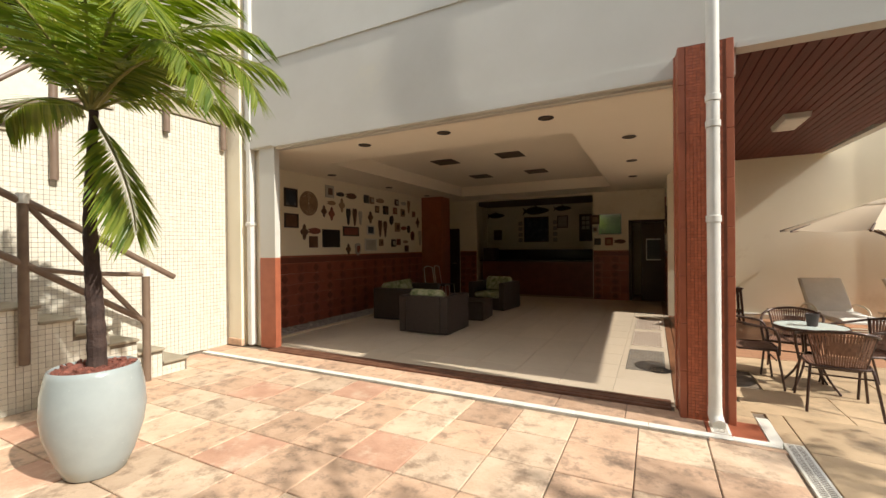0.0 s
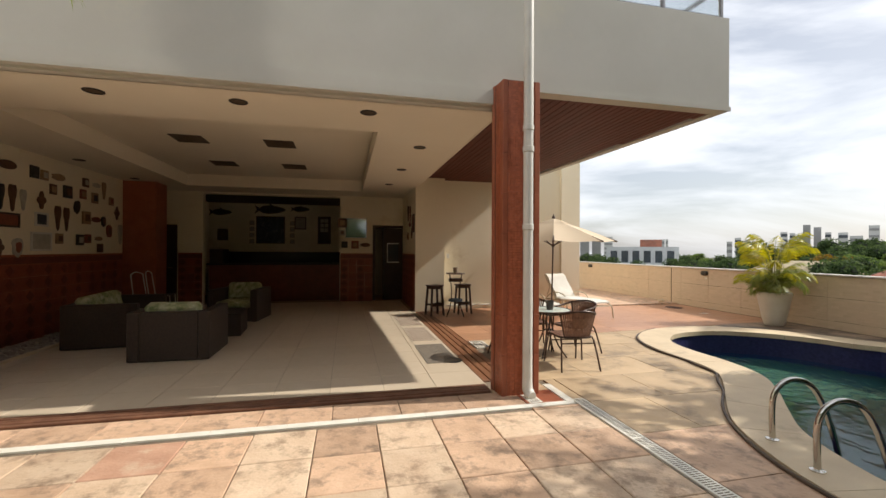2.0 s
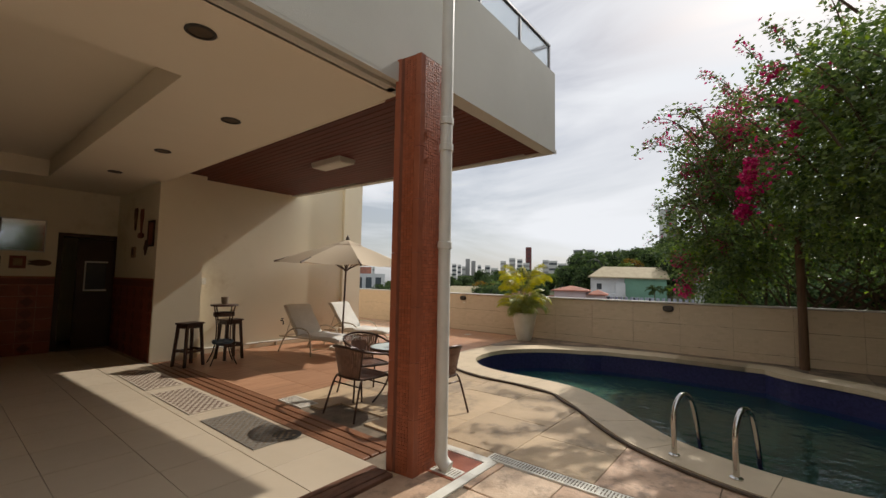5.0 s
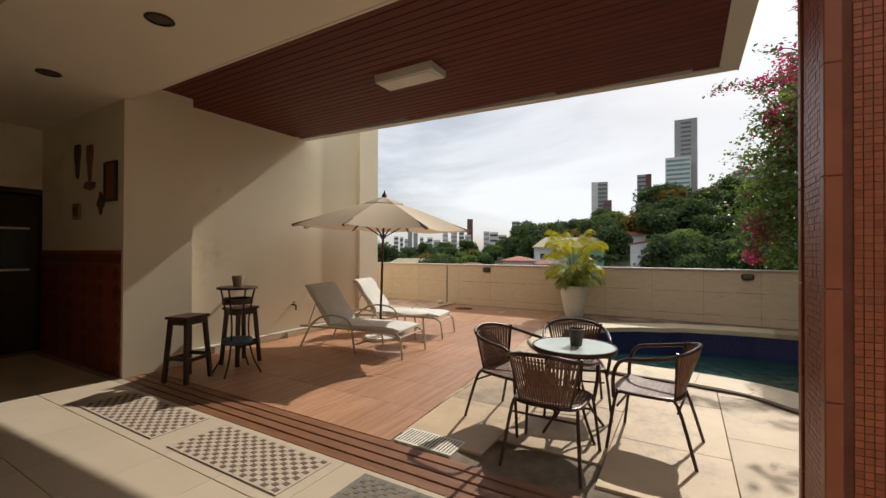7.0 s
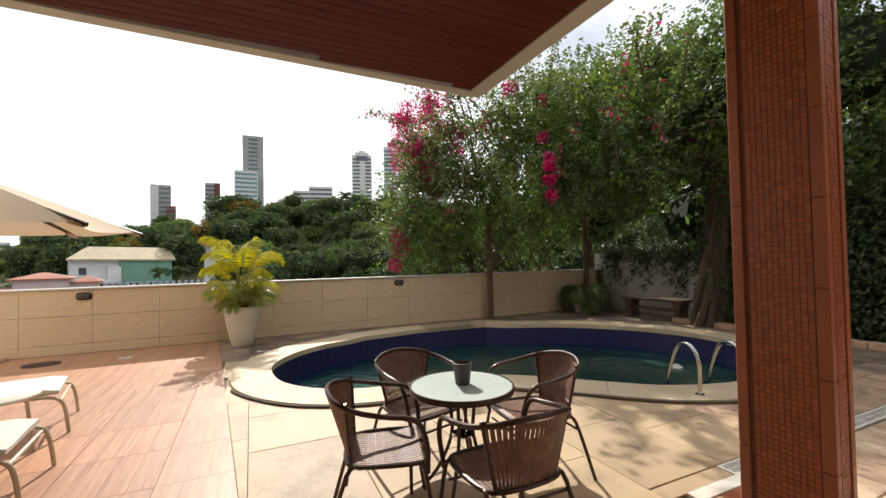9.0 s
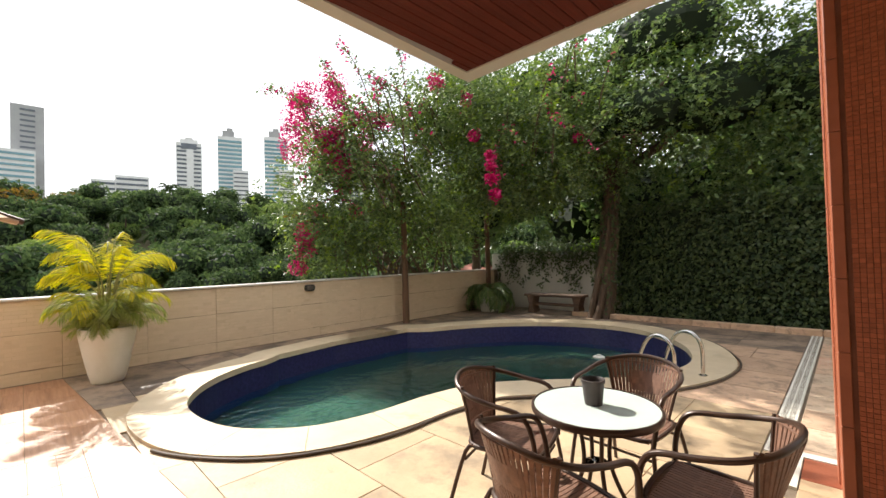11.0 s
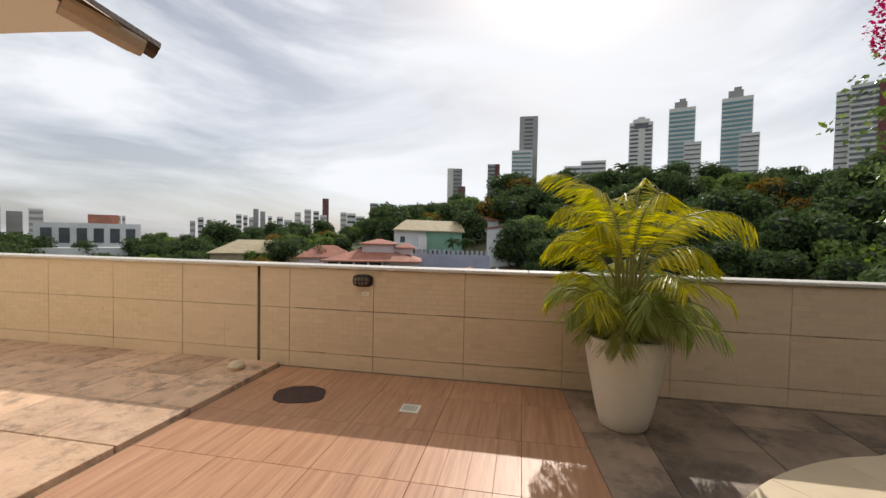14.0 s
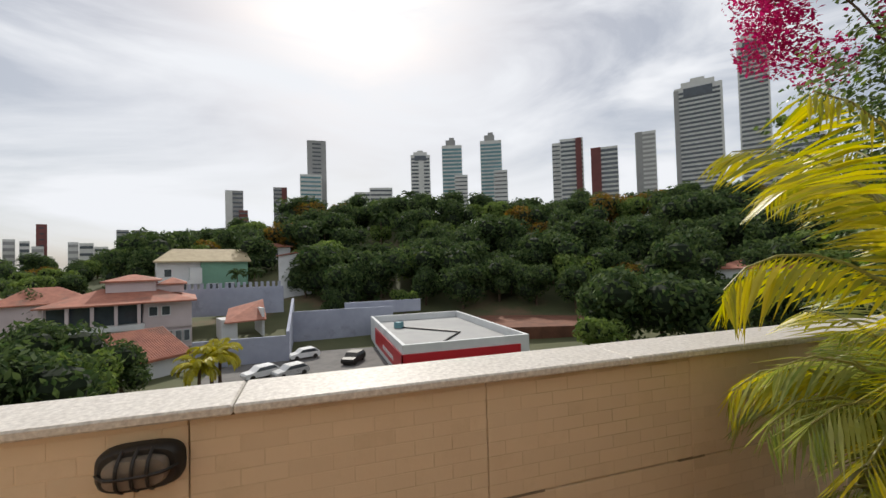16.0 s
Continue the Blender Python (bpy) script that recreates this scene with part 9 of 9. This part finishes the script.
# wood-look tiles of the terrace
wood = tagged(new("floor_terrace"), "wood-look ceramic tile floor of the terrace", "floor", kind="structure")
W = 0.62
x = 1.53
while x < PX - 0.01:
    xb = min(x + W, PX)
    y = WALL_Y if x < 5.8 else 10.62
    top = WALL_Y if x < 5.8 else 10.62
    while y > edge_y(x):
        ya = max(y - W, edge_y((x + xb) / 2))
        if y - W < edge_y(xb) and y > edge_y(xb) + 0.01:
            mb = MB()
            mb.prism([(x + 0.0015, edge_y(x) + 0.001), (xb - 0.0015, edge_y(xb) + 0.001), (xb - 0.0015, y - 0.0015), (x + 0.0015, y - 0.0015)], -0.02, 0.001)
            part("plank_tile", mb, M_WOODT, wood)
        elif y - ya > 0.03:
            mb = MB()
            k = 4
            for s in range(k):
                a = ya + (y - ya) * s / k
                b = ya + (y - ya) * (s + 1) / k
                mb.bevel_box(x + 0.0015, xb - 0.0015, a + (0.0015 if s == 0 else 0.0004), b - (0.0015 if s == k - 1 else 0.0004), -0.02, 0.001, 0.0012)
            part("plank_tile", mb, M_WOODT, wood)
        y -= W
    x += W
# raised stone paving past the joint
pav3 = tagged(new("pavement_side"), "grey weathered stone slabs past the wood-look floor", "pavement", kind="structure")
for i in range(5):
    for j in range(8):
        x0, y0 = 5.82 + i * 0.6, 10.65 + j * 0.6
        mb = MB()
        mb.bevel_box(x0 + 0.004, min(x0 + 0.6, PX) - 0.004, y0 + 0.004, y0 + 0.596, -0.02, 0.035, 0.005)
        part("slab", mb, M_SLAB, pav3)
# deck strip
deck = tagged(new("deck_strip"), "brown timber deck boards along the hall edge", "floor", kind="structure")
for k in range(4):
    mb = MB()
    mb.bevel_box(1.125 + k * 0.1, 1.215 + k * 0.1, 5.16 if k < 5 else 4.8, 10.6 if k else 10.1, -0.02, 0.006, 0.006)
    part("board", mb, M_DECK, deck)

# thin brick slips of the parapet, proud of their panels
BW, BH = 0.917 / 7, 0.0497
mb = MB()
mb.bevel_box(-0.0010, 0.004, 0.0018, BW - 0.0018, 0.0018, BH - 0.0018, 0.0008)
slip_me = fix(mb.mesh("brick", M_BRICKP))
rest = MB()
random.seed(15)
for y0, y1 in ((-1.42, 10.885), (10.915, 16)):
    y = y0
    while y < y1 - 0.2:
        wide = 0.92 if y + 1.84 < y1 else min(0.92, y1 - y)
        for za, rows in ((0.0, 3), (0.163, 9), (0.618, 8)):
            for r in range(rows):
                off = (BW / 2) * (r % 2)
                a = -off
                while a < wide - 0.01:
                    b0, b1 = max(a, 0.0), min(a + BW, wide - 0.003)
                    zz = za + 0.004 + r * BH
                    if b1 - b0 > 0.02:
                        near = 7.4 < y < 10.6 and za > 0.5
                        px = PX + random.uniform(-0.0003, 0.0001)
                        if near:
                            shared("brick", slip_me, par, Matrix.Translation((px, y + b0, zz)) @ Matrix.Diagonal((1, (b1 - b0) / BW, 1, 1)))
                        else:
                            rest.box(px - 0.0010, px + 0.004, y + b0 + 0.0018, y + b1 - 0.0018, zz + 0.0018, zz + BH - 0.0018)
                    a += BW
        y += 0.92
part("brick_face", rest, M_BRICKI, par)["kind"] = "stuff"
